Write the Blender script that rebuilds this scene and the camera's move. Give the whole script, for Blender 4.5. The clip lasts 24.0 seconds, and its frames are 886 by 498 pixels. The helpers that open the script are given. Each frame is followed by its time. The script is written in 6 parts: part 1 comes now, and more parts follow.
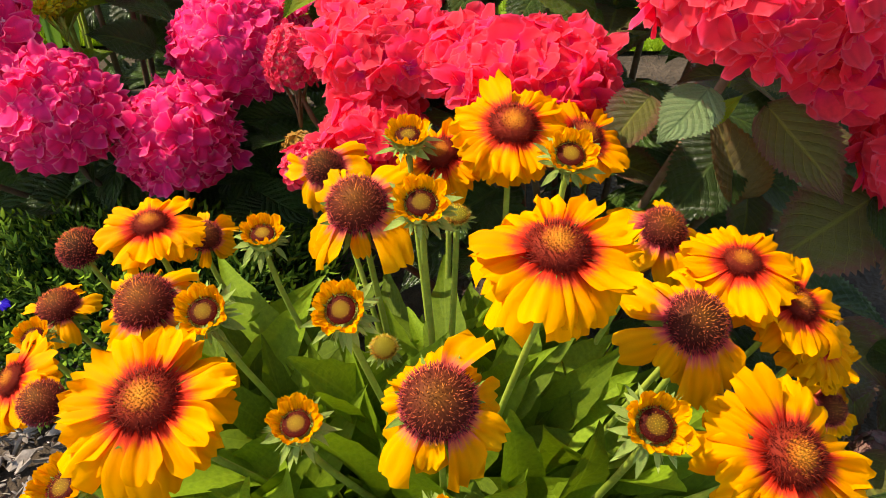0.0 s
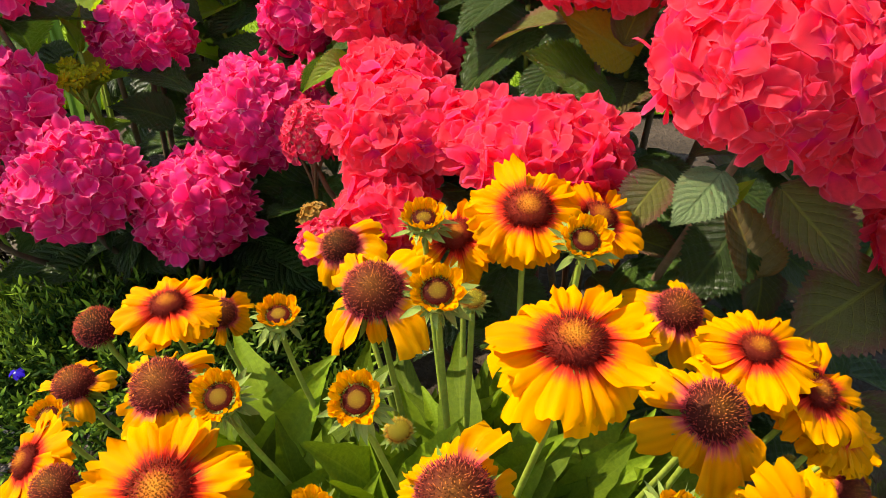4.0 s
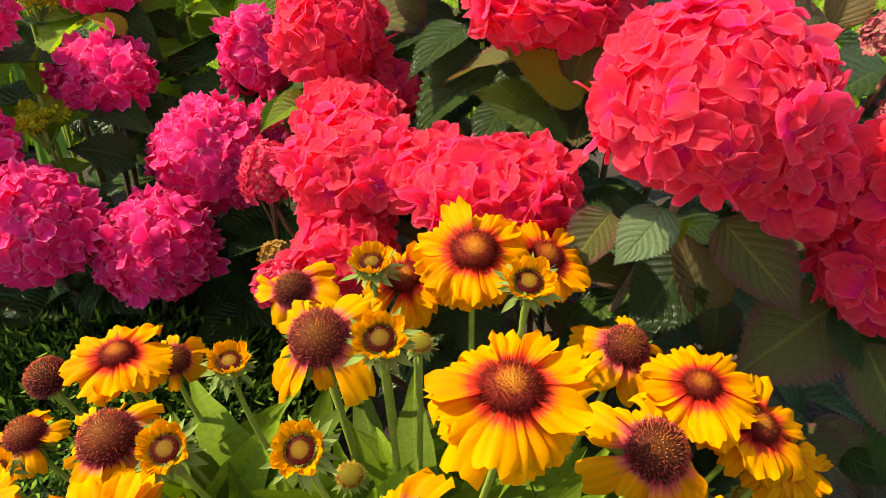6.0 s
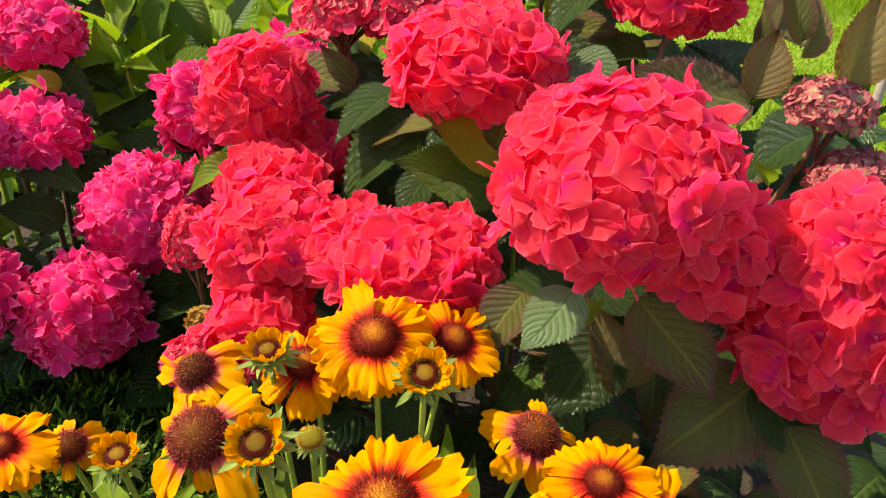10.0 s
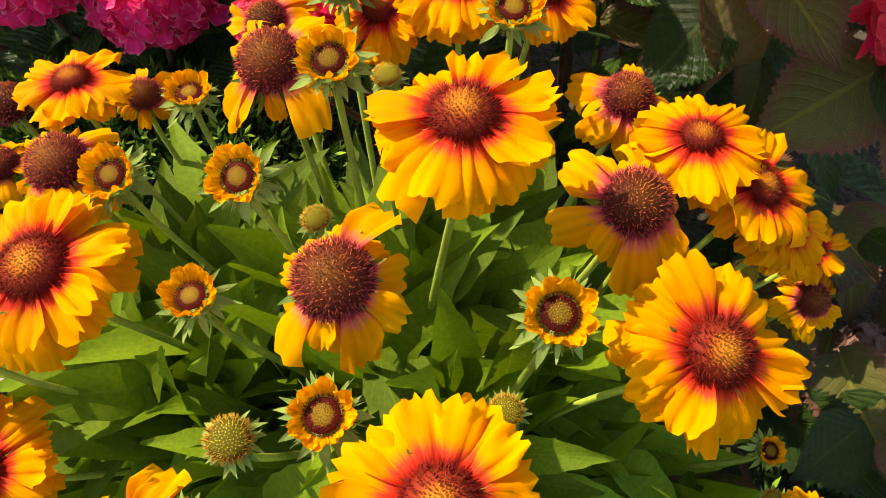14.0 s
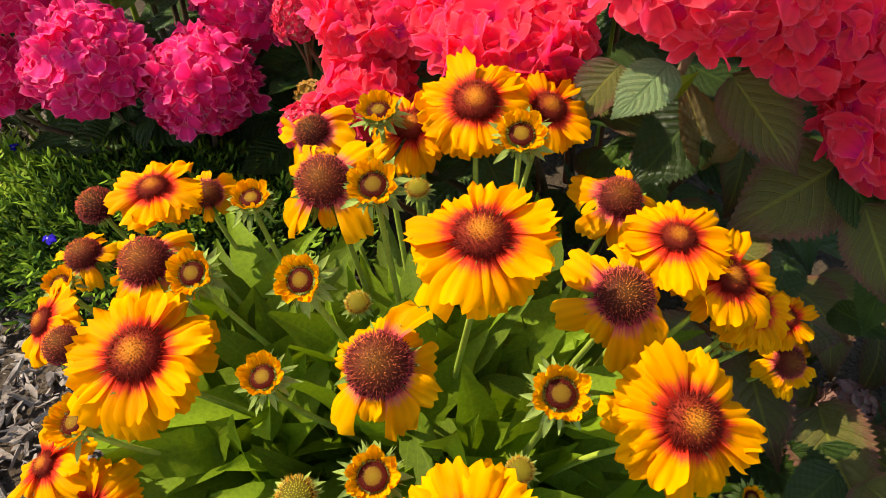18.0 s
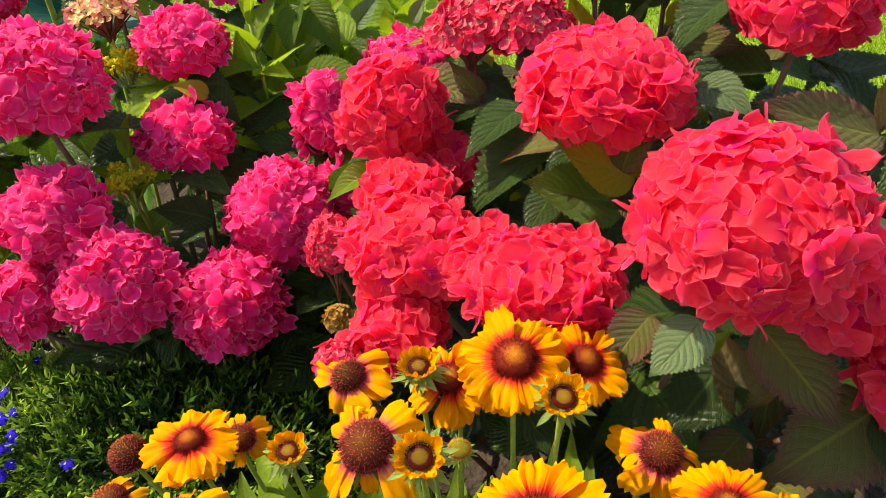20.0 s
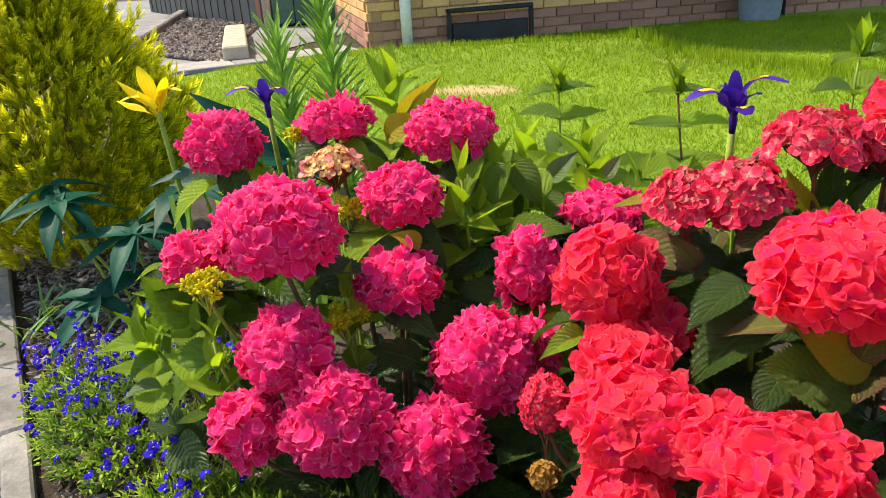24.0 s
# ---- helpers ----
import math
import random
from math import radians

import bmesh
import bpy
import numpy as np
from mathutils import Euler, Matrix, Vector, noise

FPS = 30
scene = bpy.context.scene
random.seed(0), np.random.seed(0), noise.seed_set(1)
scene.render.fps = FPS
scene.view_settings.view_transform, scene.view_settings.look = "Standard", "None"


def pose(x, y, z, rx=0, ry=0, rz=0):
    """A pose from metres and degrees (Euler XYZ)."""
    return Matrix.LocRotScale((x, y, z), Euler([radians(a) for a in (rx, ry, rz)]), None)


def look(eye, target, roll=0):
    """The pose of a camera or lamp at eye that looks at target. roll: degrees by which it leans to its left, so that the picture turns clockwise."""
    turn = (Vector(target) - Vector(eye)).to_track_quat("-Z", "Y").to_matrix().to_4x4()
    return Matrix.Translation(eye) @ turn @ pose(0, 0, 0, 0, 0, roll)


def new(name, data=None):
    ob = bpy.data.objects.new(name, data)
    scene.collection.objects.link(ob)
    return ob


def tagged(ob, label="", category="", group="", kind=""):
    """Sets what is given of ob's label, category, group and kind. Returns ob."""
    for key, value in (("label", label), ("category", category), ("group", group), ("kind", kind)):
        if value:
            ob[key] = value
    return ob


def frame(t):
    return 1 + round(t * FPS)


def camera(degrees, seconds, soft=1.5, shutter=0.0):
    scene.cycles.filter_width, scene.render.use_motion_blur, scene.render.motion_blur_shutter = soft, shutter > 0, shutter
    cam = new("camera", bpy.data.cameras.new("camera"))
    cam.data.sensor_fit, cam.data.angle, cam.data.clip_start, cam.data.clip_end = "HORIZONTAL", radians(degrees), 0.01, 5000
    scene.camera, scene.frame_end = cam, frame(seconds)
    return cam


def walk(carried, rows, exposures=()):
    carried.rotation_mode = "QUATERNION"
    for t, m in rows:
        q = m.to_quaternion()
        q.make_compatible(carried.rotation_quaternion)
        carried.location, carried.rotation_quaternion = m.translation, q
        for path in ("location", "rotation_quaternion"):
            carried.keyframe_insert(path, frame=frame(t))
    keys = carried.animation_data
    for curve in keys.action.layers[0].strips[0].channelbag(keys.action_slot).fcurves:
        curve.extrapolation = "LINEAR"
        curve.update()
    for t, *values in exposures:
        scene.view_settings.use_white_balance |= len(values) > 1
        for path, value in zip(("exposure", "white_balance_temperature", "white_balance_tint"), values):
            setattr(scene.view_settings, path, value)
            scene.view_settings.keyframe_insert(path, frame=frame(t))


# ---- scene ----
cam = camera(60.5, 24.0, soft=0.9)
METRES, EYE, TILT, LEAN, TURN = 0.6, 0.655, -36.5, -0.5, 0.0
ROWS = [
    (0.0, 0.0, 0.0, 0.0, 0.0, 0.0, -0.0),
    (0.5, 0.0052, 0.0128, 0.0102, -0.19, 0.71, -0.0),
    (1.0, 0.0082, 0.0175, 0.0194, -0.4, 1.64, 0.01),
    (1.5, 0.0123, 0.0183, 0.0261, -0.5, 2.53, -0.05),
    (2.0, 0.0167, 0.0162, 0.034, -0.41, 3.17, -0.12),
    (2.5, 0.0138, 0.0095, 0.0422, -0.1, 3.6, -0.23),
    (4.5, -0.0076, -0.0076, 0.0333, 0.87, 3.99, -0.15),
    (5.0, 0.0078, -0.0063, 0.0427, 0.51, 4.29, 0.26),
    (5.5, 0.0181, -0.0085, 0.0489, -0.04, 4.81, 0.77),
    (6.0, 0.0327, -0.016, 0.0559, -0.51, 5.52, 1.27),
    (6.5, 0.0463, -0.0265, 0.0643, -0.92, 6.34, 1.65),
    (7.0, 0.0558, -0.0387, 0.0722, -1.23, 7.08, 2.02),
    (7.5, 0.0706, -0.0484, 0.0885, -1.38, 7.84, 2.37),
    (8.0, 0.0912, -0.0435, 0.1075, -1.52, 8.53, 2.61),
    (8.5, 0.1059, -0.0429, 0.131, -1.78, 9.06, 2.58),
    (9.0, 0.1119, -0.0348, 0.1395, -1.88, 9.37, 2.44),
    (9.5, 0.1194, -0.0094, 0.1365, -1.89, 9.02, 2.1),
    (11.5, 0.1361, 0.0432, 0.0523, 0.14, 1.15, 0.01),
    (12.0, 0.1217, 0.0472, 0.0305, 1.08, -1.44, -0.27),
    (12.5, 0.1116, 0.0619, 0.0174, 1.97, -4.04, -0.52),
    (13.0, 0.1099, 0.0676, 0.0076, 2.68, -6.19, -0.74),
    (13.5, 0.1146, 0.0713, 0.0015, 3.23, -8.18, -1.05),
    (14.0, 0.1166, 0.0661, -0.0038, 3.84, -9.71, -1.38),
    (14.5, 0.1073, 0.054, -0.0055, 4.51, -11.01, -1.71),
    (15.0, 0.0986, 0.0387, -0.01, 5.19, -11.99, -2.0),
    (15.5, 0.0936, 0.0151, -0.0081, 5.95, -12.8, -1.9),
    (16.0, 0.0806, -0.0203, -0.0031, 6.41, -12.92, -1.75),
    (16.5, 0.0795, -0.0446, 0.009, 6.38, -12.38, -1.6),
    (17.0, 0.1018, -0.0538, 0.0379, 6.32, -11.52, -1.14),
    (17.5, 0.1171, -0.0616, 0.0513, 5.69, -9.51, -0.9),
    (18.0, 0.1163, -0.0699, 0.0732, 4.87, -7.07, -0.54),
    (18.5, 0.1033, -0.0725, 0.0963, 4.41, -4.2, -0.23),
    (19.0, 0.0852, -0.0662, 0.1312, 4.24, -0.95, -0.05),
    (19.5, 0.0807, -0.0675, 0.1578, 4.38, 2.33, -0.04),
    (21.5, -0.0002, -0.1467, 0.2368, 8.71, 11.86, -2.69),
    (22.0, -0.0264, -0.1621, 0.2397, 10.24, 12.74, -3.46),
    (22.5, -0.0487, -0.1758, 0.2418, 11.71, 13.21, -4.13),
    (23.0, -0.0619, -0.1887, 0.2428, 12.84, 13.39, -4.69),
    (23.5, -0.072, -0.1932, 0.2429, 13.61, 13.48, -5.1),
    (24.0, -0.0794, -0.1866, 0.2441, 14.01, 13.62, -5.41),
]
walk(cam, [(t, pose(0, 0, EYE, TILT, LEAN, TURN) @ pose(METRES * x, METRES * y, METRES * z, 90 + pitch, roll, yaw)) for t, x, y, z, yaw, pitch, roll in ROWS],
     exposures=((0.0, 1.13, 7200, 10), (9.5, 1.09, 7000, 10), (12.5, 1.17, 7200, 10), (16.0, 1.11, 7300, 10), (19.5, 1.10, 7000, 10), (22.0, 0.98, 6900, 10), (24.0, 0.98, 6800, 10)))

# ---- light ----
SUN_DIR = Vector((-0.585, 0.125, 0.82)).normalized()
world = bpy.data.worlds.new("sky")
scene.world = world
world.use_nodes = True
sky = world.node_tree.nodes.new("ShaderNodeTexSky")
sky.sky_type, sky.sun_disc = "NISHITA", False
sky.sun_elevation = math.asin(SUN_DIR.z)
sky.sun_rotation = math.atan2(SUN_DIR.x, SUN_DIR.y)
world.node_tree.links.new(sky.outputs[0], world.node_tree.nodes["Background"].inputs[0])
world.node_tree.nodes["Background"].inputs[1].default_value = 0.15
sun = new("sun", bpy.data.lights.new("sun", "SUN"))
sun.data.energy, sun.data.angle, sun.data.color = 3.5, radians(0.5), (1.0, 0.92, 0.76)
sun.matrix_world = look(SUN_DIR * 20, (0, 0, 0))

# ---- materials ----
def nodes_of(name):
    m = bpy.data.materials.new(name)
    m.use_nodes = True
    nt = m.node_tree
    return m, nt, nt.nodes["Principled BSDF"], nt.nodes["Material Output"]


def add(nt, kind, values=None, operation="", data_type="", blend_type=""):
    n = nt.nodes.new(kind)
    if data_type:
        n.data_type = data_type
    if blend_type:
        n.blend_type = blend_type
    if operation:
        n.operation = operation
    for k, v in (values or {}).items():
        if isinstance(v, bpy.types.NodeSocket):
            nt.links.new(v, n.inputs[k])
        else:
            n.inputs[k].default_value = v
    return n


def math_node(nt, op, a, b=0.0, c=0.0):
    return add(nt, "ShaderNodeMath", {0: a, 1: b, 2: c}, operation=op).outputs[0]


def ramp(nt, fac, stops):
    r = add(nt, "ShaderNodeValToRGB", {0: fac})
    e = r.color_ramp.elements
    while len(e) < len(stops):
        e.new(0.5)
    for el, (p, col) in zip(e, stops):
        el.position, el.color = p, (*col, 1)
    return r.outputs[0]


def mix(nt, fac, a, b, blend="MIX"):
    n = add(nt, "ShaderNodeMix", data_type="RGBA", blend_type=blend)
    for i, v in ((0, fac), (6, a), (7, b)):
        if isinstance(v, bpy.types.NodeSocket):
            nt.links.new(v, n.inputs[i])
        else:
            n.inputs[i].default_value = v if i == 0 else (*v, 1)
    return n.outputs[2]


def uv_of(nt):
    s = add(nt, "ShaderNodeSeparateXYZ", {0: add(nt, "ShaderNodeTexCoord").outputs["UV"]})
    return s.outputs[0], s.outputs[1]


def noise_of(nt, scale, detail=3.0, coords="Object"):
    return add(nt, "ShaderNodeTexNoise", {"Vector": add(nt, "ShaderNodeTexCoord").outputs[coords], "Scale": scale, "Detail": detail}).outputs[0]


def chance(nt):
    """A random value for each loose piece, joined or not."""
    a = add(nt, "ShaderNodeNewGeometry").outputs["Random Per Island"]
    b = add(nt, "ShaderNodeObjectInfo").outputs["Random"]
    return math_node(nt, "FRACT", math_node(nt, "ADD", a, b))


def finish(nt, bsdf, out, colour, rough, glow=0.0, bump=None, bump_scale=0.3, distance=0.002, shine=0.4, tint=None):
    """Colour, gloss, relief, and the light that comes through thin leaves."""
    nt.links.new(colour, bsdf.inputs["Base Color"])
    bsdf.inputs["Roughness"].default_value = rough
    bsdf.inputs["Specular IOR Level"].default_value = shine
    if bump is not None:
        b = add(nt, "ShaderNodeBump", {"Strength": bump_scale, "Distance": distance, "Height": bump})
        nt.links.new(b.outputs[0], bsdf.inputs["Normal"])
    if glow > 0:
        thin = add(nt, "ShaderNodeBsdfTranslucent", {0: mix(nt, 1.0, colour, tint, "MULTIPLY") if tint else colour})
        mx = add(nt, "ShaderNodeMixShader", {0: glow, 1: bsdf.outputs[0], 2: thin.outputs[0]})
        nt.links.new(mx.outputs[0], out.inputs[0])


def petal_mat(name, stops, vary=(0.8, 1.1), glow=0.3, rough=0.55, edge=None, streak=26.0, shine=0.25, tint=None, feather=0.0):
    m, nt, bsdf, out = nodes_of(name)
    u, v = uv_of(nt)
    wob = math_node(nt, "MULTIPLY_ADD", noise_of(nt, 120.0, 2.0), 0.16, -0.08)
    if feather:
        lane = add(nt, "ShaderNodeCombineXYZ", {0: math_node(nt, "MULTIPLY_ADD", u, 9.0, math_node(nt, "MULTIPLY", chance(nt), 40.0)), 1: math_node(nt, "MULTIPLY", v, 0.8)})
        run = add(nt, "ShaderNodeTexNoise", {"Vector": lane.outputs[0], "Scale": 1.0, "Detail": 2.0}).outputs[0]
        wob = math_node(nt, "ADD", wob, math_node(nt, "MULTIPLY_ADD", run, feather, -0.5 * feather))
    col = ramp(nt, math_node(nt, "ADD", v, wob), stops)
    # Paler sepal margin, brightened further to put an edge highlight into the colour.
    if edge:
        a = math_node(nt, "ABSOLUTE", math_node(nt, "MULTIPLY_ADD", u, 2.0, -1.0))
        rim = math_node(nt, "SMOOTH_MAX", a, v, 0.1)
        fac = add(nt, "ShaderNodeMapRange", {0: rim, 1: 0.86, 2: 1.0, 3: 0.0, 4: 0.55}).outputs[0]
        col = mix(nt, fac, col, edge)
    lines = math_node(nt, "SINE", math_node(nt, "MULTIPLY", u, streak))
    shade = add(nt, "ShaderNodeMapRange", {0: chance(nt), 3: vary[0], 4: vary[1]}).outputs[0]
    fine = math_node(nt, "MULTIPLY_ADD", noise_of(nt, 420.0, 3.0), 0.3, math_node(nt, "MULTIPLY_ADD", lines, 0.05, 0.85))
    hsv = add(nt, "ShaderNodeHueSaturation", {"Color": col, "Value": math_node(nt, "MULTIPLY", shade, fine)})
    finish(nt, bsdf, out, hsv.outputs[0], rough, glow, math_node(nt, "MULTIPLY_ADD", lines, 0.5, noise_of(nt, 300.0)), 0.35, 0.0006, shine, tint)
    return m


def leaf_mat(name, dark, light, vein, veins=9.0, glow=0.25, rough=0.42, spread=7.0, vein_fac=0.5, bump=0.6, shine=0.3, margin=None, vary=(0.72, 1.2), deep=0.0030):
    m, nt, bsdf, out = nodes_of(name)
    u, v = uv_of(nt)
    a = math_node(nt, "ABSOLUTE", math_node(nt, "SUBTRACT", u, 0.5))
    s = math_node(nt, "SUBTRACT", math_node(nt, "MULTIPLY", v, veins), math_node(nt, "MULTIPLY", a, spread))
    pp = math_node(nt, "PINGPONG", s, 0.5)
    side = add(nt, "ShaderNodeMapRange", {0: pp, 1: 0.0, 2: 0.065, 3: 0.8, 4: 0.0}).outputs[0]
    rib = add(nt, "ShaderNodeMapRange", {0: a, 1: 0.012, 2: 0.035, 3: 1.0, 4: 0.0}).outputs[0]
    net = math_node(nt, "MAXIMUM", side, rib)
    col = mix(nt, noise_of(nt, 35.0, 4.0), dark, light)
    if margin:
        rim = math_node(nt, "MAXIMUM", math_node(nt, "MULTIPLY", a, 2.0), math_node(nt, "MULTIPLY_ADD", v, 1.1, -0.15))
        rim = math_node(nt, "ADD", rim, math_node(nt, "MULTIPLY_ADD", noise_of(nt, 25.0, 3.0), 0.5, -0.25))
        col = mix(nt, add(nt, "ShaderNodeMapRange", {0: rim, 1: 0.55, 2: 0.95, 3: 0.0, 4: 0.9}).outputs[0], col, margin)
    shade = add(nt, "ShaderNodeMapRange", {0: chance(nt), 3: vary[0], 4: vary[1]}).outputs[0]
    patch = math_node(nt, "MULTIPLY_ADD", noise_of(nt, 260.0, 3.0), 0.5, 0.75)
    col = add(nt, "ShaderNodeHueSaturation", {"Color": col, "Value": math_node(nt, "MULTIPLY", shade, patch)}).outputs[0]
    col = mix(nt, math_node(nt, "MULTIPLY", net, vein_fac), col, vein)
    cells = add(nt, "ShaderNodeTexVoronoi", {"Vector": add(nt, "ShaderNodeTexCoord").outputs["UV"], "Scale": 34.0})
    cells.feature = "DISTANCE_TO_EDGE"
    small = add(nt, "ShaderNodeMapRange", {0: cells.outputs[0], 1: 0.0, 2: 0.12}).outputs[0]
    pp = math_node(nt, "MULTIPLY_ADD", small, 0.22, pp)
    relief = math_node(nt, "SUBTRACT", math_node(nt, "MULTIPLY_ADD", noise_of(nt, 380.0), 0.35, pp), math_node(nt, "MULTIPLY", net, 0.5))
    finish(nt, bsdf, out, col, rough, glow, relief, bump, deep, shine, (1.0, 1.0, 0.45))
    return m


def plain_mat(name, dark, light, scale, rough=0.8, bump=0.4, distance=0.003, fine=None, metal=0.0, glow=0.0):
    m, nt, bsdf, out = nodes_of(name)
    big, small = noise_of(nt, scale, 5.0), noise_of(nt, fine or scale * 9, 4.0)
    col = mix(nt, add(nt, "ShaderNodeMapRange", {0: big, 1: 0.3, 2: 0.7}).outputs[0], dark, light)
    shade = math_node(nt, "MULTIPLY", math_node(nt, "MULTIPLY_ADD", small, 0.7, 0.65), add(nt, "ShaderNodeMapRange", {0: chance(nt), 3: 0.75, 4: 1.2}).outputs[0])
    col = add(nt, "ShaderNodeHueSaturation", {"Color": col, "Value": shade}).outputs[0]
    finish(nt, bsdf, out, col, rough, glow, math_node(nt, "MULTIPLY_ADD", big, 0.5, small), bump, distance, 0.3)
    bsdf.inputs["Metallic"].default_value = metal
    return m


def ramp_mat(name, stops, rough=0.7, vary=(0.7, 1.2), glow=0.0, tips=None):
    m, nt, bsdf, out = nodes_of(name)
    u, v = uv_of(nt)
    col = ramp(nt, math_node(nt, "ADD", v, math_node(nt, "MULTIPLY_ADD", noise_of(nt, 200.0), 0.12, -0.06)), stops)
    shade = add(nt, "ShaderNodeMapRange", {0: chance(nt), 3: vary[0], 4: vary[1]}).outputs[0]
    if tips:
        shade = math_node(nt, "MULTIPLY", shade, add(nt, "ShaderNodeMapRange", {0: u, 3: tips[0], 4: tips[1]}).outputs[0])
    col = add(nt, "ShaderNodeHueSaturation", {"Color": col, "Value": shade}).outputs[0]
    finish(nt, bsdf, out, col, rough, glow, shine=0.1)
    return m


YEL, YEL2, ORA, RED, DEEP = (0.93, 0.385, 0.001), (0.91, 0.32, 0.001), (0.85, 0.19, 0.006), (0.55, 0.022, 0.008), (0.22, 0.008, 0.006)
M_RAY = petal_mat("ray_petal_yellow_red", [(0.0, DEEP), (0.16, RED), (0.27, (0.80, 0.060, 0.022)), (0.35, ORA), (0.45, YEL2), (1.0, YEL)], tint=(1.0, 0.9, 0.3), feather=0.28, shine=0.05)
M_RAY_OLD = petal_mat("ray_petal_old", [(0.0, (0.35, 0.02, 0.03)), (0.20, (0.66, 0.07, 0.09)), (0.31, (0.86, 0.20, 0.07)), (0.42, YEL2), (1.0, (0.94, 0.45, 0.005))], tint=(1.0, 0.9, 0.3), feather=0.36, shine=0.05)
M_RAY_BUD = petal_mat("ray_petal_young", [(0.0, (0.45, 0.08, 0.008)), (0.08, (0.84, 0.32, 0.004)), (0.3, (0.92, 0.37, 0.002)), (1.0, (0.94, 0.43, 0.002))], shine=0.05)
M_DISC = ramp_mat("disc_florets", [(0.0, (0.60, 0.23, 0.016)), (0.22, (0.48, 0.13, 0.012)), (0.40, (0.24, 0.024, 0.008)), (0.75, (0.16, 0.010, 0.005)), (1.0, (0.20, 0.012, 0.006))], tips=(0.95, 0.75))
# Dark roots, bright tips: shade and glints among bristles put into the colour.
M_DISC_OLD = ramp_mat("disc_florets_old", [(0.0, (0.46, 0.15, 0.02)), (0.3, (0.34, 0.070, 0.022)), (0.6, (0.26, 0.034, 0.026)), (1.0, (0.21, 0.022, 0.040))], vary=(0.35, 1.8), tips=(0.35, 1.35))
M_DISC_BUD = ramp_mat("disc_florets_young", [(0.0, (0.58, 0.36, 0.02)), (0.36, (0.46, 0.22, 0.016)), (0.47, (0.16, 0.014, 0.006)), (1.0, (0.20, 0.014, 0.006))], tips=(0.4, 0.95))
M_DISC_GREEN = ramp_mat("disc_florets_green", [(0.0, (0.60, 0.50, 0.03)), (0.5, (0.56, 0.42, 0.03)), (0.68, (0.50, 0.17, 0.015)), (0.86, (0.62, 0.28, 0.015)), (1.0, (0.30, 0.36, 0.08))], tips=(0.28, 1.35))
M_CALYX = plain_mat("calyx_green", (0.15, 0.27, 0.025), (0.28, 0.42, 0.06), 60.0, 0.6, 0.5, 0.001, glow=0.2)
M_WOOL = plain_mat("calyx_downy", (0.24, 0.35, 0.05), (0.40, 0.48, 0.12), 60.0, 0.7, 0.5, 0.001, glow=0.25)
M_STEM = plain_mat("stem_green", (0.20, 0.28, 0.026), (0.34, 0.41, 0.05), 40.0, 0.6, 0.4, 0.001)
M_STEM_RED = plain_mat("stem_reddish", (0.16, 0.04, 0.03), (0.20, 0.10, 0.04), 40.0, 0.6, 0.4, 0.001)
M_STEM_WOOD = plain_mat("stem_woody", (0.10, 0.06, 0.035), (0.22, 0.14, 0.08), 30.0, 0.8, 0.6, 0.002)
M_GLEAF = leaf_mat("gaillardia_leaf", (0.095, 0.165, 0.008), (0.25, 0.36, 0.018), (0.30, 0.40, 0.05), 5.0, 0.42, 0.55, 4.0, 0.16, 0.25, 0.14, vary=(0.5, 1.45))
M_HLEAF = leaf_mat("hydrangea_leaf", (0.040, 0.085, 0.012), (0.085, 0.155, 0.020), (0.20, 0.30, 0.06), glow=0.26, rough=0.30, bump=1.0, shine=0.7, vein_fac=0.35, deep=0.0045)
M_HLEAF_YOUNG = leaf_mat("hydrangea_young_leaf", (0.27, 0.46, 0.02), (0.46, 0.63, 0.035), (0.55, 0.68, 0.12), glow=0.50, rough=0.36, shine=0.45, bump=0.9)
M_HLEAF_DARK = leaf_mat("hydrangea_purple_leaf", (0.175, 0.150, 0.042), (0.225, 0.235, 0.052), (0.42, 0.44, 0.06), glow=0.30, rough=0.36, shine=0.5, margin=(0.27, 0.105, 0.075), bump=0.9, deep=0.004)
# Lighter copy of the green leaf, with sun and sheen put into its colour.
M_HLEAF_SUNLIT = leaf_mat("hydrangea_sunlit_leaf", (0.20, 0.32, 0.10), (0.34, 0.46, 0.20), (0.08, 0.16, 0.04), glow=0.2, bump=1.0, shine=0.6, deep=0.0045)
M_HLEAF_BROWN = leaf_mat("hydrangea_bronze_leaf", (0.24, 0.175, 0.07), (0.40, 0.30, 0.12), (0.46, 0.36, 0.08), glow=0.34, vein_fac=0.7, bump=1.0, margin=(0.30, 0.15, 0.04))
M_HLEAF_FRESH = leaf_mat("hydrangea_fresh_leaf", (0.14, 0.27, 0.018), (0.26, 0.42, 0.028), (0.30, 0.44, 0.08), glow=0.4, rough=0.32, bump=1.0, shine=0.55, vein_fac=0.4, deep=0.0045)
M_HLEAF_GOLD = leaf_mat("hydrangea_yellowing_leaf", (0.36, 0.32, 0.018), (0.58, 0.45, 0.03), (0.30, 0.34, 0.08), glow=0.5)
M_PINK = petal_mat("sepal_pink", [(0.0, (0.85, 0.45, 0.50)), (0.07, (0.76, 0.014, 0.16)), (0.45, (0.92, 0.022, 0.200)), (1.0, (0.96, 0.042, 0.250))], (0.88, 1.1), 0.48, 0.6, (0.98, 0.33, 0.48), 20.0, 0.15, (1.0, 0.8, 0.85))
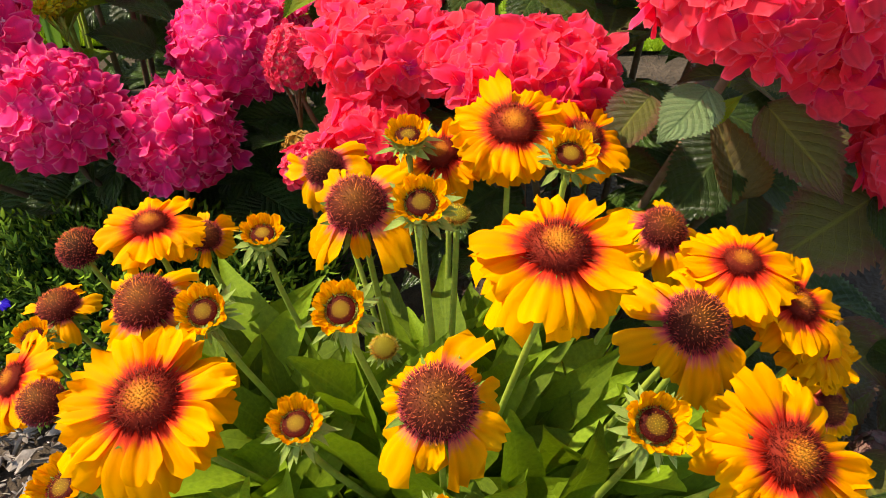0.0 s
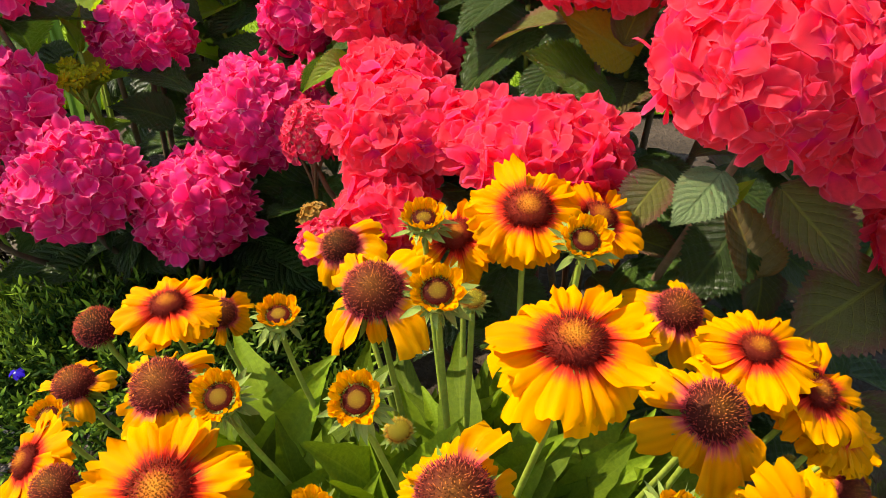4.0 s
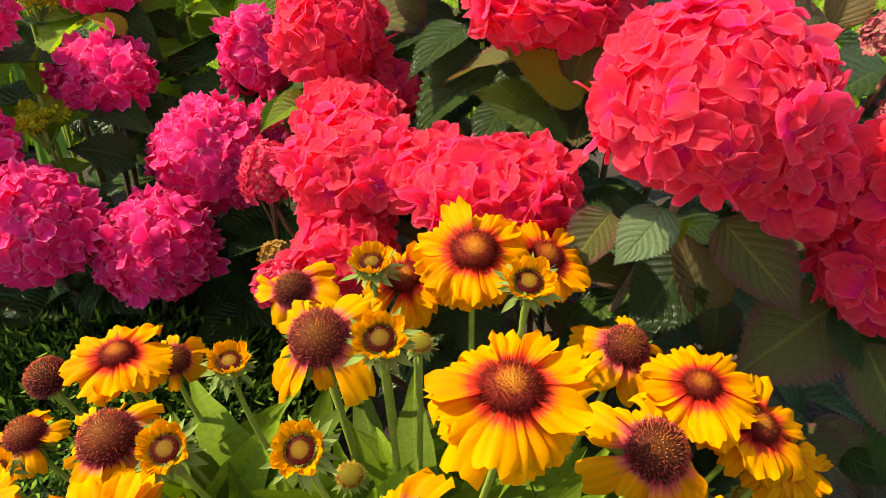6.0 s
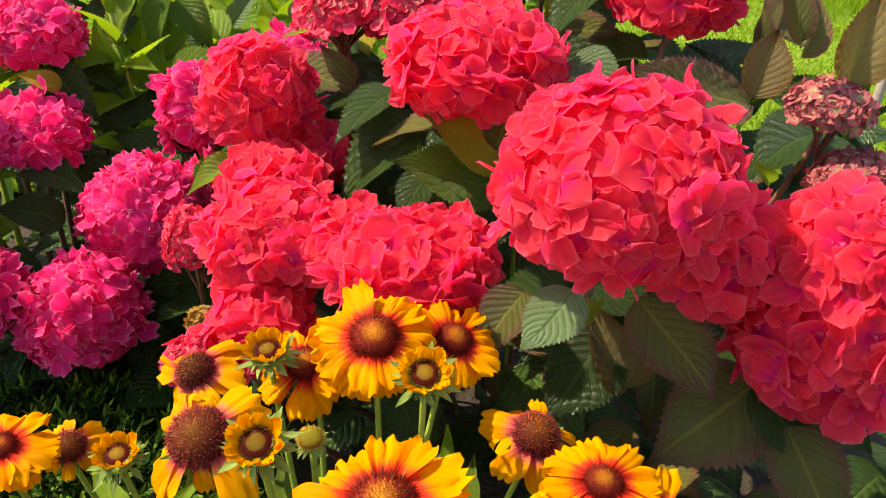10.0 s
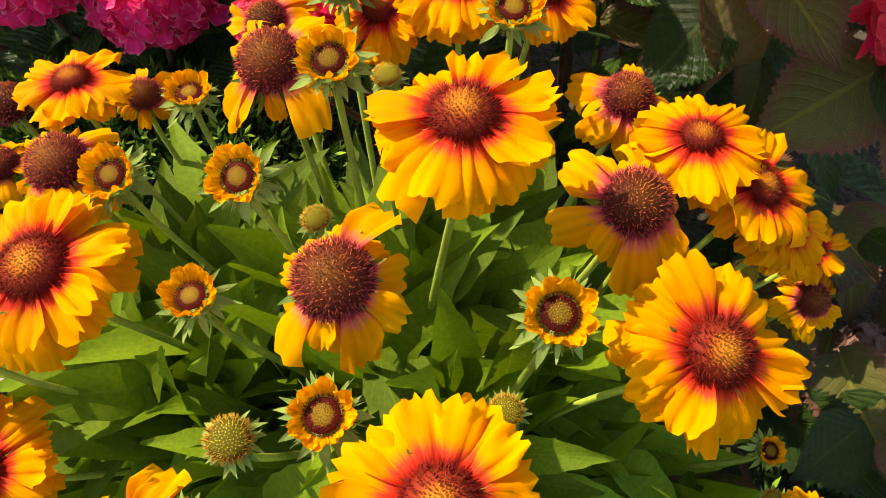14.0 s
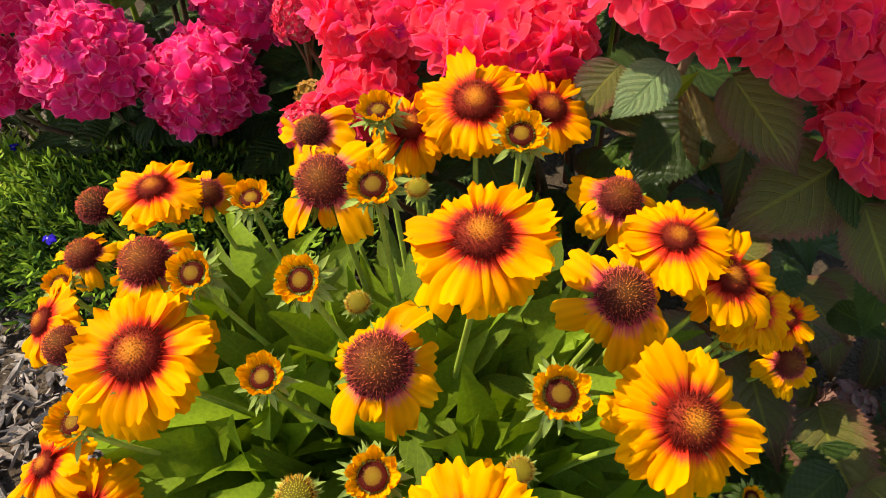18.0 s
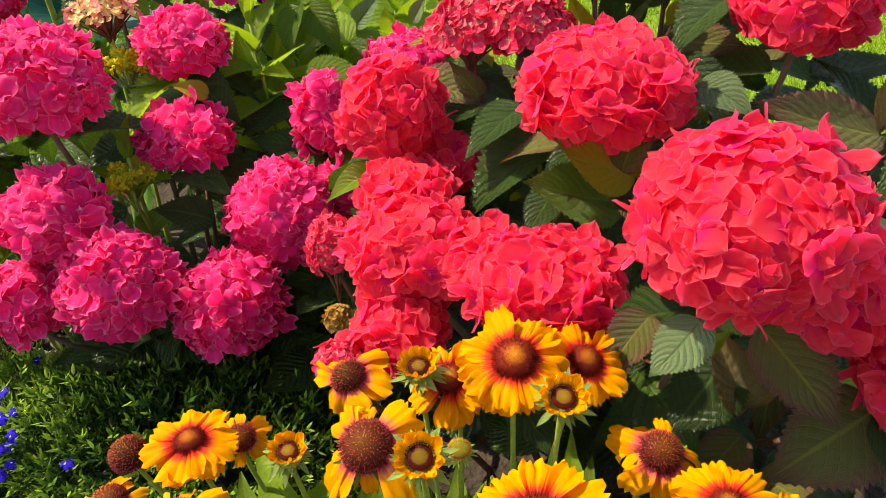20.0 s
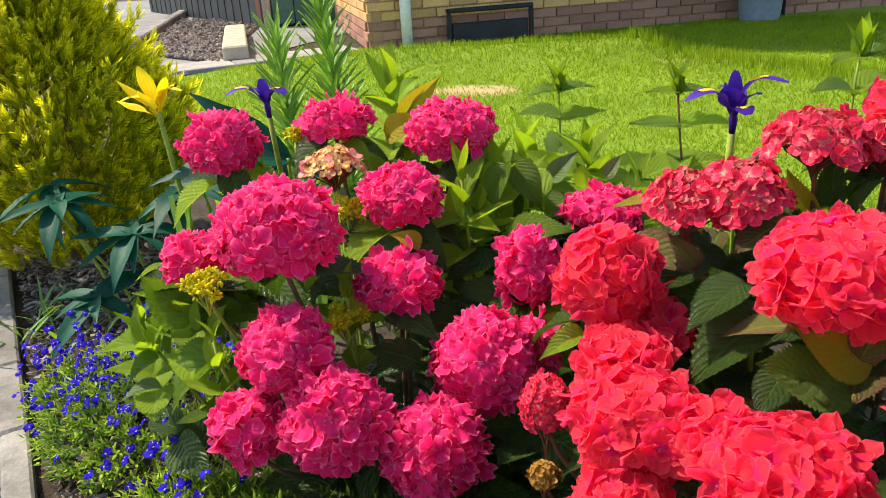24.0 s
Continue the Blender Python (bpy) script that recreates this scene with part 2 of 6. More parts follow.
M_CORAL = petal_mat("sepal_coral", [(0.0, (0.80, 0.14, 0.36)), (0.08, (0.78, 0.016, 0.24)), (0.26, (0.90, 0.028, 0.20)), (0.45, (0.95, 0.050, 0.125)), (0.7, (0.96, 0.062, 0.105)), (1.0, (0.96, 0.074, 0.105))], (0.88, 1.08), 0.64, 0.6, (0.98, 0.23, 0.32), 18.0, 0.14, (1.0, 0.7, 1.3))
M_LACE = petal_mat("sepal_lace", [(0.0, (0.85, 0.55, 0.35)), (0.13, (0.82, 0.16, 0.16)), (0.32, (0.84, 0.026, 0.095)), (1.0, (0.90, 0.032, 0.09))], (0.68, 1.12), 0.34, 0.5, (0.92, 0.24, 0.26), 18.0)
M_FADED = petal_mat("sepal_faded", [(0.0, (0.42, 0.38, 0.14)), (0.35, (0.44, 0.17, 0.12)), (1.0, (0.50, 0.065, 0.11))], (0.6, 1.2), 0.2, 0.6, None, 18.0)
M_CREAM = petal_mat("sepal_cream", [(0.0, (0.72, 0.66, 0.18)), (0.4, (0.90, 0.62, 0.20)), (1.0, (0.92, 0.44, 0.26))], (0.75, 1.15), 0.3, 0.5, None, 18.0)
M_PEACH = petal_mat("sepal_peach", [(0.0, (0.85, 0.62, 0.36)), (0.4, (0.92, 0.36, 0.28)), (1.0, (0.94, 0.20, 0.24))], (0.75, 1.15), 0.3, 0.5, None, 18.0)
M_OLDBUD = petal_mat("sepal_ochre", [(0.0, (0.30, 0.18, 0.03)), (1.0, (0.48, 0.22, 0.03))], (0.6, 1.2), 0.15, 0.6, None, 18.0)
M_YBUD = petal_mat("yellow_flower_buds", [(0.0, (0.62, 0.60, 0.02)), (1.0, (0.92, 0.80, 0.025))], (0.75, 1.2), 0.4, 0.5, None, 12.0)
M_IRIS = petal_mat("iris_violet", [(0.0, (0.05, 0.014, 0.18)), (0.6, (0.06, 0.014, 0.30)), (1.0, (0.09, 0.025, 0.44))], (0.8, 1.2), 0.35, 0.5, None, 30.0)
M_LACE_EYE = petal_mat("sepal_lace_small", [(0.0, (0.80, 0.52, 0.28)), (0.25, (0.82, 0.20, 0.17)), (1.0, (0.82, 0.055, 0.11))], (0.6, 1.2), 0.34, 0.5, (0.9, 0.30, 0.30), 18.0)
M_IRIS_SIGNAL = petal_mat("iris_signal_yellow", [(0.0, (0.85, 0.50, 0.02)), (1.0, (0.9, 0.6, 0.05))], (0.9, 1.1), 0.2)
M_DAYLILY = petal_mat("iris_yellow", [(0.0, (0.90, 0.60, 0.01)), (1.0, (0.97, 0.79, 0.015))], (0.9, 1.1), 0.35)
M_LOBELIA = petal_mat("lobelia_blue", [(0.0, (0.75, 0.75, 0.9)), (0.14, (0.028, 0.014, 0.46)), (1.0, (0.045, 0.016, 0.62))], (0.7, 1.2), 0.35, shine=0.08)
# Near-black base to bright tip: sunlit sprigs over shade, put into the colour.
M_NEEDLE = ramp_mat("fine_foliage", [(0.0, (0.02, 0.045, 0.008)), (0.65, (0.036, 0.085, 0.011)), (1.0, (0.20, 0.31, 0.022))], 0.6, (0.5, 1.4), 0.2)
M_LOBLEAF = ramp_mat("lobelia_foliage", [(0.0, (0.09, 0.19, 0.025)), (0.6, (0.19, 0.34, 0.035)), (1.0, (0.42, 0.52, 0.06))], 0.6, (0.6, 1.3), 0.35)
# Yellow tips are its own; bases greened and darkened for the shaded inside.
M_CONIFER = ramp_mat("golden_conifer_foliage", [(0.0, (0.22, 0.26, 0.012)), (0.35, (0.42, 0.44, 0.016)), (0.75, (0.86, 0.80, 0.020)), (1.0, (0.98, 0.90, 0.03))], 0.6, (0.65, 1.2), 0.58)
M_BLUELEAF = leaf_mat("blue_green_leaf", (0.006, 0.075, 0.046), (0.014, 0.110, 0.064), (0.05, 0.15, 0.10), 2.0, 0.25, 0.45, 2.0, 0.3, 0.2, 0.2)
M_LILYLEAF = leaf_mat("lily_leaf", (0.18, 0.36, 0.05), (0.32, 0.52, 0.12), (0.36, 0.52, 0.2), 2.0, 0.3, 0.35, 1.0, 0.3, 0.2, 0.45)
M_GRASS = ramp_mat("grass_blades", [(0.0, (0.19, 0.30, 0.014)), (0.5, (0.27, 0.395, 0.017)), (1.0, (0.40, 0.51, 0.026))], 0.6, (0.8, 1.15), 0.58)
M_LAWN = plain_mat("lawn_turf", (0.125, 0.20, 0.010), (0.19, 0.275, 0.015), 1.1, 0.9, 0.8, 0.02, 40.0)


def bare_earth(m, cx, cy, rx, ry, most=0.9):
    """A dry sandy patch with a ragged edge worn into the turf."""
    nt = m.node_tree
    bsdf = nt.nodes["Principled BSDF"]
    old = bsdf.inputs["Base Color"].links[0].from_socket
    s = add(nt, "ShaderNodeSeparateXYZ", {0: add(nt, "ShaderNodeTexCoord").outputs["Object"]})
    dx = math_node(nt, "MULTIPLY", math_node(nt, "SUBTRACT", s.outputs[0], cx), 1 / rx)
    dy = math_node(nt, "MULTIPLY", math_node(nt, "SUBTRACT", s.outputs[1], cy), 1 / ry)
    d = math_node(nt, "SQRT", math_node(nt, "ADD", math_node(nt, "MULTIPLY", dx, dx), math_node(nt, "MULTIPLY", dy, dy)))
    d = math_node(nt, "ADD", d, math_node(nt, "MULTIPLY_ADD", noise_of(nt, 6.0, 4.0), 0.9, -0.45))
    fac = add(nt, "ShaderNodeMapRange", {0: d, 1: 0.75, 2: 1.1, 3: most, 4: 0.0}).outputs[0]
    nt.links.new(mix(nt, fac, old, (0.50, 0.35, 0.17)), bsdf.inputs["Base Color"])


bare_earth(M_LAWN, -1.0, 4.15, 0.28, 0.16)
bare_earth(M_LAWN, 0.35, 5.0, 0.40, 0.08, 0.45)
M_SOIL = plain_mat("soil", (0.040, 0.028, 0.018), (0.090, 0.063, 0.042), 12.0, 0.95, 0.9, 0.01)
M_MULCH = plain_mat("bark_chip", (0.075, 0.055, 0.042), (0.44, 0.37, 0.31), 30.0, 0.85, 0.6, 0.002)
M_GRIT = plain_mat("grit", (0.09, 0.085, 0.085), (0.20, 0.19, 0.185), 20.0, 0.85, 0.6, 0.002)
M_GRAVEL = plain_mat("pale_gravel", (0.10, 0.075, 0.06), (0.40, 0.33, 0.28), 30.0, 0.85, 0.6, 0.004)
M_PAVE = plain_mat("pale_paving", (0.24, 0.22, 0.195), (0.33, 0.305, 0.27), 6.0, 0.85, 0.4, 0.002, 120.0)
M_CONCRETE = plain_mat("concrete", (0.15, 0.138, 0.122), (0.32, 0.295, 0.26), 16.0, 0.9, 0.7, 0.003, 160.0)
M_ASPHALT = plain_mat("path_surface", (0.17, 0.165, 0.16), (0.25, 0.24, 0.23), 3.0, 0.9, 0.5, 0.004, 120.0)
M_BRICK_Y = plain_mat("yellow_brick", (0.58, 0.33, 0.13), (0.66, 0.41, 0.17), 8.0, 0.85, 0.5, 0.003, 90.0)
M_BRICK_B = plain_mat("brown_brick", (0.34, 0.165, 0.11), (0.40, 0.215, 0.15), 8.0, 0.85, 0.5, 0.003, 90.0)
M_MORTAR = plain_mat("mortar", (0.36, 0.20, 0.12), (0.42, 0.25, 0.15), 15.0, 0.95, 0.5, 0.002)
M_TIMBER = plain_mat("pale_timber", (0.38, 0.30, 0.22), (0.50, 0.41, 0.31), 9.0, 0.8, 0.4, 0.002)
M_FENCE = plain_mat("dark_fence_paint", (0.025, 0.03, 0.032), (0.05, 0.055, 0.055), 6.0, 0.7, 0.4, 0.002)
M_DOOR = plain_mat("green_door_paint", (0.05, 0.11, 0.07), (0.07, 0.14, 0.09), 3.0, 0.5, 0.2, 0.001)
M_WHITE = plain_mat("white_plastic", (0.72, 0.73, 0.75), (0.82, 0.82, 0.82), 3.0, 0.4, 0.1, 0.001)
M_BLACK = plain_mat("black_plastic", (0.012, 0.013, 0.016), (0.03, 0.03, 0.034), 5.0, 0.5, 0.2, 0.001)
M_BIN = plain_mat("blue_grey_plastic", (0.22, 0.27, 0.34), (0.28, 0.33, 0.40), 3.0, 0.5, 0.2, 0.001)
M_STAKE = plain_mat("bleached_stem", (0.42, 0.34, 0.26), (0.55, 0.46, 0.36), 30.0, 0.8, 0.5, 0.001)
M_ROOF = plain_mat("roof_tile", (0.12, 0.07, 0.05), (0.18, 0.10, 0.08), 6.0, 0.85, 0.5, 0.004)
M_BERRY = petal_mat("pale_pink_bells", [(0.0, (0.24, 0.16, 0.11)), (1.0, (0.25, 0.10, 0.09))], (0.7, 1.2), 0.2)

# ---- mesh tools ----
rnd = random.Random(7)


class Build:
    """Gathers shapes into one mesh, with a UV for each corner."""

    def __init__(self):
        self.v, self.f, self.uv, self.n = [], [], [], 0

    def put(self, shape, m=None):
        v, f, uv = shape
        if m is not None:
            a = np.array(m)
            v = v @ a[:3, :3].T + a[:3, 3]
        self.v.append(v)
        self.uv.append(uv)
        self.f.extend([tuple(i + self.n for i in q) for q in f])
        self.n += len(v)
        return self

    def mesh(self, name, material, smooth=True):
        me = bpy.data.meshes.new(name)
        v, uv = np.concatenate(self.v), np.concatenate(self.uv)
        me.from_pydata(v.tolist(), [], self.f)
        ids = np.empty(len(me.loops), dtype=np.int32)
        me.loops.foreach_get("vertex_index", ids)
        layer = me.uv_layers.new(name="UVMap")
        layer.data.foreach_set("uv", uv[ids].astype(np.float32).ravel())
        if smooth:
            me.polygons.foreach_set("use_smooth", [True] * len(me.polygons))
        me.materials.append(material)
        me.update()
        return me


def thing(name, label, category, place=(0, 0, 0), group="", kind=""):
    ob = new(name)
    ob.location = place
    return tagged(ob, label, category, group, kind)


def hang(name, me, parent=None, m=None, label=""):
    """A mesh as one object, at the world pose m, under its thing or part."""
    ob = new(name, me)
    if parent is not None:
        ob.parent = parent
        ob.matrix_parent_inverse = world_of(parent).inverted()
    ob.matrix_basis = m if m is not None else Matrix.Identity(4)
    return tagged(ob, label)


def world_of(ob):
    m = ob.matrix_basis.copy()
    while ob.parent is not None:
        m = ob.matrix_parent_inverse @ m
        ob = ob.parent
        m = ob.matrix_basis @ m
    return m


def grid(nx, ny, fn):
    """A sheet of nx by ny cells; fn(u, v) gives a point, u and v from 0 to 1."""
    v, uv = [], []
    for j in range(ny + 1):
        for i in range(nx + 1):
            u, w = i / nx, j / ny
            v.append(fn(u, w))
            uv.append((u, w))
    f = [(j * (nx + 1) + i, j * (nx + 1) + i + 1, (j + 1) * (nx + 1) + i + 1, (j + 1) * (nx + 1) + i) for j in range(ny) for i in range(nx)]
    return np.array(v, float), f, np.array(uv, float)


def joined(shapes):
    v, f, uv, n = [], [], [], 0
    for a, b, c in shapes:
        v.append(a), uv.append(c)
        f += [tuple(i + n for i in q) for q in b]
        n += len(a)
    return np.concatenate(v), f, np.concatenate(uv)


def moved(shape, m):
    a = np.array(m)
    return shape[0] @ a[:3, :3].T + a[:3, 3], shape[1], shape[2]


def along(start, end, up=(0, 0, 1), width=None):
    """The pose of a leaf shape (length 1 along y) that runs from start to end with its face towards up."""
    a, b = Vector(start), Vector(end)
    y = b - a
    size = y.length
    y.normalize()
    x = y.cross(Vector(up))
    if x.length < 1e-4:
        x = y.orthogonal()
    x.normalize()
    z = x.cross(y)
    w = width or size
    return Matrix(((x.x * w, y.x * size, z.x * size, a.x), (x.y * w, y.y * size, z.y * size, a.y), (x.z * w, y.z * size, z.z * size, a.z), (0, 0, 0, 1)))


def facing(place, normal, spin=0.0, size=1.0):
    """A pose whose z axis is the normal."""
    q = Vector(normal).normalized().to_track_quat("Z", "Y").to_matrix().to_4x4()
    return Matrix.Translation(place) @ q @ Matrix.Rotation(spin, 4, "Z") @ Matrix.Scale(size, 4)


def aim(el, az):
    """Elevation over the level, and the turn from straight towards -y to +x, in degrees."""
    e, a = radians(el), radians(az)
    return Vector((math.sin(a) * math.cos(e), -math.cos(a) * math.cos(e), math.sin(e)))


def tube(points, radii, sides=6):
    """A round stem along smooth points."""
    pts = [Vector(p) for p in points]
    v, uv, f = [], [], []
    ref = Vector((0.31, 0.77, 0.2)).normalized()
    for k, p in enumerate(pts):
        t = (pts[min(k + 1, len(pts) - 1)] - pts[max(k - 1, 0)]).normalized()
        x = t.cross(ref).normalized()
        y = t.cross(x)
        r = radii[k] if isinstance(radii, (list, tuple)) else radii
        for s in range(sides):
            a = 2 * math.pi * s / sides
            q = p + (x * math.cos(a) + y * math.sin(a)) * r
            v.append(tuple(q)), uv.append((s / sides, k / (len(pts) - 1)))
    for k in range(len(pts) - 1):
        for s in range(sides):
            a, b = k * sides + s, k * sides + (s + 1) % sides
            f.append((a, b, b + sides, a + sides))
    f.append(tuple(range(sides))[::-1])
    f.append(tuple((len(pts) - 1) * sides + s for s in range(sides)))
    return np.array(v), f, np.array(uv)


def bend(p0, p1, p2, p3, n=9):
    """Points on a smooth curve from p0 to p3."""
    a, b, c, d = (Vector(p) for p in (p0, p1, p2, p3))
    out = []
    for i in range(n + 1):
        t = i / n
        out.append(a * (1 - t) ** 3 + b * 3 * t * (1 - t) ** 2 + c * 3 * t * t * (1 - t) + d * t ** 3)
    return out


def dome(height, rings=7, sides=18, cut=1.0):
    """A cap of radius 1; cut past 1 closes it in under the rim."""
    def fn(u, v):
        a, p = 2 * math.pi * u, v * cut * math.pi / 2
        return (math.sin(p) * math.cos(a), math.sin(p) * math.sin(a), math.cos(p) * height)
    s = grid(sides, rings, fn)
    s[2][:, 0] = 0.5
    return s


def box(x0, y0, z0, x1, y1, z1, b=0.0):
    """A block with chamfered edges."""
    bm = bmesh.new()
    bmesh.ops.create_cube(bm, size=1.0)
    for q in bm.verts:
        q.co = Vector(((x0 + x1) / 2 + q.co.x * (x1 - x0), (y0 + y1) / 2 + q.co.y * (y1 - y0), (z0 + z1) / 2 + q.co.z * (z1 - z0)))
    if b > 0:
        bmesh.ops.bevel(bm, geom=bm.edges[:], offset=b, segments=1, affect="EDGES", profile=0.5)
    bm.verts.index_update()
    v = np.array([tuple(q.co) for q in bm.verts])
    f = [tuple(q.index for q in p.verts) for p in bm.faces]
    bm.free()
    return v, f, np.full((len(v), 2), 0.5)


def one(shape, name, material, smooth=True):
    return Build().put(shape).mesh(name, material, smooth)


# ---- shapes of leaves and petals ----
def leaf_shape(width, seed, serrate=0.05, fold=0.18, droop=0.25, pucker=0.015, tip=1.4, nx=10, ny=22, twist=0.0, ribs=(28.0, 5.0)):
    r = random.Random(seed)
    ph, side = r.uniform(0, 6), r.uniform(-0.05, 0.05)

    def fn(u, v):
        x = 2 * u - 1
        w = width * 0.5 * (max(0.0, math.sin(math.pi * min(1, v ** 0.78))) ** (0.62 + 0.62 * v * v)) * (1 - 0.25 * v ** tip) + 0.006
        j = round(v * ny)
        w *= 1 + (serrate if j % 2 else -serrate) * (abs(x) ** 3)
        y = v - 0.05 * abs(x) * (1 - v) + (0.02 if j % 2 else 0) * abs(x) ** 3
        z = fold * abs(x) * w - droop * v * v + pucker * math.sin(v * ribs[0] - abs(x) * ribs[1]) * abs(x) * (1 - abs(x) ** 4) + 0.02 * math.sin(v * 5 + ph + x)
        return (x * w + side * math.sin(v * 3) + twist * z, y, z)
    return grid(nx, ny, fn)


def ray_shape(width, seed, droop=0.10, cup=0.0, curl=0.0):
    """A ray petal of length 1 with three blunt teeth at its end and shallow grooves."""
    r = random.Random(seed)
    teeth = [-0.22, -0.05, -0.01, -0.10, 0.0, -0.10, -0.01, -0.05, -0.22]
    teeth = [t * r.uniform(0.6, 1.25) + r.uniform(-0.04, 0.03) for t in teeth]
    bendx, ruff, roll = r.uniform(-0.18, 0.18), r.uniform(0.02, 0.09), r.uniform(-0.25, 0.25)

    def fn(u, v):
        x = 2 * u - 1
        w = width * 0.5 * (0.32 + 0.68 * math.sin(min(1.0, v * 1.25) * math.pi / 2) ** 1.2) * (1 - 0.12 * max(0, v - 0.8) / 0.2)
        y = v + teeth[round(u * 8)] * max(0.0, (v - 0.45) / 0.55) ** 2
        z = -droop * v * v + 0.050 * math.cos(2.7 * math.pi * x + bendx * 4) * v ** 0.7 + ruff * math.sin(x * 4 + v * 6 + seed) * v + cup * x * x * w + curl * max(0, v - 0.6) ** 2 + roll * x * w * v
        return (x * w + bendx * v * v, y, z)
    return grid(8, 7, fn)


def sepal_shape(point, width, cup, seed, calm=1.0):
    r = random.Random(seed)
    broad = point > 0.5
    tw, curl, ph = (r.uniform(-0.35, 0.35) * calm, r.uniform(-1.2, 0.5) * calm, r.uniform(0, 6)) if broad else (r.uniform(-0.25, 0.25), r.uniform(-1.6, 0.1), r.uniform(0, 6))

    def fn(u, v):
        x = 2 * u - 1
        if broad:
            w = width * 0.5 * 1.22 * (0.08 + v) ** 0.60 * max(0.0, 1 - v ** 2.4) ** 0.76 * (1 + (0.06 if round(v * 9) % 2 else -0.06) * abs(x) ** 3)
            z = cup * v * v + 0.26 * x * x * w * v + tw * x * w * v + (0.03 + 0.045 * calm) * math.sin(6 * v + 4 * x + ph) * v
        else:
            w = width * 0.5 * 1.10 * (0.06 + v) ** 0.55 * (1 - 0.42 * v ** 5)
            z = cup * v * v + tw * x * w * v + 0.17 * math.sin(5.0 * x + 2 * v + ph) * v * v
        w = max(w, 0.03 if broad else 0.12)
        z += curl * max(0.0, v - 0.45) ** 2
        return (x * w, v if broad else v - 0.20 * x * x * v ** 3, z)
    return grid(6, 9 if point > 0.5 else 6, fn)


def floret_shape(point, width, cup, seed, calm=1.0):
    r = random.Random(seed)
    parts = []
    for k in range(4):
        s = sepal_shape(point, width * r.uniform(0.9, 1.1), cup + r.uniform(-0.25, 0.30) * calm, seed * 7 + k, calm)
        m = Matrix.Rotation(math.pi / 2 * k + r.uniform(-0.15, 0.15), 4, "Z") @ Matrix.Translation((0, 0.02, 0.012 * k)) @ Matrix.Rotation(r.uniform(-0.2, 0.25) * calm, 4, "X") @ Matrix.Scale(r.uniform(0.88, 1.08), 4)
        parts.append(moved(s, m))
    bead = dome(0.9, 3, 6)
    parts.append((bead[0] * 0.075 + np.array([0, 0, 0.03]), bead[1], np.full((len(bead[0]), 2), 0.02)))
    return joined(parts)


PINK_FLORETS = [floret_shape(0.0, 1.16, 0.06 + 0.05 * k, 11 + k, 0.8) for k in range(7)]
CORAL_FLORETS = [floret_shape(1.0, 1.32, 0.02 + 0.05 * k, 31 + k, 0.55) for k in range(5)] + [floret_shape(1.0, 1.24, 0.20 + 0.10 * k, 41 + k) for k in range(3)]
H_LEAVES = [leaf_shape(0.68, 50 + k, 0.055, 0.14 + 0.10 * k, 0.06 + 0.09 * k, 0.024, nx=12, ny=44, twist=0.12 * (k - 2), ribs=(56.5, 22.0)) for k in range(5)]
CUPPED = [leaf_shape(0.74, 60 + k, 0.05, 0.34 + 0.10 * k, -0.25 + 0.22 * k, 0.034, nx=12, ny=44, twist=0.15 * (k - 1), ribs=(56.5, 22.0)) for k in range(4)]
G_LEAVES = [leaf_shape(0.32, 70 + k, 0.03, 0.40, 0.05 + 0.12 * k, 0.006, 1.0, 4, 12) for k in range(5)]
STRAPS = [leaf_shape(0.20, 90 + k, 0.0, 0.5, 0.15 + 0.15 * k, 0.0, 0.6, 4, 10) for k in range(3)]
LILY = [leaf_shape(0.125, 95 + k, 0.0, 0.6, 0.02 + 0.07 * k, 0.0, 0.6, 4, 8) for k in range(3)]
RAYS = [ray_shape(0.62 + 0.04 * (k % 3), 110 + k, -0.04 + 0.06 * k, 0.5 - 0.20 * k, (-0.3, -0.9, 0.5)[k % 3]) for k in range(8)]
RAYS_OLD = [ray_shape(0.64, 130 + k, 0.14 + 0.10 * k, 0.5 - 0.3 * k, -0.5) for k in range(5)]
RAYS_BUD = [ray_shape(0.80, 150 + k, -0.22, 0.5, -0.2) for k in range(2)]


def disc_shape(height, count, spike, seed, cut=1.0, core=0.0):
    """A domed flower centre set with bristles in a spiral."""
    r = random.Random(seed)
    base = dome(height * 0.94, 7, 18, cut)
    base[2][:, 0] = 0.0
    out = [(base[0] * 0.96, base[1], base[2])]
    for k in range(count):
        v = math.sqrt((k + 0.5) / count)
        a = k * 2.39996 + r.uniform(-0.16, 0.16) * (1 if v > core else 0.4)
        p = v * cut * math.pi / 2 * r.uniform(0.95, 1.05)
        place = Vector((math.sin(p) * math.cos(a), math.sin(p) * math.sin(a), math.cos(p) * height))
        nrm = Vector((math.sin(p) * math.cos(a), math.sin(p) * math.sin(a), math.cos(p) + 0.25)).normalized()
        nrm = (nrm + Vector((r.uniform(-1, 1), r.uniform(-1, 1), r.uniform(-1, 1))) * (0.25 if v < core else 0.42)).normalized()
        size = spike * r.uniform(0.6, 1.3) * (0.45 if v < core else 1.0)
        fat = 0.024 if v >= core else 0.045
        t = Vector((-math.sin(a), math.cos(a), 0))
        b = nrm.cross(t)
        verts = [place + t * fat, place - t * fat * 0.5 + b * fat, place - t * fat * 0.5 - b * fat, place + nrm * size]
        tone = min(1.0, max(0.0, v + r.uniform(-0.10, 0.10)))
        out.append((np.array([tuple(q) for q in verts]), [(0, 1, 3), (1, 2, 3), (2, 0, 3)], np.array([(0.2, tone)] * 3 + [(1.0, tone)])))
    return joined(out)


DISC = one(disc_shape(0.60, 620, 0.27, 1, 1.08, 0.38), "disc", M_DISC)
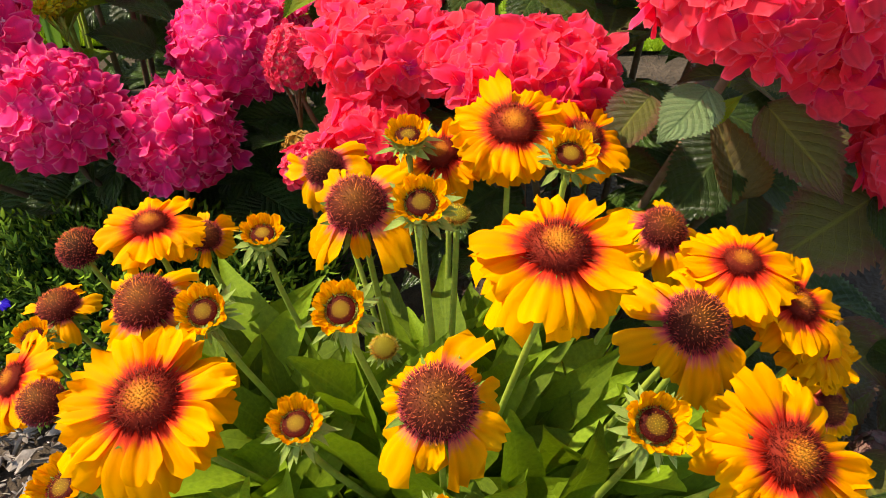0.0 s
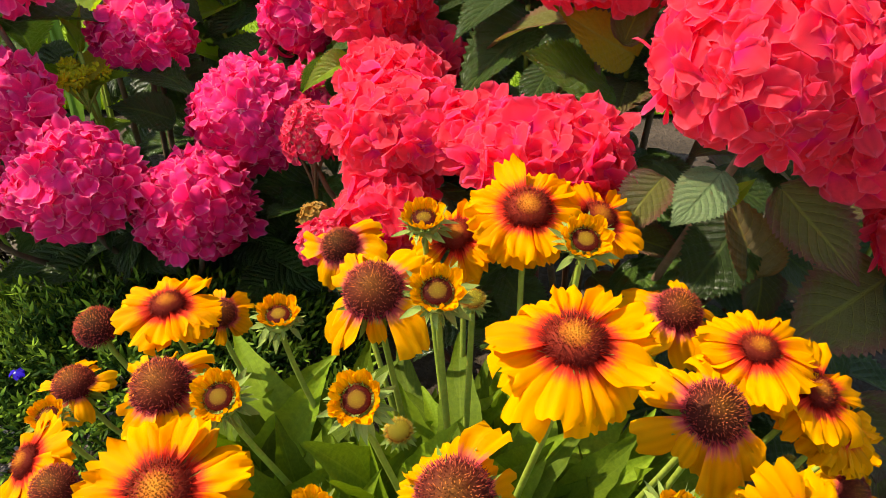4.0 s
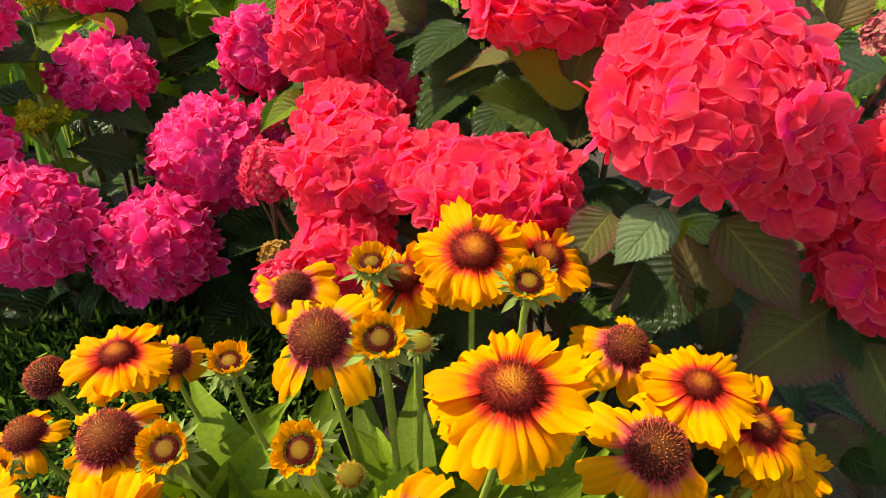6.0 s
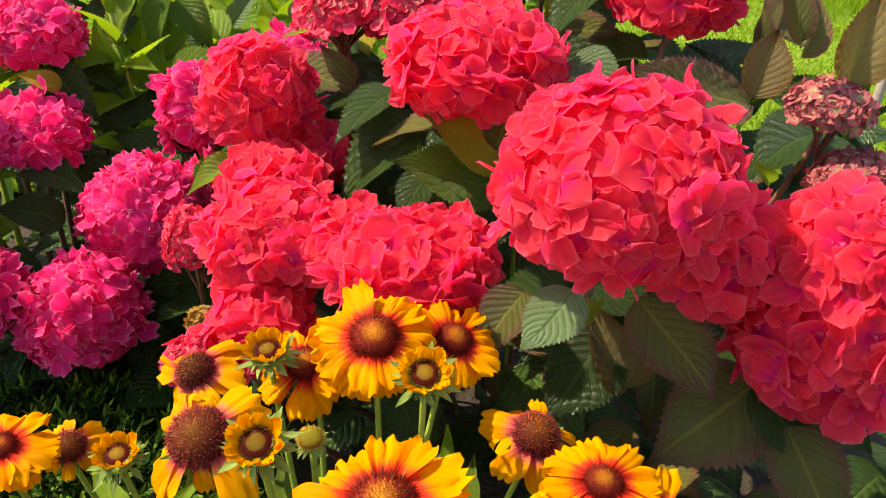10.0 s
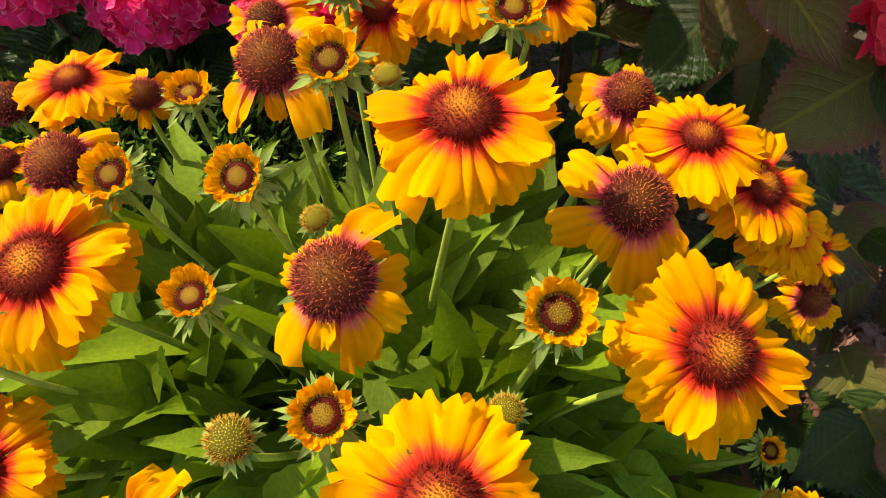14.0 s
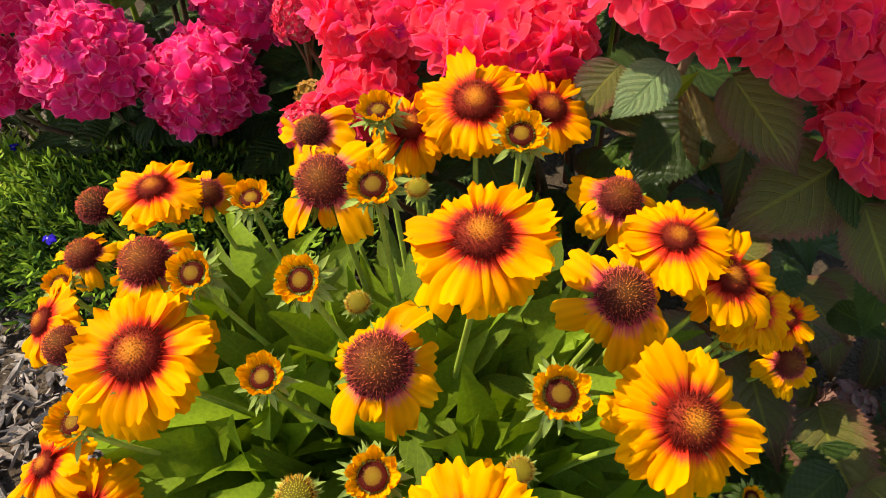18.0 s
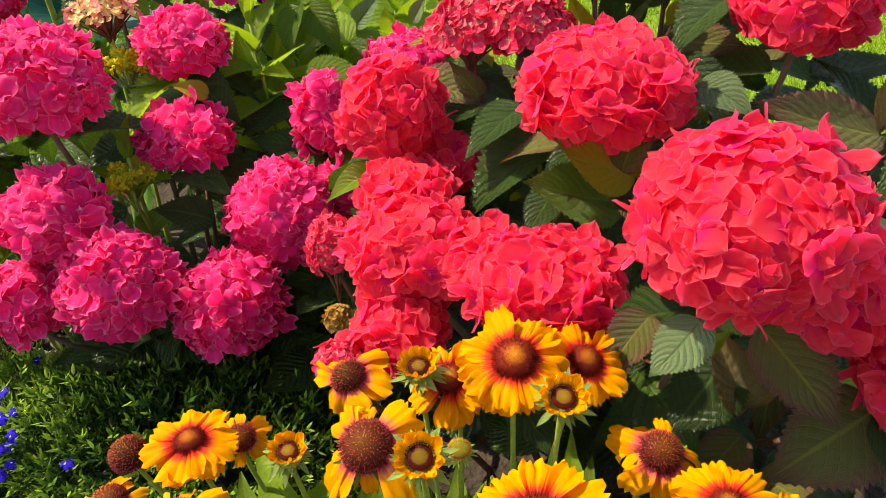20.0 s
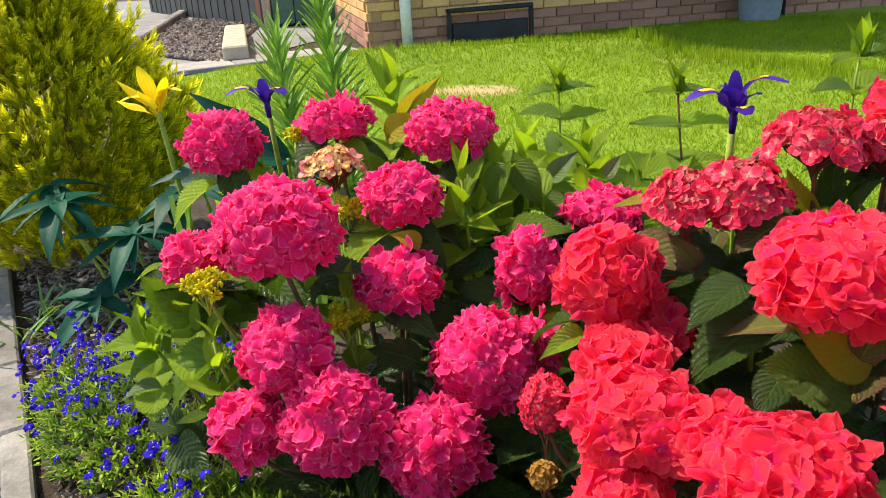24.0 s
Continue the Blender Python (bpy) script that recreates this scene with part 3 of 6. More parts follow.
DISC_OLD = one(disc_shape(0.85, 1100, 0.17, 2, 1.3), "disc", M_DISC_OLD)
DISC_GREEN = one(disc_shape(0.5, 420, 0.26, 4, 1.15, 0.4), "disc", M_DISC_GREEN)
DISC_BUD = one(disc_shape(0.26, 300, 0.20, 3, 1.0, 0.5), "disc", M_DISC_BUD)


def calyx_shape(seed, open_out, fine=False):
    """A green cup with rows of narrow pointed bracts, and down between them."""
    r = random.Random(seed)
    cup = dome(-0.75, 5, 12, 1.0)
    out = [(cup[0] * np.array([0.8, 0.8, 1.0]), [q[::-1] for q in cup[1]], cup[2])]
    bracts = [leaf_shape(0.26 + 0.08 * q, seed + q, 0, 0.3, -0.25 + 0.35 * q, 0, 1.0, 2, 6) for q in range(3)]
    for k in range(26):
        a = 2 * math.pi * k / 26 + r.uniform(-0.16, 0.16)
        tilt = open_out + r.uniform(-0.6, 0.5)
        m = Matrix.Rotation(a, 4, "Z") @ Matrix.Translation((0, 0.62, -0.25 - 0.25 * (k % 2))) @ Matrix.Rotation(tilt, 4, "X") @ Matrix.Rotation(r.uniform(-0.6, 0.6), 4, "Y") @ Matrix.Scale(r.uniform(0.55, 1.0) if fine else r.uniform(0.5, 1.05), 4)
        out.append(moved(r.choice(bracts), m))
    for k in range(150 if fine else 60):
        a, z = r.uniform(0, 6.283), r.uniform(-0.6, 0.15)
        p = Vector((math.cos(a), math.sin(a), 0)) * 0.78 * math.sqrt(1 - min(1, abs(min(z, 0)) / 0.75) ** 2) + Vector((0, 0, z))
        d = Vector((math.cos(a), math.sin(a), r.uniform(-0.2, 1.0))).normalized() * r.uniform(0.3, 0.65)
        t = Vector((-math.sin(a), math.cos(a), 0)) * 0.022
        out.append((np.array([tuple(p - t), tuple(p + t), tuple(p + d)]), [(0, 1, 2)], np.array([(0.0, 0.5), (1.0, 0.5), (0.5, 1.0)])))
    return joined(out)


CALYX = [one(calyx_shape(5 + k, -0.35 + 0.1 * k), "calyx", M_CALYX) for k in range(3)]
CALYX_BUD = [one(calyx_shape(15 + k, 0.05), "calyx", M_WOOL) for k in range(2)]
CALYX_GREEN = [one(calyx_shape(25 + k, 0.12, True), "calyx", M_WOOL) for k in range(2)]
RAY_MESH = [one(s, "petal", M_RAY) for s in RAYS]
RAY_OLD_MESH = [one(s, "petal", M_RAY_OLD) for s in RAYS_OLD]
G_LEAF_MESH = [one(s, "leaf", M_GLEAF) for s in G_LEAVES]
LEAF_MATS = {"green": M_HLEAF, "young": M_HLEAF_YOUNG, "dark": M_HLEAF_DARK, "pale": M_HLEAF_SUNLIT, "fresh": M_HLEAF_FRESH, "bronze": M_HLEAF_BROWN, "gold": M_HLEAF_GOLD}
H_LEAF_MESH = {k: [one(s, "leaf", m) for s in (CUPPED if k == "bronze" else H_LEAVES)] for k, m in LEAF_MATS.items()}
CORAL_MESH = [one(s, "floret", M_CORAL) for s in CORAL_FLORETS]
PINK_MESH = [one(s, "floret", M_PINK) for s in PINK_FLORETS]

# ---- ground ----
def ground_height(x, y):
    """The lawn rises a little towards the house."""
    t = min(1.0, max(0.0, (y - 1.6) / 3.5))
    return 0.08 * t * t * (3 - 2 * t)


def spaced(u, inner, outer, share):
    """Even fine steps out to inner, then ever wider ones out to outer."""
    a = abs(2 * u - 1)
    d = inner * a / share if a < share else inner + (outer - inner) * ((a - share) / (1 - share)) ** 4
    return math.copysign(d, u - 0.5)


def ground_fn(u, v):
    x, y = spaced(u, 2.6, 120.0, 0.7), 0.7 + spaced(v, 2.2, 150.0, 0.7)
    bed = max(0.0, 1 - max(abs(x) / 2.4, abs(y - 0.6) / 2.0) ** 6)
    return (x, y, ground_height(x, y) - 0.016 + 0.012 * bed * (1 + noise.noise((x * 9, y * 9, 0.3))))


tagged(hang("ground", one(grid(150, 130, ground_fn), "ground", M_SOIL)), "dark crumbly garden soil", "soil", kind="structure")

# kerb line: short edging blocks that part the bed from the path
KERB = [(-0.10, -0.06), (-0.28, 0.215), (-0.482, 0.397), (-1.045, 0.843), (-2.012, 1.822), (-3.60, 3.45)]


def kerb_point(s):
    if s < 0:
        turn = math.atan2(KERB[1][1] - KERB[0][1], KERB[1][0] - KERB[0][0])
        return Vector((KERB[0][0] + s * math.cos(turn), KERB[0][1] + s * math.sin(turn), 0)), turn
    for (ax, ay), (bx, by) in zip(KERB, KERB[1:]):
        d = math.hypot(bx - ax, by - ay)
        if s <= d:
            return Vector((ax + (bx - ax) * s / d, ay + (by - ay) * s / d, 0)), math.atan2(by - ay, bx - ax)
        s -= d
    return Vector((*KERB[-1], 0)), math.atan2(KERB[-1][1] - KERB[-2][1], KERB[-1][0] - KERB[-2][0])


kerb = thing("kerb", "pale grey concrete edging blocks beside the bed", "kerb", kind="structure")
block = one(box(-0.148, -0.025, -0.06, 0.148, 0.025, 0.028, 0.005), "edging_block", M_CONCRETE, False)
for k in range(-13, 14):
    p, turn = kerb_point(0.15 + 0.302 * k)
    normal = Vector((-math.sin(turn), math.cos(turn), 0))
    hang("edging_block", block, kerb, Matrix.Translation(p + normal * 0.028) @ Matrix.Rotation(turn + rnd.uniform(-0.012, 0.012), 4, "Z") @ Matrix.Rotation(rnd.uniform(-0.01, 0.01), 4, "X"))


def path_side(x, y):
    """Metres from the kerb line into the bed (minus: towards the path)."""
    best = None
    for (ax, ay), (bx, by) in zip(KERB, KERB[1:]):
        dx, dy = bx - ax, by - ay
        t = min(1, max(0, ((x - ax) * dx + (y - ay) * dy) / (dx * dx + dy * dy)))
        d = math.hypot(x - ax - dx * t, y - ay - dy * t)
        s = (dx * (y - ay) - dy * (x - ax))
        if best is None or d < abs(best) - 1e-9:
            best = d if s > 0 else -d
    return -best


# the path outside the kerb: a dark grit surface
def path_fn(u, v):
    p, turn = kerb_point(-4.0 + v * 9.2)
    n = Vector((-math.sin(turn), math.cos(turn), 0))
    q = p + n * 0.05 + Vector((-1, 0, 0)) * 12.0 * u * u
    return (q.x, q.y, 0.004 + ground_height(q.x, q.y))


tagged(hang("path", one(joined([grid(24, 84, path_fn), grid(6, 6, lambda u, v: (2.05 - 14 * u, -3.42 - 50 * v, 0.004))]), "path", M_ASPHALT)), "dark grey grit path beside the kerb", "path", kind="structure")


def pebble(seed, flat=0.6):
    r = random.Random(seed)
    bm = bmesh.new()
    bmesh.ops.create_icosphere(bm, subdivisions=1, radius=1.0)
    for q in bm.verts:
        q.co = q.co * r.uniform(0.75, 1.15)
        q.co.z *= flat
    bm.verts.index_update()
    v = np.array([tuple(q.co) for q in bm.verts])
    f = [tuple(q.index for q in p.verts) for p in bm.faces]
    bm.free()
    return v, f, np.full((len(v), 2), 0.5)


PEBBLES = [pebble(k) for k in range(5)]


def chip(seed):
    """A broken flake of bark: an uneven flat polygon with thickness and sharp corners."""
    r = random.Random(seed)
    n, long_ = r.choice((5, 6, 7)), r.choice((0.14, 0.22, 0.30, 0.55)) * r.uniform(0.8, 1.3)
    rim = [(2 * math.pi * (k + r.uniform(-0.3, 0.3)) / n, r.uniform(0.6, 1.15)) for k in range(n)]
    top = [(d * math.cos(a), long_ * d * math.sin(a), 0.10 + r.uniform(-0.12, 0.14)) for a, d in rim]
    low = [(x * 0.9, y * 0.9, z - r.uniform(0.15, 0.30)) for x, y, z in top]
    f = [tuple(range(n)), tuple(range(2 * n - 1, n - 1, -1))] + [(k, k + n, (k + 1) % n + n, (k + 1) % n) for k in range(n)]
    return np.array(top + low), f, np.full((2 * n, 2), 0.5)


CHIPS = [chip(k) for k in range(24)]
grit = Build()
for k in range(5200):
    p, turn = kerb_point(rnd.uniform(0.0, 1.5))
    n = Vector((-math.sin(turn), math.cos(turn), 0))
    q = p + n * (0.058 + 0.34 * rnd.random() ** 1.3)
    grit.put(rnd.choice(PEBBLES), Matrix.Translation((q.x, q.y, 0.006)) @ Euler((rnd.random() * 6, rnd.random() * 6, rnd.random() * 6)).to_matrix().to_4x4() @ Matrix.Scale(rnd.uniform(0.002, 0.0052), 4))
tagged(hang("grit", grit.mesh("grit", M_GRIT, False)), "loose dark grey grit on the path", "grit", kind="stuff")
mulch = Build()
for k in range(15000):
    if k < 11400:
        s, off = rnd.uniform(0.1, 3.2), 0.02 + 0.42 * rnd.random()
        p, turn = kerb_point(s)
        q = p - Vector((-math.sin(turn), math.cos(turn), 0)) * off
    else:
        q = Vector((rnd.uniform(-0.5, 0.12), rnd.uniform(0.0, 0.6), 0))
    big = rnd.random() ** 2
    mulch.put(rnd.choice(CHIPS), Matrix.Translation((q.x, q.y, 0.006 + 0.012 * rnd.random())) @ Euler((rnd.uniform(-0.7, 0.7), rnd.uniform(-0.7, 0.7), rnd.random() * 6.3)).to_matrix().to_4x4() @ Matrix.Scale(0.0040 + 0.0190 * big * big, 4))
tagged(hang("bark_mulch", mulch.mesh("bark_mulch", M_MULCH, False)), "weathered grey bark chippings on the soil", "mulch", kind="stuff")

# lawn
def berm(x, y):
    """A low bank of turf in front of the house, which ends short of the right."""
    d = (y - 5.04 - 0.20 * (x + 1.8)) / (0.30 if y < 5.04 + 0.20 * (x + 1.8) else 0.22)
    ends = min(1.0, max(0.0, (x + 2.5) / 0.6)) * min(1.0, max(0.0, (0.12 - x) / 0.25))
    return 0.105 * ends * math.exp(-d * d)


def lawn_point(x, y):
    return (x, y, ground_height(x, y) + 0.008 + 0.008 * noise.noise((x * 1.3, y * 1.3, 0)) + berm(x, y))


def lawn_left(y):
    left = -1.05 - 0.72 * (y - 1.62) if y < 4.7 else -3.27 + 0.75 * (y - 4.7)
    return min(left, 12.0)


def lawn_fn(u, v):
    y = 1.62 + v * 9.5
    return lawn_point(lawn_left(y) + (9.0 - lawn_left(y)) * u, y)


def lawn_all(u, v):
    y = 1.62 + (12.0 * v / 0.7 if v < 0.7 else 12.0 + 90.0 * (v - 0.7) / 0.3)
    x0 = lawn_left(y)
    return lawn_point(x0 + (9.0 - x0) * u / 0.7 if u < 0.7 else 9.0 + 70.0 * (u - 0.7) / 0.3, y)


def lawn_near(u, v):
    """The lawn goes on past the end of the bed."""
    y = 1.62 - 60.0 * v * v
    x0 = 0.9 + 0.55 * math.sqrt(1.62 - y)
    return lawn_point(x0 + 70.0 * u * u, y)


tagged(hang("lawn", one(joined([grid(150, 150, lawn_all), grid(40, 40, lawn_near)]), "lawn", M_LAWN)), "bright green mown lawn with dry bare patches", "lawn", kind="structure")
gv, gf, guv = [], [], []
grng = np.random.default_rng(5)
for k in range(170000):
    v = grng.random() ** 1.6
    x, y, z = lawn_fn(grng.random() * (0.45 if v > 0.25 else 0.38), v * 0.60)
    if (x + 1.0) ** 2 / 0.065 + (y - 4.15) ** 2 / 0.02 < grng.random():
        continue
    clump = noise.noise((x * 3.1, y * 3.1, 3)) + 0.6 * noise.noise((x * 9.0, y * 9.0, 7))
    ridge = max(0.0, 1 - abs((x + 0.1) * 0.71 + (y - 5.5) * 0.70) / 0.25) if x > -0.2 else 0.0
    a, h = grng.random() * 6.283, (0.010 + 0.020 * grng.random()) * (1.0 + 0.7 * clump + 2.4 * ridge + 8.0 * berm(x, y))
    w = 0.0011 + 0.0004 * y
    lx, ly = (grng.random() - 0.5) * 0.036, (grng.random() - 0.5) * 0.036
    n = len(gv)
    gv += [(x - w * math.cos(a), y - w * math.sin(a), z), (x + w * math.cos(a), y + w * math.sin(a), z), (x + lx, y + ly, z + max(0.006, h))]
    gf.append((n, n + 1, n + 2))
    tone = grng.random() * 0.3 + 0.28 * clump
    guv += [(0, tone), (1, tone), (0.5, 0.65 + tone)]
tagged(hang("grass", one((np.array(gv), gf, np.array(guv)), "grass", M_GRASS, False)), "short sunlit blades of grass on the lawn", "grass", kind="stuff")

# ---- house and the yard behind ----
WALL_DIR, WALL_OUT = Vector((0.886, 0.464, 0)).normalized(), Vector((0.464, -0.886, 0)).normalized()
CORNER = Vector((-2.21, 5.851, 0.08))


def wall_pose(s, out, z, along_dir=WALL_DIR):
    """A pose on the front wall: x along it, y into it."""
    m = Matrix.Translation(CORNER + WALL_DIR * s + WALL_OUT * out + Vector((0, 0, z)))
    return m @ Matrix.Rotation(math.atan2(WALL_DIR.y, WALL_DIR.x), 4, "Z")


house = thing("house", "yellow brick house with a brown brick plinth", "house", tuple(CORNER))
core = one(box(0.012, 0.012, -0.25, 8.5, 5.0, 5.1), "wall", M_MORTAR, False)
front = hang("wall", core, house, wall_pose(0, 0, 0), "yellow brick walls with pale mortar")
brick_mesh = {"y": [], "b": []}
for key, m in (("y", M_BRICK_Y), ("b", M_BRICK_B)):
    for k in range(2):
        brick_mesh[key].append(one(box(-0.1075, -0.02, -0.0325, 0.1075, 0.02, 0.0325, 0.004), "brick", m, False))
for row in range(9):
    key = "b" if row < 3 else "y"
    for k in range(26 if row < 7 else 12):
        s = 0.11 + 0.225 * k + (0.1125 if row % 2 else 0)
        hang("brick", rnd.choice(brick_mesh[key]), front, wall_pose(s, -0.012 + rnd.uniform(-0.002, 0.002), 0.035 + 0.075 * row))
    for k in range(11):
        d = 0.11 + 0.225 * k + (0 if row % 2 else 0.1125)
        m = Matrix.Translation(CORNER - WALL_OUT * d + WALL_DIR * (0.012 + rnd.uniform(-0.002, 0.002)) + Vector((0, 0, 0.035 + 0.075 * row))) @ Matrix.Rotation(math.atan2(-WALL_OUT.y, -WALL_OUT.x), 4, "Z")
        hang("brick", rnd.choice(brick_mesh[key]), front, m)
hang("roof", one(joined([box(-0.25, -0.25, 5.1, 8.8, 5.3, 5.22, 0.01), moved(box(-0.3, -0.1, -0.03, 8.8, 3.1, 0.03, 0.01), Matrix.Translation((0, -0.15, 5.24)) @ Matrix.Rotation(0.52, 4, "X"))]), "roof", M_ROOF, False), house, wall_pose(0, 0, 0), "brown tiled roof")

pipe = thing("drainpipe", "white plastic drainpipe on the house wall", "drainpipe", tuple(wall_pose(0.30, 0.05, 0).translation))
hang("pipe", one(tube([(0, 0, z) for z in (0, 0.4, 0.8, 1.6, 2.5)], 0.045, 14), "pipe", M_WHITE), pipe, wall_pose(0.30, 0.05, 0))
for z in (0.9, 2.0):
    hang("bracket", one(joined([tube([(0, 0, z), (0, 0, z + 0.04)], 0.053, 14), box(-0.06, 0.02, z, 0.06, 0.05, z + 0.04, 0.003)]), "bracket", M_WHITE), pipe, wall_pose(0.30, 0.05, 0))
rail = thing("low_rack", "black metal rack low against the house wall", "rack", tuple(wall_pose(0.9, 0.12, 0).translation))
for s0, s1, z0, z1, y0, y1 in ((0, 0.72, 0.25, 0.285, -0.06, 0.0), (0, 0.035, 0, 0.25, -0.06, -0.02), (0.685, 0.72, 0, 0.25, -0.06, -0.02)):
    hang("bar", one(box(s0, y0, z0, s1, y1, z1, 0.008), "bar", M_BLACK, False), rail, wall_pose(0.62, 0.05, 0))
hang("panel", one(box(0.04, -0.03, 0.0, 0.68, 0.0, 0.17, 0.01), "panel", M_BLACK, False), rail, wall_pose(0.62, 0.05, 0))
wbin = thing("storage_bin", "blue-grey plastic bin standing by the house wall", "bin", tuple(wall_pose(3.30, 0.25, 0).translation))
body = [(0.15, 0.0), (0.165, 0.03), (0.20, 0.55), (0.215, 0.56), (0.215, 0.62), (0.19, 0.62), (0.185, 0.5)]


def lathe(profile, sides=20):
    def fn(u, v):
        k = min(len(profile) - 2, int(v * (len(profile) - 1) + 1e-6))
        t = v * (len(profile) - 1) - k
        r = profile[k][0] * (1 - t) + profile[k + 1][0] * t
        z = profile[k][1] * (1 - t) + profile[k + 1][1] * t
        return (r * math.cos(2 * math.pi * u), r * math.sin(2 * math.pi * u), z)
    return grid(sides, len(profile) - 1, fn)


hang("tub", one(lathe(body), "tub", M_BIN), wbin, wall_pose(3.30, 0.25, 0))
hang("lid", one(lathe([(0.0, 0.66), (0.15, 0.655), (0.22, 0.635), (0.222, 0.61)]), "lid", M_BIN), wbin, wall_pose(3.30, 0.25, 0))
post = thing("black_pipe", "black plastic waste pipe at the house wall", "pipe", tuple(wall_pose(3.62, 0.06, 0).translation))
hang("pipe", one(tube([(0, 0, z) for z in (0, 0.5, 1.2)], 0.055, 12), "pipe", M_BLACK), post, wall_pose(3.62, 0.06, 0))
apron = thing("wall_slabs", "pale concrete strip along the foot of the wall", "paving", kind="structure")
for k in range(6):
    hang("slab", one(box(0.004, -0.32, -0.05, 0.746, -0.03, 0.018, 0.006), "slab", M_PAVE, False), apron, wall_pose(3.4 + 0.75 * k, 0.0, -0.012))

# yard to the left of the house
yard = one(joined([grid(12, 12, lambda u, v: (-14 + 10.5 * u + 1.6 * v, 3.6 + 12 * v, 0.072 + 0.002 * math.sin(u * 9)))]), "drive", M_ASPHALT)
tagged(hang("drive", yard), "grey tarmac drive beside the house", "drive", kind="structure")
slabs = thing("garden_path", "pale concrete paving slabs along the lawn", "paving", kind="structure")
A0, A1 = Vector((-3.95, 4.75, 0.084)), Vector((-2.45, 6.05, 0.084))
pd = (A1 - A0).normalized()
for k in range(4):
    m = Matrix.Translation(A0 + pd * (0.25 + 0.5 * k)) @ Matrix.Rotation(math.atan2(pd.y, pd.x), 4, "Z")
    hang("slab", one(box(-0.245, -0.22, -0.05, 0.245, 0.22, 0.012, 0.006), "slab", M_PAVE, False), slabs, m)
bed = Build()
bed.put(grid(6, 6, lambda u, v: (-4.75 + 1.45 * u - 1.9 * v * (1 - 0.25 * u), 6.25 - 0.85 * u + 3.6 * v, 0.085)))
tagged(hang("gravel_bed", bed.mesh("gravel_bed", M_SOIL)), "bed of pale brown gravel by the drive", "gravel", kind="structure")
stones = Build()
for k in range(2600):
    u, v = rnd.random(), rnd.random() ** 1.3
    stones.put(rnd.choice(PEBBLES), Matrix.Translation((-4.75 + 1.45 * u - 1.9 * v * (1 - 0.25 * u), 6.25 - 0.85 * u + 3.6 * v, 0.095)) @ Euler((rnd.random() * 6, rnd.random() * 6, rnd.random() * 6)).to_matrix().to_4x4() @ Matrix.Scale(rnd.uniform(0.008, 0.026), 4))
tagged(hang("gravel", stones.mesh("gravel", M_GRAVEL, False)), "loose pale brown gravel stones in a bed", "gravel", kind="stuff")
edge = thing("drive_kerb", "pale concrete kerb along the drive", "kerb", kind="structure")
B0, B1 = Vector((-4.82, 6.40, 0.08)), Vector((-6.80, 10.45, 0.08))
bd = (B1 - B0).normalized()
for k in range(5):
    m = Matrix.Translation(B0 + bd * (0.45 + 0.91 * k)) @ Matrix.Rotation(math.atan2(bd.y, bd.x), 4, "Z")
    hang("kerbstone", one(box(-0.45, -0.06, -0.1, 0.45, 0.06, 0.09, 0.015), "kerbstone", M_CONCRETE, False), edge, m)
sleeper = thing("timber_sleeper", "pale weathered timber sleeper at the end of a gravel bed", "sleeper", (-3.19, 5.45, 0.08))
sd = Vector((-1.35, 2.45, 0)).normalized()
hang("beam", one(box(0, -0.10, 0.0, 2.1, 0.10, 0.11, 0.012), "beam", M_TIMBER, False), sleeper, Matrix.Translation((-3.19, 5.48, 0.09)) @ Matrix.Rotation(math.atan2(sd.y, sd.x), 4, "Z"))
fence = thing("fence", "dark painted close-board timber fence", "fence", (-5.6, 9.6, 0.08))
F0, F1 = Vector((-8.2, 11.7, 0.08)), Vector((-4.35, 8.25, 0.08))
fd = (F1 - F0).normalized()
board = one(box(-0.07, -0.012, 0.0, 0.07, 0.012, 1.7, 0.004), "board", M_FENCE, False)
for k in range(36):
    hang("board", board, fence, Matrix.Translation(F0 + fd * (0.07 + 0.144 * k) + Vector((0, 0.012 * (k % 2), 0))) @ Matrix.Rotation(math.atan2(fd.y, fd.x), 4, "Z"))
for k in range(3):
    hang("post", one(box(-0.05, 0.03, 0.0, 0.05, 0.12, 1.75, 0.006), "post", M_FENCE, False), fence, Matrix.Translation(F0 + fd * (0.2 + 2.3 * k)) @ Matrix.Rotation(math.atan2(fd.y, fd.x), 4, "Z"))
garage = thing("garage", "green-painted garage door in a pale frame", "garage", (-3.6, 8.1, 0.08))
gm = Matrix.Translation((-4.32, 8.2, 0.08)) @ Matrix.Rotation(math.atan2(0.25, 1.0), 4, "Z")
for k in range(8):
    hang("door_panel", one(box(0.1 + 0.26 * k, 0, 0.02, 0.355 + 0.26 * k, 0.04, 2.0, 0.008), "door_panel", M_DOOR, False), garage, gm)
hang("door_frame", one(joined([box(0.0, -0.02, 0, 0.09, 0.09, 2.1, 0.006), box(2.19, -0.02, 0, 2.28, 0.09, 2.1, 0.006), box(0.0, -0.02, 2.1, 2.28, 0.09, 2.2, 0.006)]), "door_frame", M_TIMBER, False), garage, gm)
hang("wall", one(box(-0.1, 0.1, 0.0, 2.5, 3.0, 2.4), "wall", M_BRICK_B, False), garage, gm)

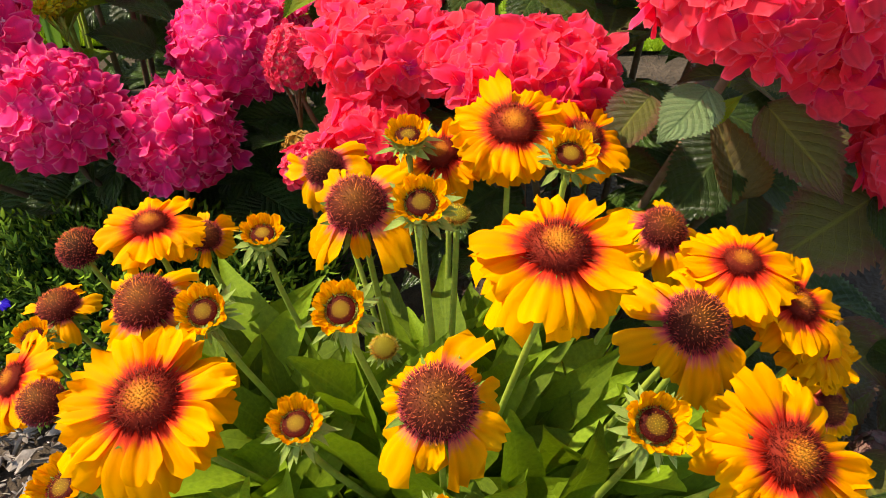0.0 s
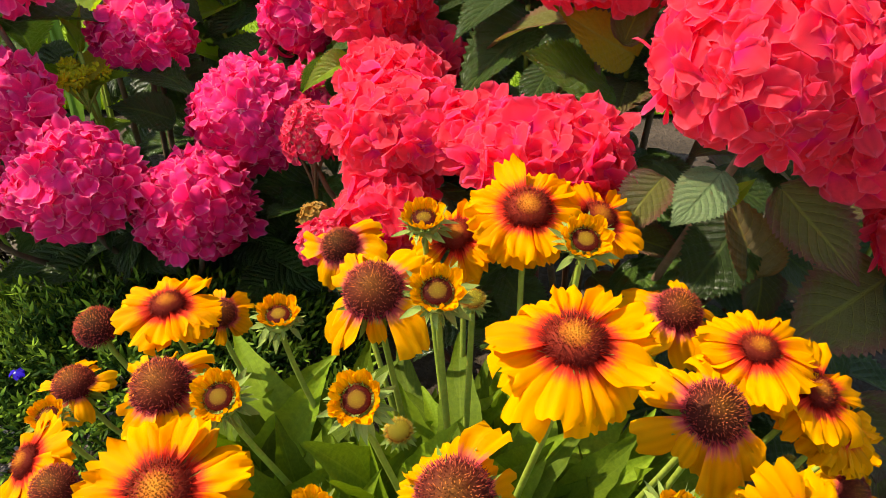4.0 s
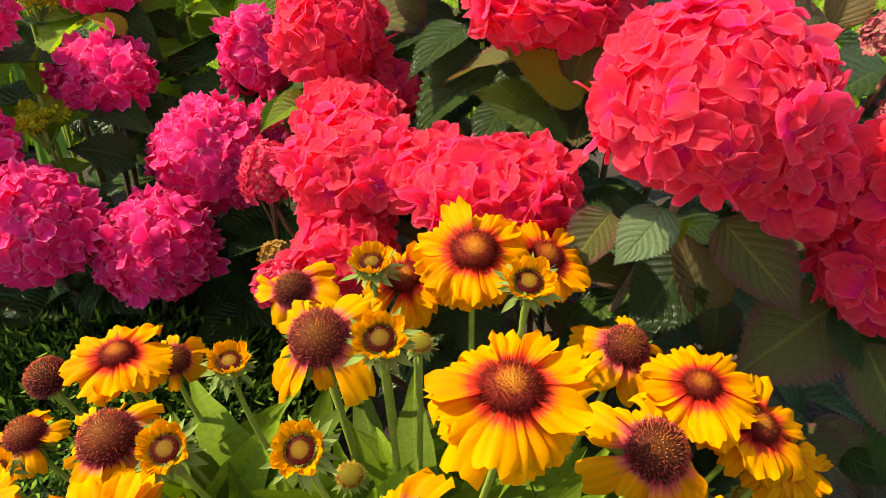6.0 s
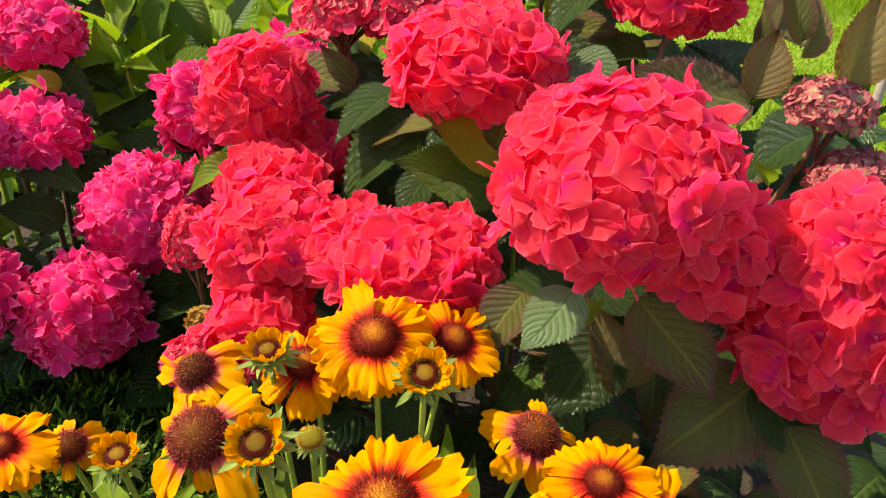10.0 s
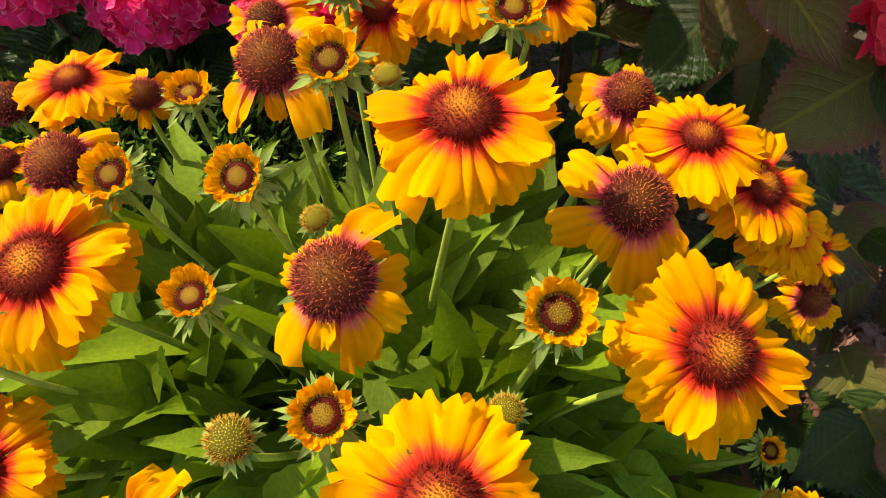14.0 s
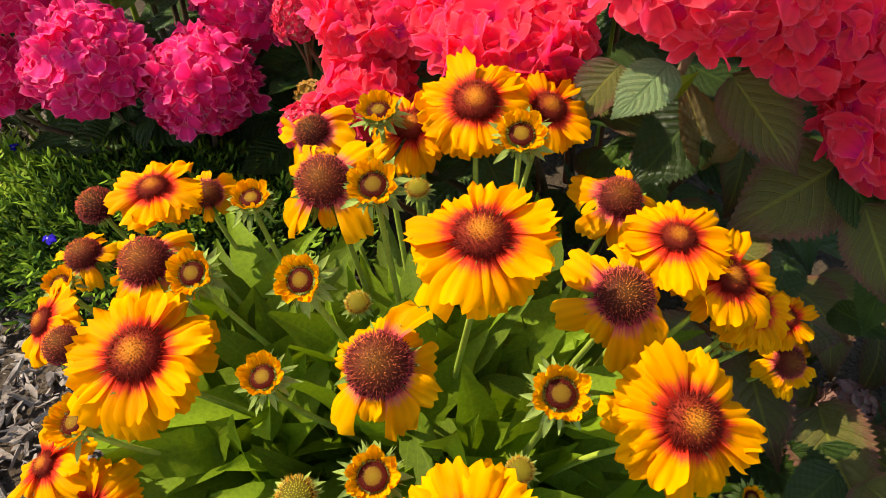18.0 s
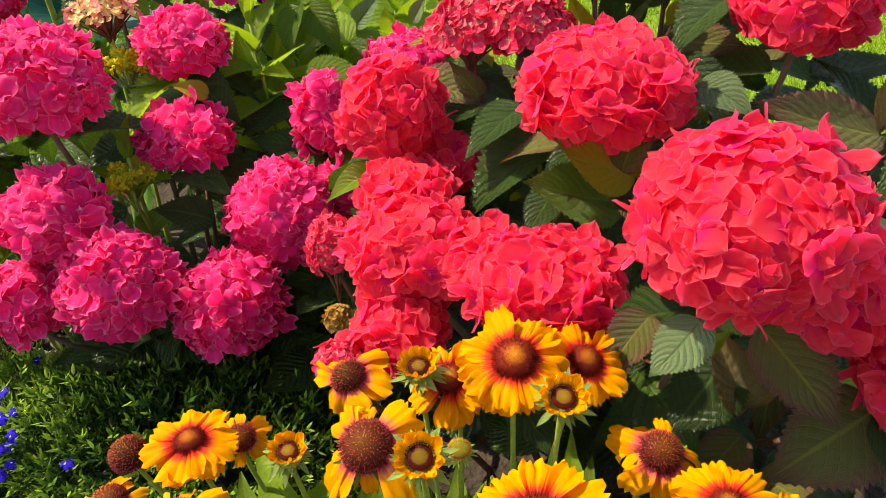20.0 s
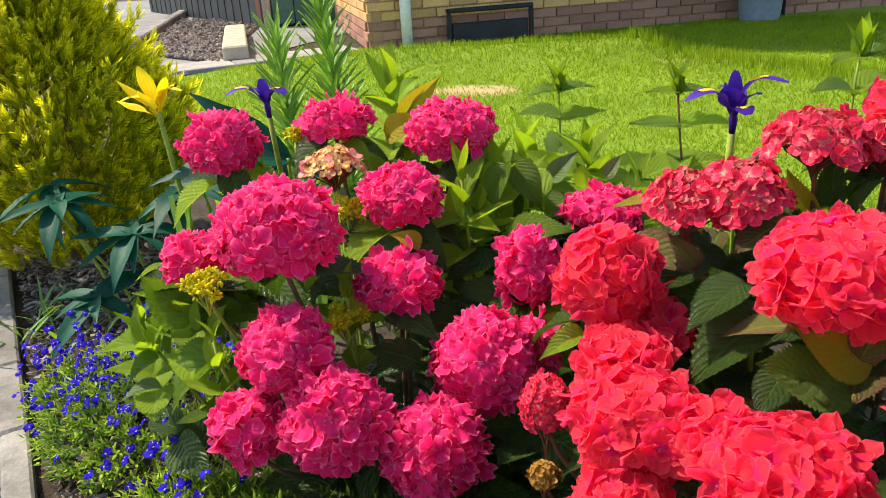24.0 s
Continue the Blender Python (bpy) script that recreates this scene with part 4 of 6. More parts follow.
# ---- gaillardia ----
# x, y, z, petal reach, centre radius, kind, elevation, turn, petals
FLOWERS = [
    (0.048, 0.449, 0.424, 0.041, 0.0185, "open", 64, 3, 24),
    (0.001, 0.457, 0.398, 0.036, 0.015, "open", 64, -35, 18),
    (0.101, 0.473, 0.404, 0.036, 0.015, "open", 64, 40, 18),
    (0.080, 0.407, 0.427, 0.0185, 0.0105, "young", 62, 5, 16),
    (-0.021, 0.447, 0.418, 0.017, 0.010, "young", 78, -10, 15),
    (-0.010, 0.350, 0.428, 0.018, 0.0105, "young", 62, 0, 15),
    (0.011, 0.392, 0.392, 0.011, 0.008, "green", 78, 0, 0),
    (-0.049, 0.377, 0.408, 0.043, 0.0185, "old", 57, -8, 9),
    (-0.087, 0.497, 0.363, 0.037, 0.0155, "old", 62, -30, 9),
    (0.058, 0.300, 0.434, 0.044, 0.0185, "open", 77, 0, 20),
    (0.154, 0.428, 0.357, 0.038, 0.0165, "old", 64, 15, 11),
    (0.183, 0.365, 0.376, 0.040, 0.0135, "open", 80, 8, 20),
    (0.219, 0.352, 0.354, 0.038, 0.0140, "open", 64, 42, 18),
    (0.243, 0.358, 0.322, 0.036, 0.0130, "open", 69, 50, 18),
    (0.146, 0.321, 0.367, 0.043, 0.0190, "old", 60, 8, 11),
    (0.302, 0.422, 0.239, 0.027, 0.0105, "open", 69, 30, 14),
    (0.317, 0.417, 0.188, 0.031, 0.0140, "old", 52, 15, 12),
    (0.178, 0.244, 0.347, 0.046, 0.0195, "open", 56, 22, 24),
    (0.000, 0.261, 0.366, 0.043, 0.0205, "old", 62, -5, 11),
    (0.056, 0.164, 0.346, 0.046, 0.0190, "open", 66, 6, 22),
    (-0.094, 0.170, 0.269, 0.040, 0.0160, "old", 77, -20, 14),
    (-0.150, 0.267, 0.359, 0.047, 0.0205, "open", 70, -6, 24),
    (-0.226, 0.236, 0.279, 0.033, 0.0105, "open", 62, -60, 16),
    (-0.191, 0.207, 0.262, 0.040, 0.0160, "open", 62, -15, 20),
    (-0.283, 0.355, 0.281, 0.036, 0.0135, "open", 50, -60, 16),
    (-0.243, 0.318, 0.301, 0.013, 0.0135, "seed", 72, -20, 0),
    (-0.287, 0.435, 0.276, 0.030, 0.0160, "old", 77, -40, 8),
    (-0.182, 0.358, 0.347, 0.040, 0.0190, "old", 67, -15, 10),
    (-0.139, 0.338, 0.358, 0.0185, 0.0105, "young", 60, 0, 16),
    (-0.196, 0.424, 0.360, 0.038, 0.0140, "open", 85, 0, 18),
    (-0.178, 0.470, 0.318, 0.028, 0.0125, "old", 54, 35, 9),
    (-0.258, 0.438, 0.330, 0.014, 0.0145, "seed", 72, -30, 0),
    (-0.120, 0.421, 0.356, 0.017, 0.010, "young", 78, 10, 16),
    (-0.052, 0.305, 0.389, 0.0175, 0.0100, "young", 54, -5, 15),
    (-0.036, 0.366, 0.303, 0.012, 0.009, "green", 72, 0, 0),
    (-0.074, 0.264, 0.346, 0.0165, 0.0095, "young", 72, -10, 15),
    (0.002, 0.204, 0.341, 0.0175, 0.0105, "young", 67, 0, 16),
    (-0.044, 0.202, 0.319, 0.0135, 0.0110, "green", 72, 10, 0),
    (-0.063, 0.171, 0.294, 0.0135, 0.0110, "green", 72, 0, 0),
    (0.103, 0.238, 0.377, 0.0185, 0.0105, "young", 64, 5, 17),
    (-0.195, 0.243, 0.320, 0.0190, 0.0100, "young", 67, -40, 15),
    (-0.288, 0.396, 0.283, 0.0150, 0.0090, "young", 77, -30, 13),
    (0.256, 0.408, 0.225, 0.0120, 0.0090, "green", 62, 10, 0),
    (0.264, 0.296, 0.173, 0.0110, 0.0075, "young", 62, 20, 12),
    (0.083, 0.223, 0.322, 0.0110, 0.0080, "green", 72, 0, 0),
    (0.259, 0.261, 0.170, 0.0110, 0.0080, "green", 67, 20, 0),
    (0.274, 0.237, 0.186, 0.0260, 0.0100, "open", 72, 30, 14),
]
plant = thing("gaillardia", "blanket flower plant with yellow and red daisy heads on green stems", "flowering plant", (0.0, 0.33, 0.0))
fr = random.Random(21)
BUD_RING = Build()
for k in range(16):
    m = Matrix.Rotation(2 * math.pi * k / 16 + fr.uniform(-0.06, 0.06), 4, "Z") @ Matrix.Translation((0, 0.54, 0)) @ Matrix.Rotation(0.82 + fr.uniform(-0.15, 0.2), 4, "X") @ Matrix.Scale(fr.uniform(0.54, 0.64), 4)
    BUD_RING.put(RAYS_BUD[k % 2], m)
BUD_RING = BUD_RING.mesh("petal_ring", M_RAY_BUD)
for x, y, z, reach, rad, kind, el, az, count in FLOWERS:
    spot, look_dir = Vector((x, y, z)), aim(el, az)
    base = facing(spot, look_dir, fr.uniform(0, 6.28))
    sizes = {"open": rad * 0.95, "old": rad * 0.95, "young": rad * 1.5, "green": rad * 1.0, "seed": rad * 0.8}
    depth = 0.010 if kind in ("open", "old") else 0.006
    cal = hang("flower", fr.choice(CALYX if kind in ("open", "old", "seed") else CALYX_GREEN if kind == "green" else CALYX_BUD), plant, base @ Matrix.Translation((0, 0, -depth * 0.4)) @ Matrix.Scale(sizes[kind], 4))
    if kind in ("open", "old"):
        sink = Matrix.Translation((0, 0, -0.10 * rad))
        count = round(count * 1.3) if kind == "open" else count + 3
        for k in range(count):
            a = 2 * math.pi * k / count + fr.uniform(-0.15, 0.15) + (0.05 if kind == "open" else 0.14) * math.sin(k * 1.9 + x * 90)
            size = (reach - 0.62 * rad) * (fr.uniform(0.86, 1.08) if kind == "open" else fr.uniform(0.66, 1.12))
            if kind == "open":
                lift, layer, roll = fr.uniform(-0.36, 0.10) + (0.12 if k % 2 else -0.10), 0.0012 * (k % 3), fr.uniform(-0.4, 0.4)
                me = fr.choice(RAY_MESH)
            else:
                lift, layer, roll = fr.uniform(-0.55, 0.10), 0.001 * (k % 3), fr.uniform(-0.5, 0.5)
                me = fr.choice(RAY_OLD_MESH)
            m = base @ sink @ Matrix.Rotation(a, 4, "Z") @ Matrix.Translation((0, 0.62 * rad, layer)) @ Matrix.Rotation(lift, 4, "X") @ Matrix.Rotation(roll, 4, "Y")
            m = m @ Matrix.Diagonal((size * fr.uniform(0.9, 1.15) * (1.15 if kind == "old" else 1.0), size, size, 1))
            hang("petal", me, cal, m)
        hang("disc", DISC if kind == "open" else DISC_OLD, cal, base @ Matrix.Scale(rad * (0.79 if kind == "open" else 0.90), 4), "maroon centre of fine bristles" if kind == "open" else "domed brown seed centre")
    elif kind == "young":
        hang("petal_ring", BUD_RING, cal, base @ Matrix.Scale(reach * 0.98, 4) @ Matrix.Translation((0, 0, -0.15)), "short cupped yellow petals")
        hang("disc", DISC_BUD, cal, base @ Matrix.Translation((0, 0, -0.001)) @ Matrix.Scale(rad * 0.82, 4), "green-gold centre with a dark ring")
    else:
        hang("disc", DISC_OLD if kind == "seed" else DISC_GREEN, cal, base @ Matrix.Translation((0, 0, -0.001)) @ Matrix.Scale(rad * (1.0 if kind == "seed" else 0.95), 4))
    # the stem leaves the plant's foot and meets the head from behind
    foot = Vector((0.02 + (x - 0.02) * 0.45, 0.36 + (y - 0.36) * 0.40 + 0.02, 0.0)) + Vector((fr.uniform(-0.02, 0.02), fr.uniform(-0.02, 0.02), 0))
    top = spot - look_dir * (depth + 0.002)
    pts = bend(foot, foot + Vector((0, 0, z * 0.5)), top - (look_dir * 0.6 + Vector((0, 0, 0.8))).normalized() * 0.07, top, 12)
    hang("stem", one(tube(pts, [0.0028 - 0.0008 * i / 12 for i in range(13)], 7), "stem", M_STEM), plant)

# leaves: upright lance shapes through the clump, kept under the heads
lower = Build()
for k in range(800):
    a, d = fr.uniform(0, 6.283), math.sqrt(fr.random())
    cx, cy = -0.010 + 0.235 * d * math.cos(a), 0.330 + 0.155 * d * math.sin(a)
    high = k < 400
    if d > 0.62 and (math.sin(a) < -0.25 or (math.cos(a) > 0.3 and math.sin(a) < 0.3)) and fr.random() < 0.72:
        continue
    if cx > 0.09 and cy < 0.31 and (high or fr.random() < 0.4):
        continue
    zb = (fr.uniform(0.12, 0.26) if high else fr.uniform(0.02, 0.16)) * (1 - 0.40 * d) + 0.02
    out = Vector((math.cos(a) * 0.8, math.sin(a) * 0.8 - 0.25, 0)) * fr.uniform(0.3, 1.1) + Vector((fr.uniform(-0.7, 0.7), fr.uniform(-0.7, 0.7), 0))
    up = fr.uniform(0.15, 1.4) * (1.15 - 0.5 * d)
    way = (out + Vector((0, 0, up))).normalized()
    size = fr.uniform(0.06, 0.12)
    start = Vector((cx, cy, zb))
    end = start + way * size
    end.z = min(end.z, (0.36 - 0.12 * d) if cx < 0.13 else 0.14)
    m = along(start, end, (fr.uniform(-0.6, 0.6), fr.uniform(-0.9, 0.2), 1), (end - start).length * fr.uniform(0.85, 1.3))
    if high:
        hang("leaf", fr.choice(G_LEAF_MESH), plant, m)
    else:
        lower.put(fr.choice(G_LEAVES), m)
for k in range(90):
    cx, cy = fr.uniform(-0.17, 0.14), fr.uniform(0.30, 0.45)
    start = Vector((cx, cy, fr.uniform(0.13, 0.23)))
    way = Vector((fr.uniform(-0.9, 0.9), fr.uniform(-0.7, 0.3), fr.uniform(0.4, 1.0))).normalized()
    end = start + way * fr.uniform(0.08, 0.13)
    end.z = min(end.z, 0.345)
    hang("leaf", fr.choice(G_LEAF_MESH), plant, along(start, end, (fr.uniform(-1.0, 0.4), -1.0, 0.3), (end - start).length * fr.uniform(0.9, 1.35)))
for k in range(60):
    start = Vector((fr.uniform(0.10, 0.25), fr.uniform(0.20, 0.33), fr.uniform(0.04, 0.14)))
    way = Vector((fr.uniform(-0.5, 0.7), fr.uniform(-1.0, 0.1), fr.uniform(-0.5, 0.5))).normalized()
    end = start + way * fr.uniform(0.08, 0.13)
    end.z = max(end.z, 0.03)
    lower.put(fr.choice(G_LEAVES), along(start, end, (fr.uniform(-0.8, 0.5), -0.6, 0.8), (end - start).length * fr.uniform(0.40, 0.65)))
tagged(hang("lower_leaves", lower.mesh("lower_leaves", M_GLEAF), plant), "dense lower green leaves", kind="stuff")

# ---- hydrangeas ----
hr = random.Random(33)


def head_points(c, ra, rb, step, low=-0.55, jitter=0.36):
    """Evenly strewn places and directions over the dome of a flower head."""
    area = 4 * math.pi * ((ra ** 1.6 * ra ** 1.6 + 2 * (ra * rb) ** 1.6) / 3) ** (1 / 1.6)
    n = int(area / (step * step))
    out = []
    for k in range(n):
        zz = 1 - 2 * (k + 0.5) / n
        if zz < low:
            break
        a = k * 2.39996 + hr.uniform(-0.1, 0.1)
        q = math.sqrt(1 - zz * zz)
        d = Vector((q * math.cos(a), q * math.sin(a), zz))
        lump = 1 + 0.10 * noise.noise(d * 2.3 + Vector(c) * 9)
        place = Vector(c) + Vector((d.x * ra, d.y * ra, d.z * rb)) * lump * hr.uniform(0.93, 1.05)
        nrm = Vector((d.x / ra, d.y / ra, d.z / rb)).normalized() + Vector((hr.uniform(-1, 1), hr.uniform(-1, 1), hr.uniform(-1, 1))) * jitter
        out.append((place, nrm.normalized()))
    return out


def flower_head(bush, c, ra, rb, shapes, meshes, mat_, size, step, separate=False, label="", low=-0.55):
    pts = head_points(c, ra, rb, step, low, 0.29 if mat_ is M_CORAL else 0.33)
    core_ = dome(1.0, 6, 12, 1.7)
    if separate:
        part_ = hang("flower_head", one((core_[0] * np.array([ra * 0.6, ra * 0.6, rb * 0.6]) + np.array(c), core_[1], core_[2]), "flower_head", mat_), bush, None, label)
        for p, n in pts:
            hang("floret", hr.choice(meshes), part_, facing(p, n, hr.uniform(0, 6.28), size * hr.uniform(0.8, 1.15)))
    else:
        b = Build()
        b.put((core_[0] * np.array([ra * 0.6, ra * 0.6, rb * 0.6]) + np.array(c), core_[1], core_[2]))
        for p, n in pts:
            b.put(hr.choice(shapes), facing(p, n, hr.uniform(0, 6.28), size * hr.uniform(0.8, 1.15)))
        part_ = hang("flower_head", b.mesh("flower_head", mat_), bush, None, label)
    return part_


BEAD = dome(1.9, 4, 6, 1.75)


def bud_cluster(bush, c, r_, mat_, label):
    """Uneven knots of small closed buds on short stalks."""
    b, stalks = Build(), Build()
    for k in range(12):
        d = Vector((hr.uniform(-1, 1), hr.uniform(-1, 1), hr.uniform(-0.2, 0.9))) * r_ * 0.8
        knot = Vector(c) + Vector((d.x, d.y, d.z * 0.6))
        stalks.put(tube(bend((c[0], c[1], c[2] - r_ * 1.4), (c[0], c[1], c[2] - r_ * 0.9), knot - Vector((0, 0, r_ * 0.5)), knot, 4), 0.0011, 5))
        for q in range(34):
            n = Vector((hr.gauss(0, 1), hr.gauss(0, 1), hr.gauss(0.5, 1))).normalized()
            b.put(BEAD, facing(knot + n * r_ * 0.33 * hr.uniform(0.5, 1.15), n, 0.0, hr.uniform(0.0013, 0.0026)))
    part_ = hang("flower_head", b.mesh("flower_head", mat_), bush, None, label)
    hang("branched_stem", stalks.mesh("branched_stem", M_STEM), part_)


def lace_head(bush, c, ra, rb, shapes, inner_mat, outer_mat, size, label, outer=26, inner=90):
    """A flat uneven head: small florets in the middle, large ones strewn over and round the rim."""
    b, stalks = Build(), Build()
    for k in range(inner):
        a, q = k * 2.39996, math.sqrt((k + 0.5) / inner) * 0.92
        p = Vector(c) + Vector((ra * q * math.cos(a), ra * q * math.sin(a), rb * (1 - q * q) * hr.uniform(0.5, 1.15)))
        p += Vector((hr.uniform(-1, 1), hr.uniform(-1, 1), hr.uniform(-1, 0.6))) * 0.006
        n = Vector((math.cos(a) * q, math.sin(a) * q, 0.9)) + Vector((hr.uniform(-1, 1), hr.uniform(-1, 1), hr.uniform(-1, 1))) * 0.6
        b.put(hr.choice(shapes), facing(p, n, hr.uniform(0, 6.28), size * hr.uniform(0.30, 0.52)))
        if k % 4 == 0:
            stalks.put(tube(bend((c[0], c[1], c[2] - rb - 0.022), (c[0], c[1], c[2] - rb * 0.8), p - Vector((0, 0, rb * 0.6)), p, 4), 0.0012, 5))
    part_ = hang("flower_head", b.mesh("flower_head", inner_mat), bush, None, label)
    hang("branched_stem", stalks.mesh("branched_stem", M_STEM_RED), part_)
    rim = Build()
    for k in range(outer):
        a, q = k * 2.39996 + hr.uniform(-0.3, 0.3), hr.uniform(0.35, 1.12) ** 0.6
        p = Vector(c) + Vector((ra * q * math.cos(a), ra * q * math.sin(a), rb * (1.1 - 1.3 * q * q) + hr.uniform(-0.008, 0.008)))
        n = Vector((math.cos(a) * q * 1.2, math.sin(a) * q * 1.2, 0.8)) + Vector((hr.uniform(-1, 1), hr.uniform(-1, 1), hr.uniform(-1, 1))) * 0.5
        rim.put(hr.choice(shapes), facing(p, n, hr.uniform(0, 6.28), size * hr.uniform(0.75, 1.25)))
    hang("floret_rim", rim.mesh("floret_rim", outer_mat), part_)
    return part_


def bush_stem(bush, foot, top, mat_=None, r=0.004):
    f, t = Vector(foot), Vector(top)
    pts = bend(f, f + Vector(((t.x - f.x) * 0.2, (t.y - f.y) * 0.2, t.z * 0.45)), t - Vector(((t.x - f.x) * 0.15, (t.y - f.y) * 0.15, 0.10)), t, 8)
    hang("stem", one(tube(pts, [r * 1.3 - r * 0.5 * i / 8 for i in range(9)], 6), "stem", mat_ or M_STEM_WOOD), bush)


def bush_leaf(bush, start, end, tone, up=(0, -0.4, 1), wide=1.0):
    s, e = Vector(start), Vector(end)
    hang("leaf", hr.choice(H_LEAF_MESH[tone]), bush, along(s, e, up, (e - s).length * wide))


def inner_leaf(heap, start, end, up):
    """A leaf deep in a bush, joined with its neighbours."""
    s, e = Vector(start), Vector(end)
    heap.put(hr.choice(H_LEAVES), along(s, e, up, (e - s).length))


def collar(bush, c, ra, rb, tones, n=5, drop=0.75):
    """Leaves that stand out below a flower head."""
    a0 = hr.uniform(0, 6.28)
    for k in range(n):
        a = a0 + 2 * math.pi * k / n + hr.uniform(-0.3, 0.3)
        d = Vector((math.cos(a), math.sin(a), 0))
        if d.y < -0.2 and c[1] < 1.0:
            d.y = -d.y
        s = Vector(c) + d * ra * 0.35 - Vector((0, 0, rb * drop + hr.uniform(0.0, 0.03)))
        e = s + d * hr.uniform(0.07, 0.115) + Vector((0, 0, hr.uniform(-0.05, 0.02)))
        bush_leaf(bush, s, e, hr.choice(tones), (hr.uniform(-0.3, 0.3), hr.uniform(-0.5, 0.1), 1))


def shoot(bush, foot, top, tones, pairs=4, size=0.09):
    """A leafy upright shoot: crossed pairs of leaves that shrink towards the tip."""
    f, t = Vector(foot), Vector(top)
    hang("stem", one(tube(bend(f, f + Vector((0, 0, 0.1)), t - Vector((0, 0, 0.08)), t, 6), 0.0028, 6), "stem", M_STEM), bush)
    a = hr.uniform(0, 3)
    for k in range(pairs):
        q = k / max(1, pairs - 1)
        c = t - Vector((0, 0, (1 - q) * 0.12))
        for s in (0, math.pi):
            d = Vector((math.cos(a + s), math.sin(a + s), 0))
            way = (d * (1.0 - 0.75 * q) + Vector((0, 0, 0.15 + 1.1 * q))).normalized()
            bush_leaf(bush, c, c + way * size * (1 - 0.45 * q) * hr.uniform(0.85, 1.15), hr.choice(tones), (-d.x * q + 0.01, -d.y * q - 0.2, 1), 1.0 - 0.45 * q)
        a += math.pi / 2 + hr.uniform(-0.2, 0.2)


def slender(bush, foot, top, size, tones, turn=0.2, stem_mat=None):
    """A thin upright shoot: folded leaves at the tip, two open pairs set well apart below."""
    f, t = Vector(foot), Vector(top)
    pts = bend(f, f.lerp(t, 0.3) + Vector((0, 0, 0.08)), t - Vector(((t.x - f.x) * 0.12, 0, 0.14)), t - Vector((0, 0, 0.03)), 10)
    hang("stem", one(tube(pts, [0.0034 - 0.00015 * i for i in range(11)], 6), "stem", stem_mat or M_STEM), bush)
    c = pts[-1]
    for k in range(4):
        a = turn + 1.57 * k + 0.5
        d = Vector((math.cos(a), math.sin(a), 0))
        bush_leaf(bush, c, c + (d * (0.30 if k % 2 else 0.12) + Vector((0, 0, 1))).normalized() * size * (0.62 if k % 2 else 0.75), tones[0], (-d.x, -d.y, 0.2), 0.62)
    for drop, a0, grow in ((0.028, turn + 0.2, 0.72), (0.085, turn, 1.0), (0.145, turn + 1.4, 1.05), (0.20, turn + 0.1, 1.05)):
        q = t - Vector(((t.x - f.x) * drop * 0.9, (t.y - f.y) * drop * 0.9, drop))
        for s in (0.0, math.pi):
            d = Vector((math.cos(a0 + s), math.sin(a0 + s), 0))
            bush_leaf(bush, q, q + (d + Vector((0, 0, hr.uniform(0.1, 0.45)))).normalized() * size * grow * hr.uniform(0.85, 1.1), hr.choice(tones), (0, -0.35, 1), 0.8)


pink = thing("hydrangea", "pink mophead hydrangea bush in full bloom", "shrub", (-0.42, 1.0, 0.0), "hydrangeas")
PINK_HEADS = [
    (-0.773, 1.169, 0.535, 0.066, 0.057), (-0.577, 1.215, 0.566, 0.057, 0.037), (-0.367, 1.209, 0.551, 0.070, 0.052),
    (-0.540, 0.885, 0.487, 0.086, 0.068), (-0.682, 0.886, 0.435, 0.040, 0.040), (-0.409, 1.051, 0.483, 0.059, 0.048),
    (-0.397, 0.969, 0.380, 0.062, 0.046), (-0.497, 0.787, 0.354, 0.059, 0.056), (-0.541, 0.741, 0.260, 0.049, 0.050),
    (-0.419, 0.751, 0.280, 0.067, 0.068), (-0.300, 0.772, 0.234, 0.066, 0.068), (-0.251, 0.893, 0.296, 0.075, 0.073),
    (-0.183, 0.930, 0.310, 0.032, 0.038), (-0.208, 1.011, 0.391, 0.050, 0.060), (-0.115, 1.212, 0.411, 0.066, 0.037),
]
for i, (x, y, z, ra, rb) in enumerate(PINK_HEADS):
    flower_head(pink, (x, y, z), ra - 0.007, rb - 0.007, PINK_FLORETS, PINK_MESH, M_PINK, 0.0255, 0.0192, i in (9, 10))
    foot = (-0.42 + (x + 0.42) * 0.35, 1.0 + (y - 1.0) * 0.35, 0)
    bush_stem(pink, foot, (x, y, z - rb * 0.5))
    collar(pink, (x, y, z), ra, rb, ["green", "young"] if y > 1.0 else ["young", "green"] if x < -0.6 else ["green"], 5 if y > 0.8 else 0)
cream = lace_head(pink, (-0.532, 1.090, 0.520), 0.048, 0.028, CORAL_FLORETS, M_CREAM, M_PEACH, 0.0145, "cream and peach opening flower head", 15, 190)
bush_stem(pink, (-0.5, 1.05, 0), (-0.532, 1.09, 0.505), M_STEM)
for c in ((-0.655, 1.215, 0.538), (-0.500, 1.050, 0.455), (-0.617, 0.812, 0.428), (-0.455, 0.895, 0.345)):
    bud_cluster(pink, c, 0.030, M_YBUD, "tight yellow-green flower buds")
    bush_stem(pink, (c[0] * 0.9 - 0.04, 1.02, 0), (c[0], c[1], c[2] - 0.01), M_STEM, 0.003)
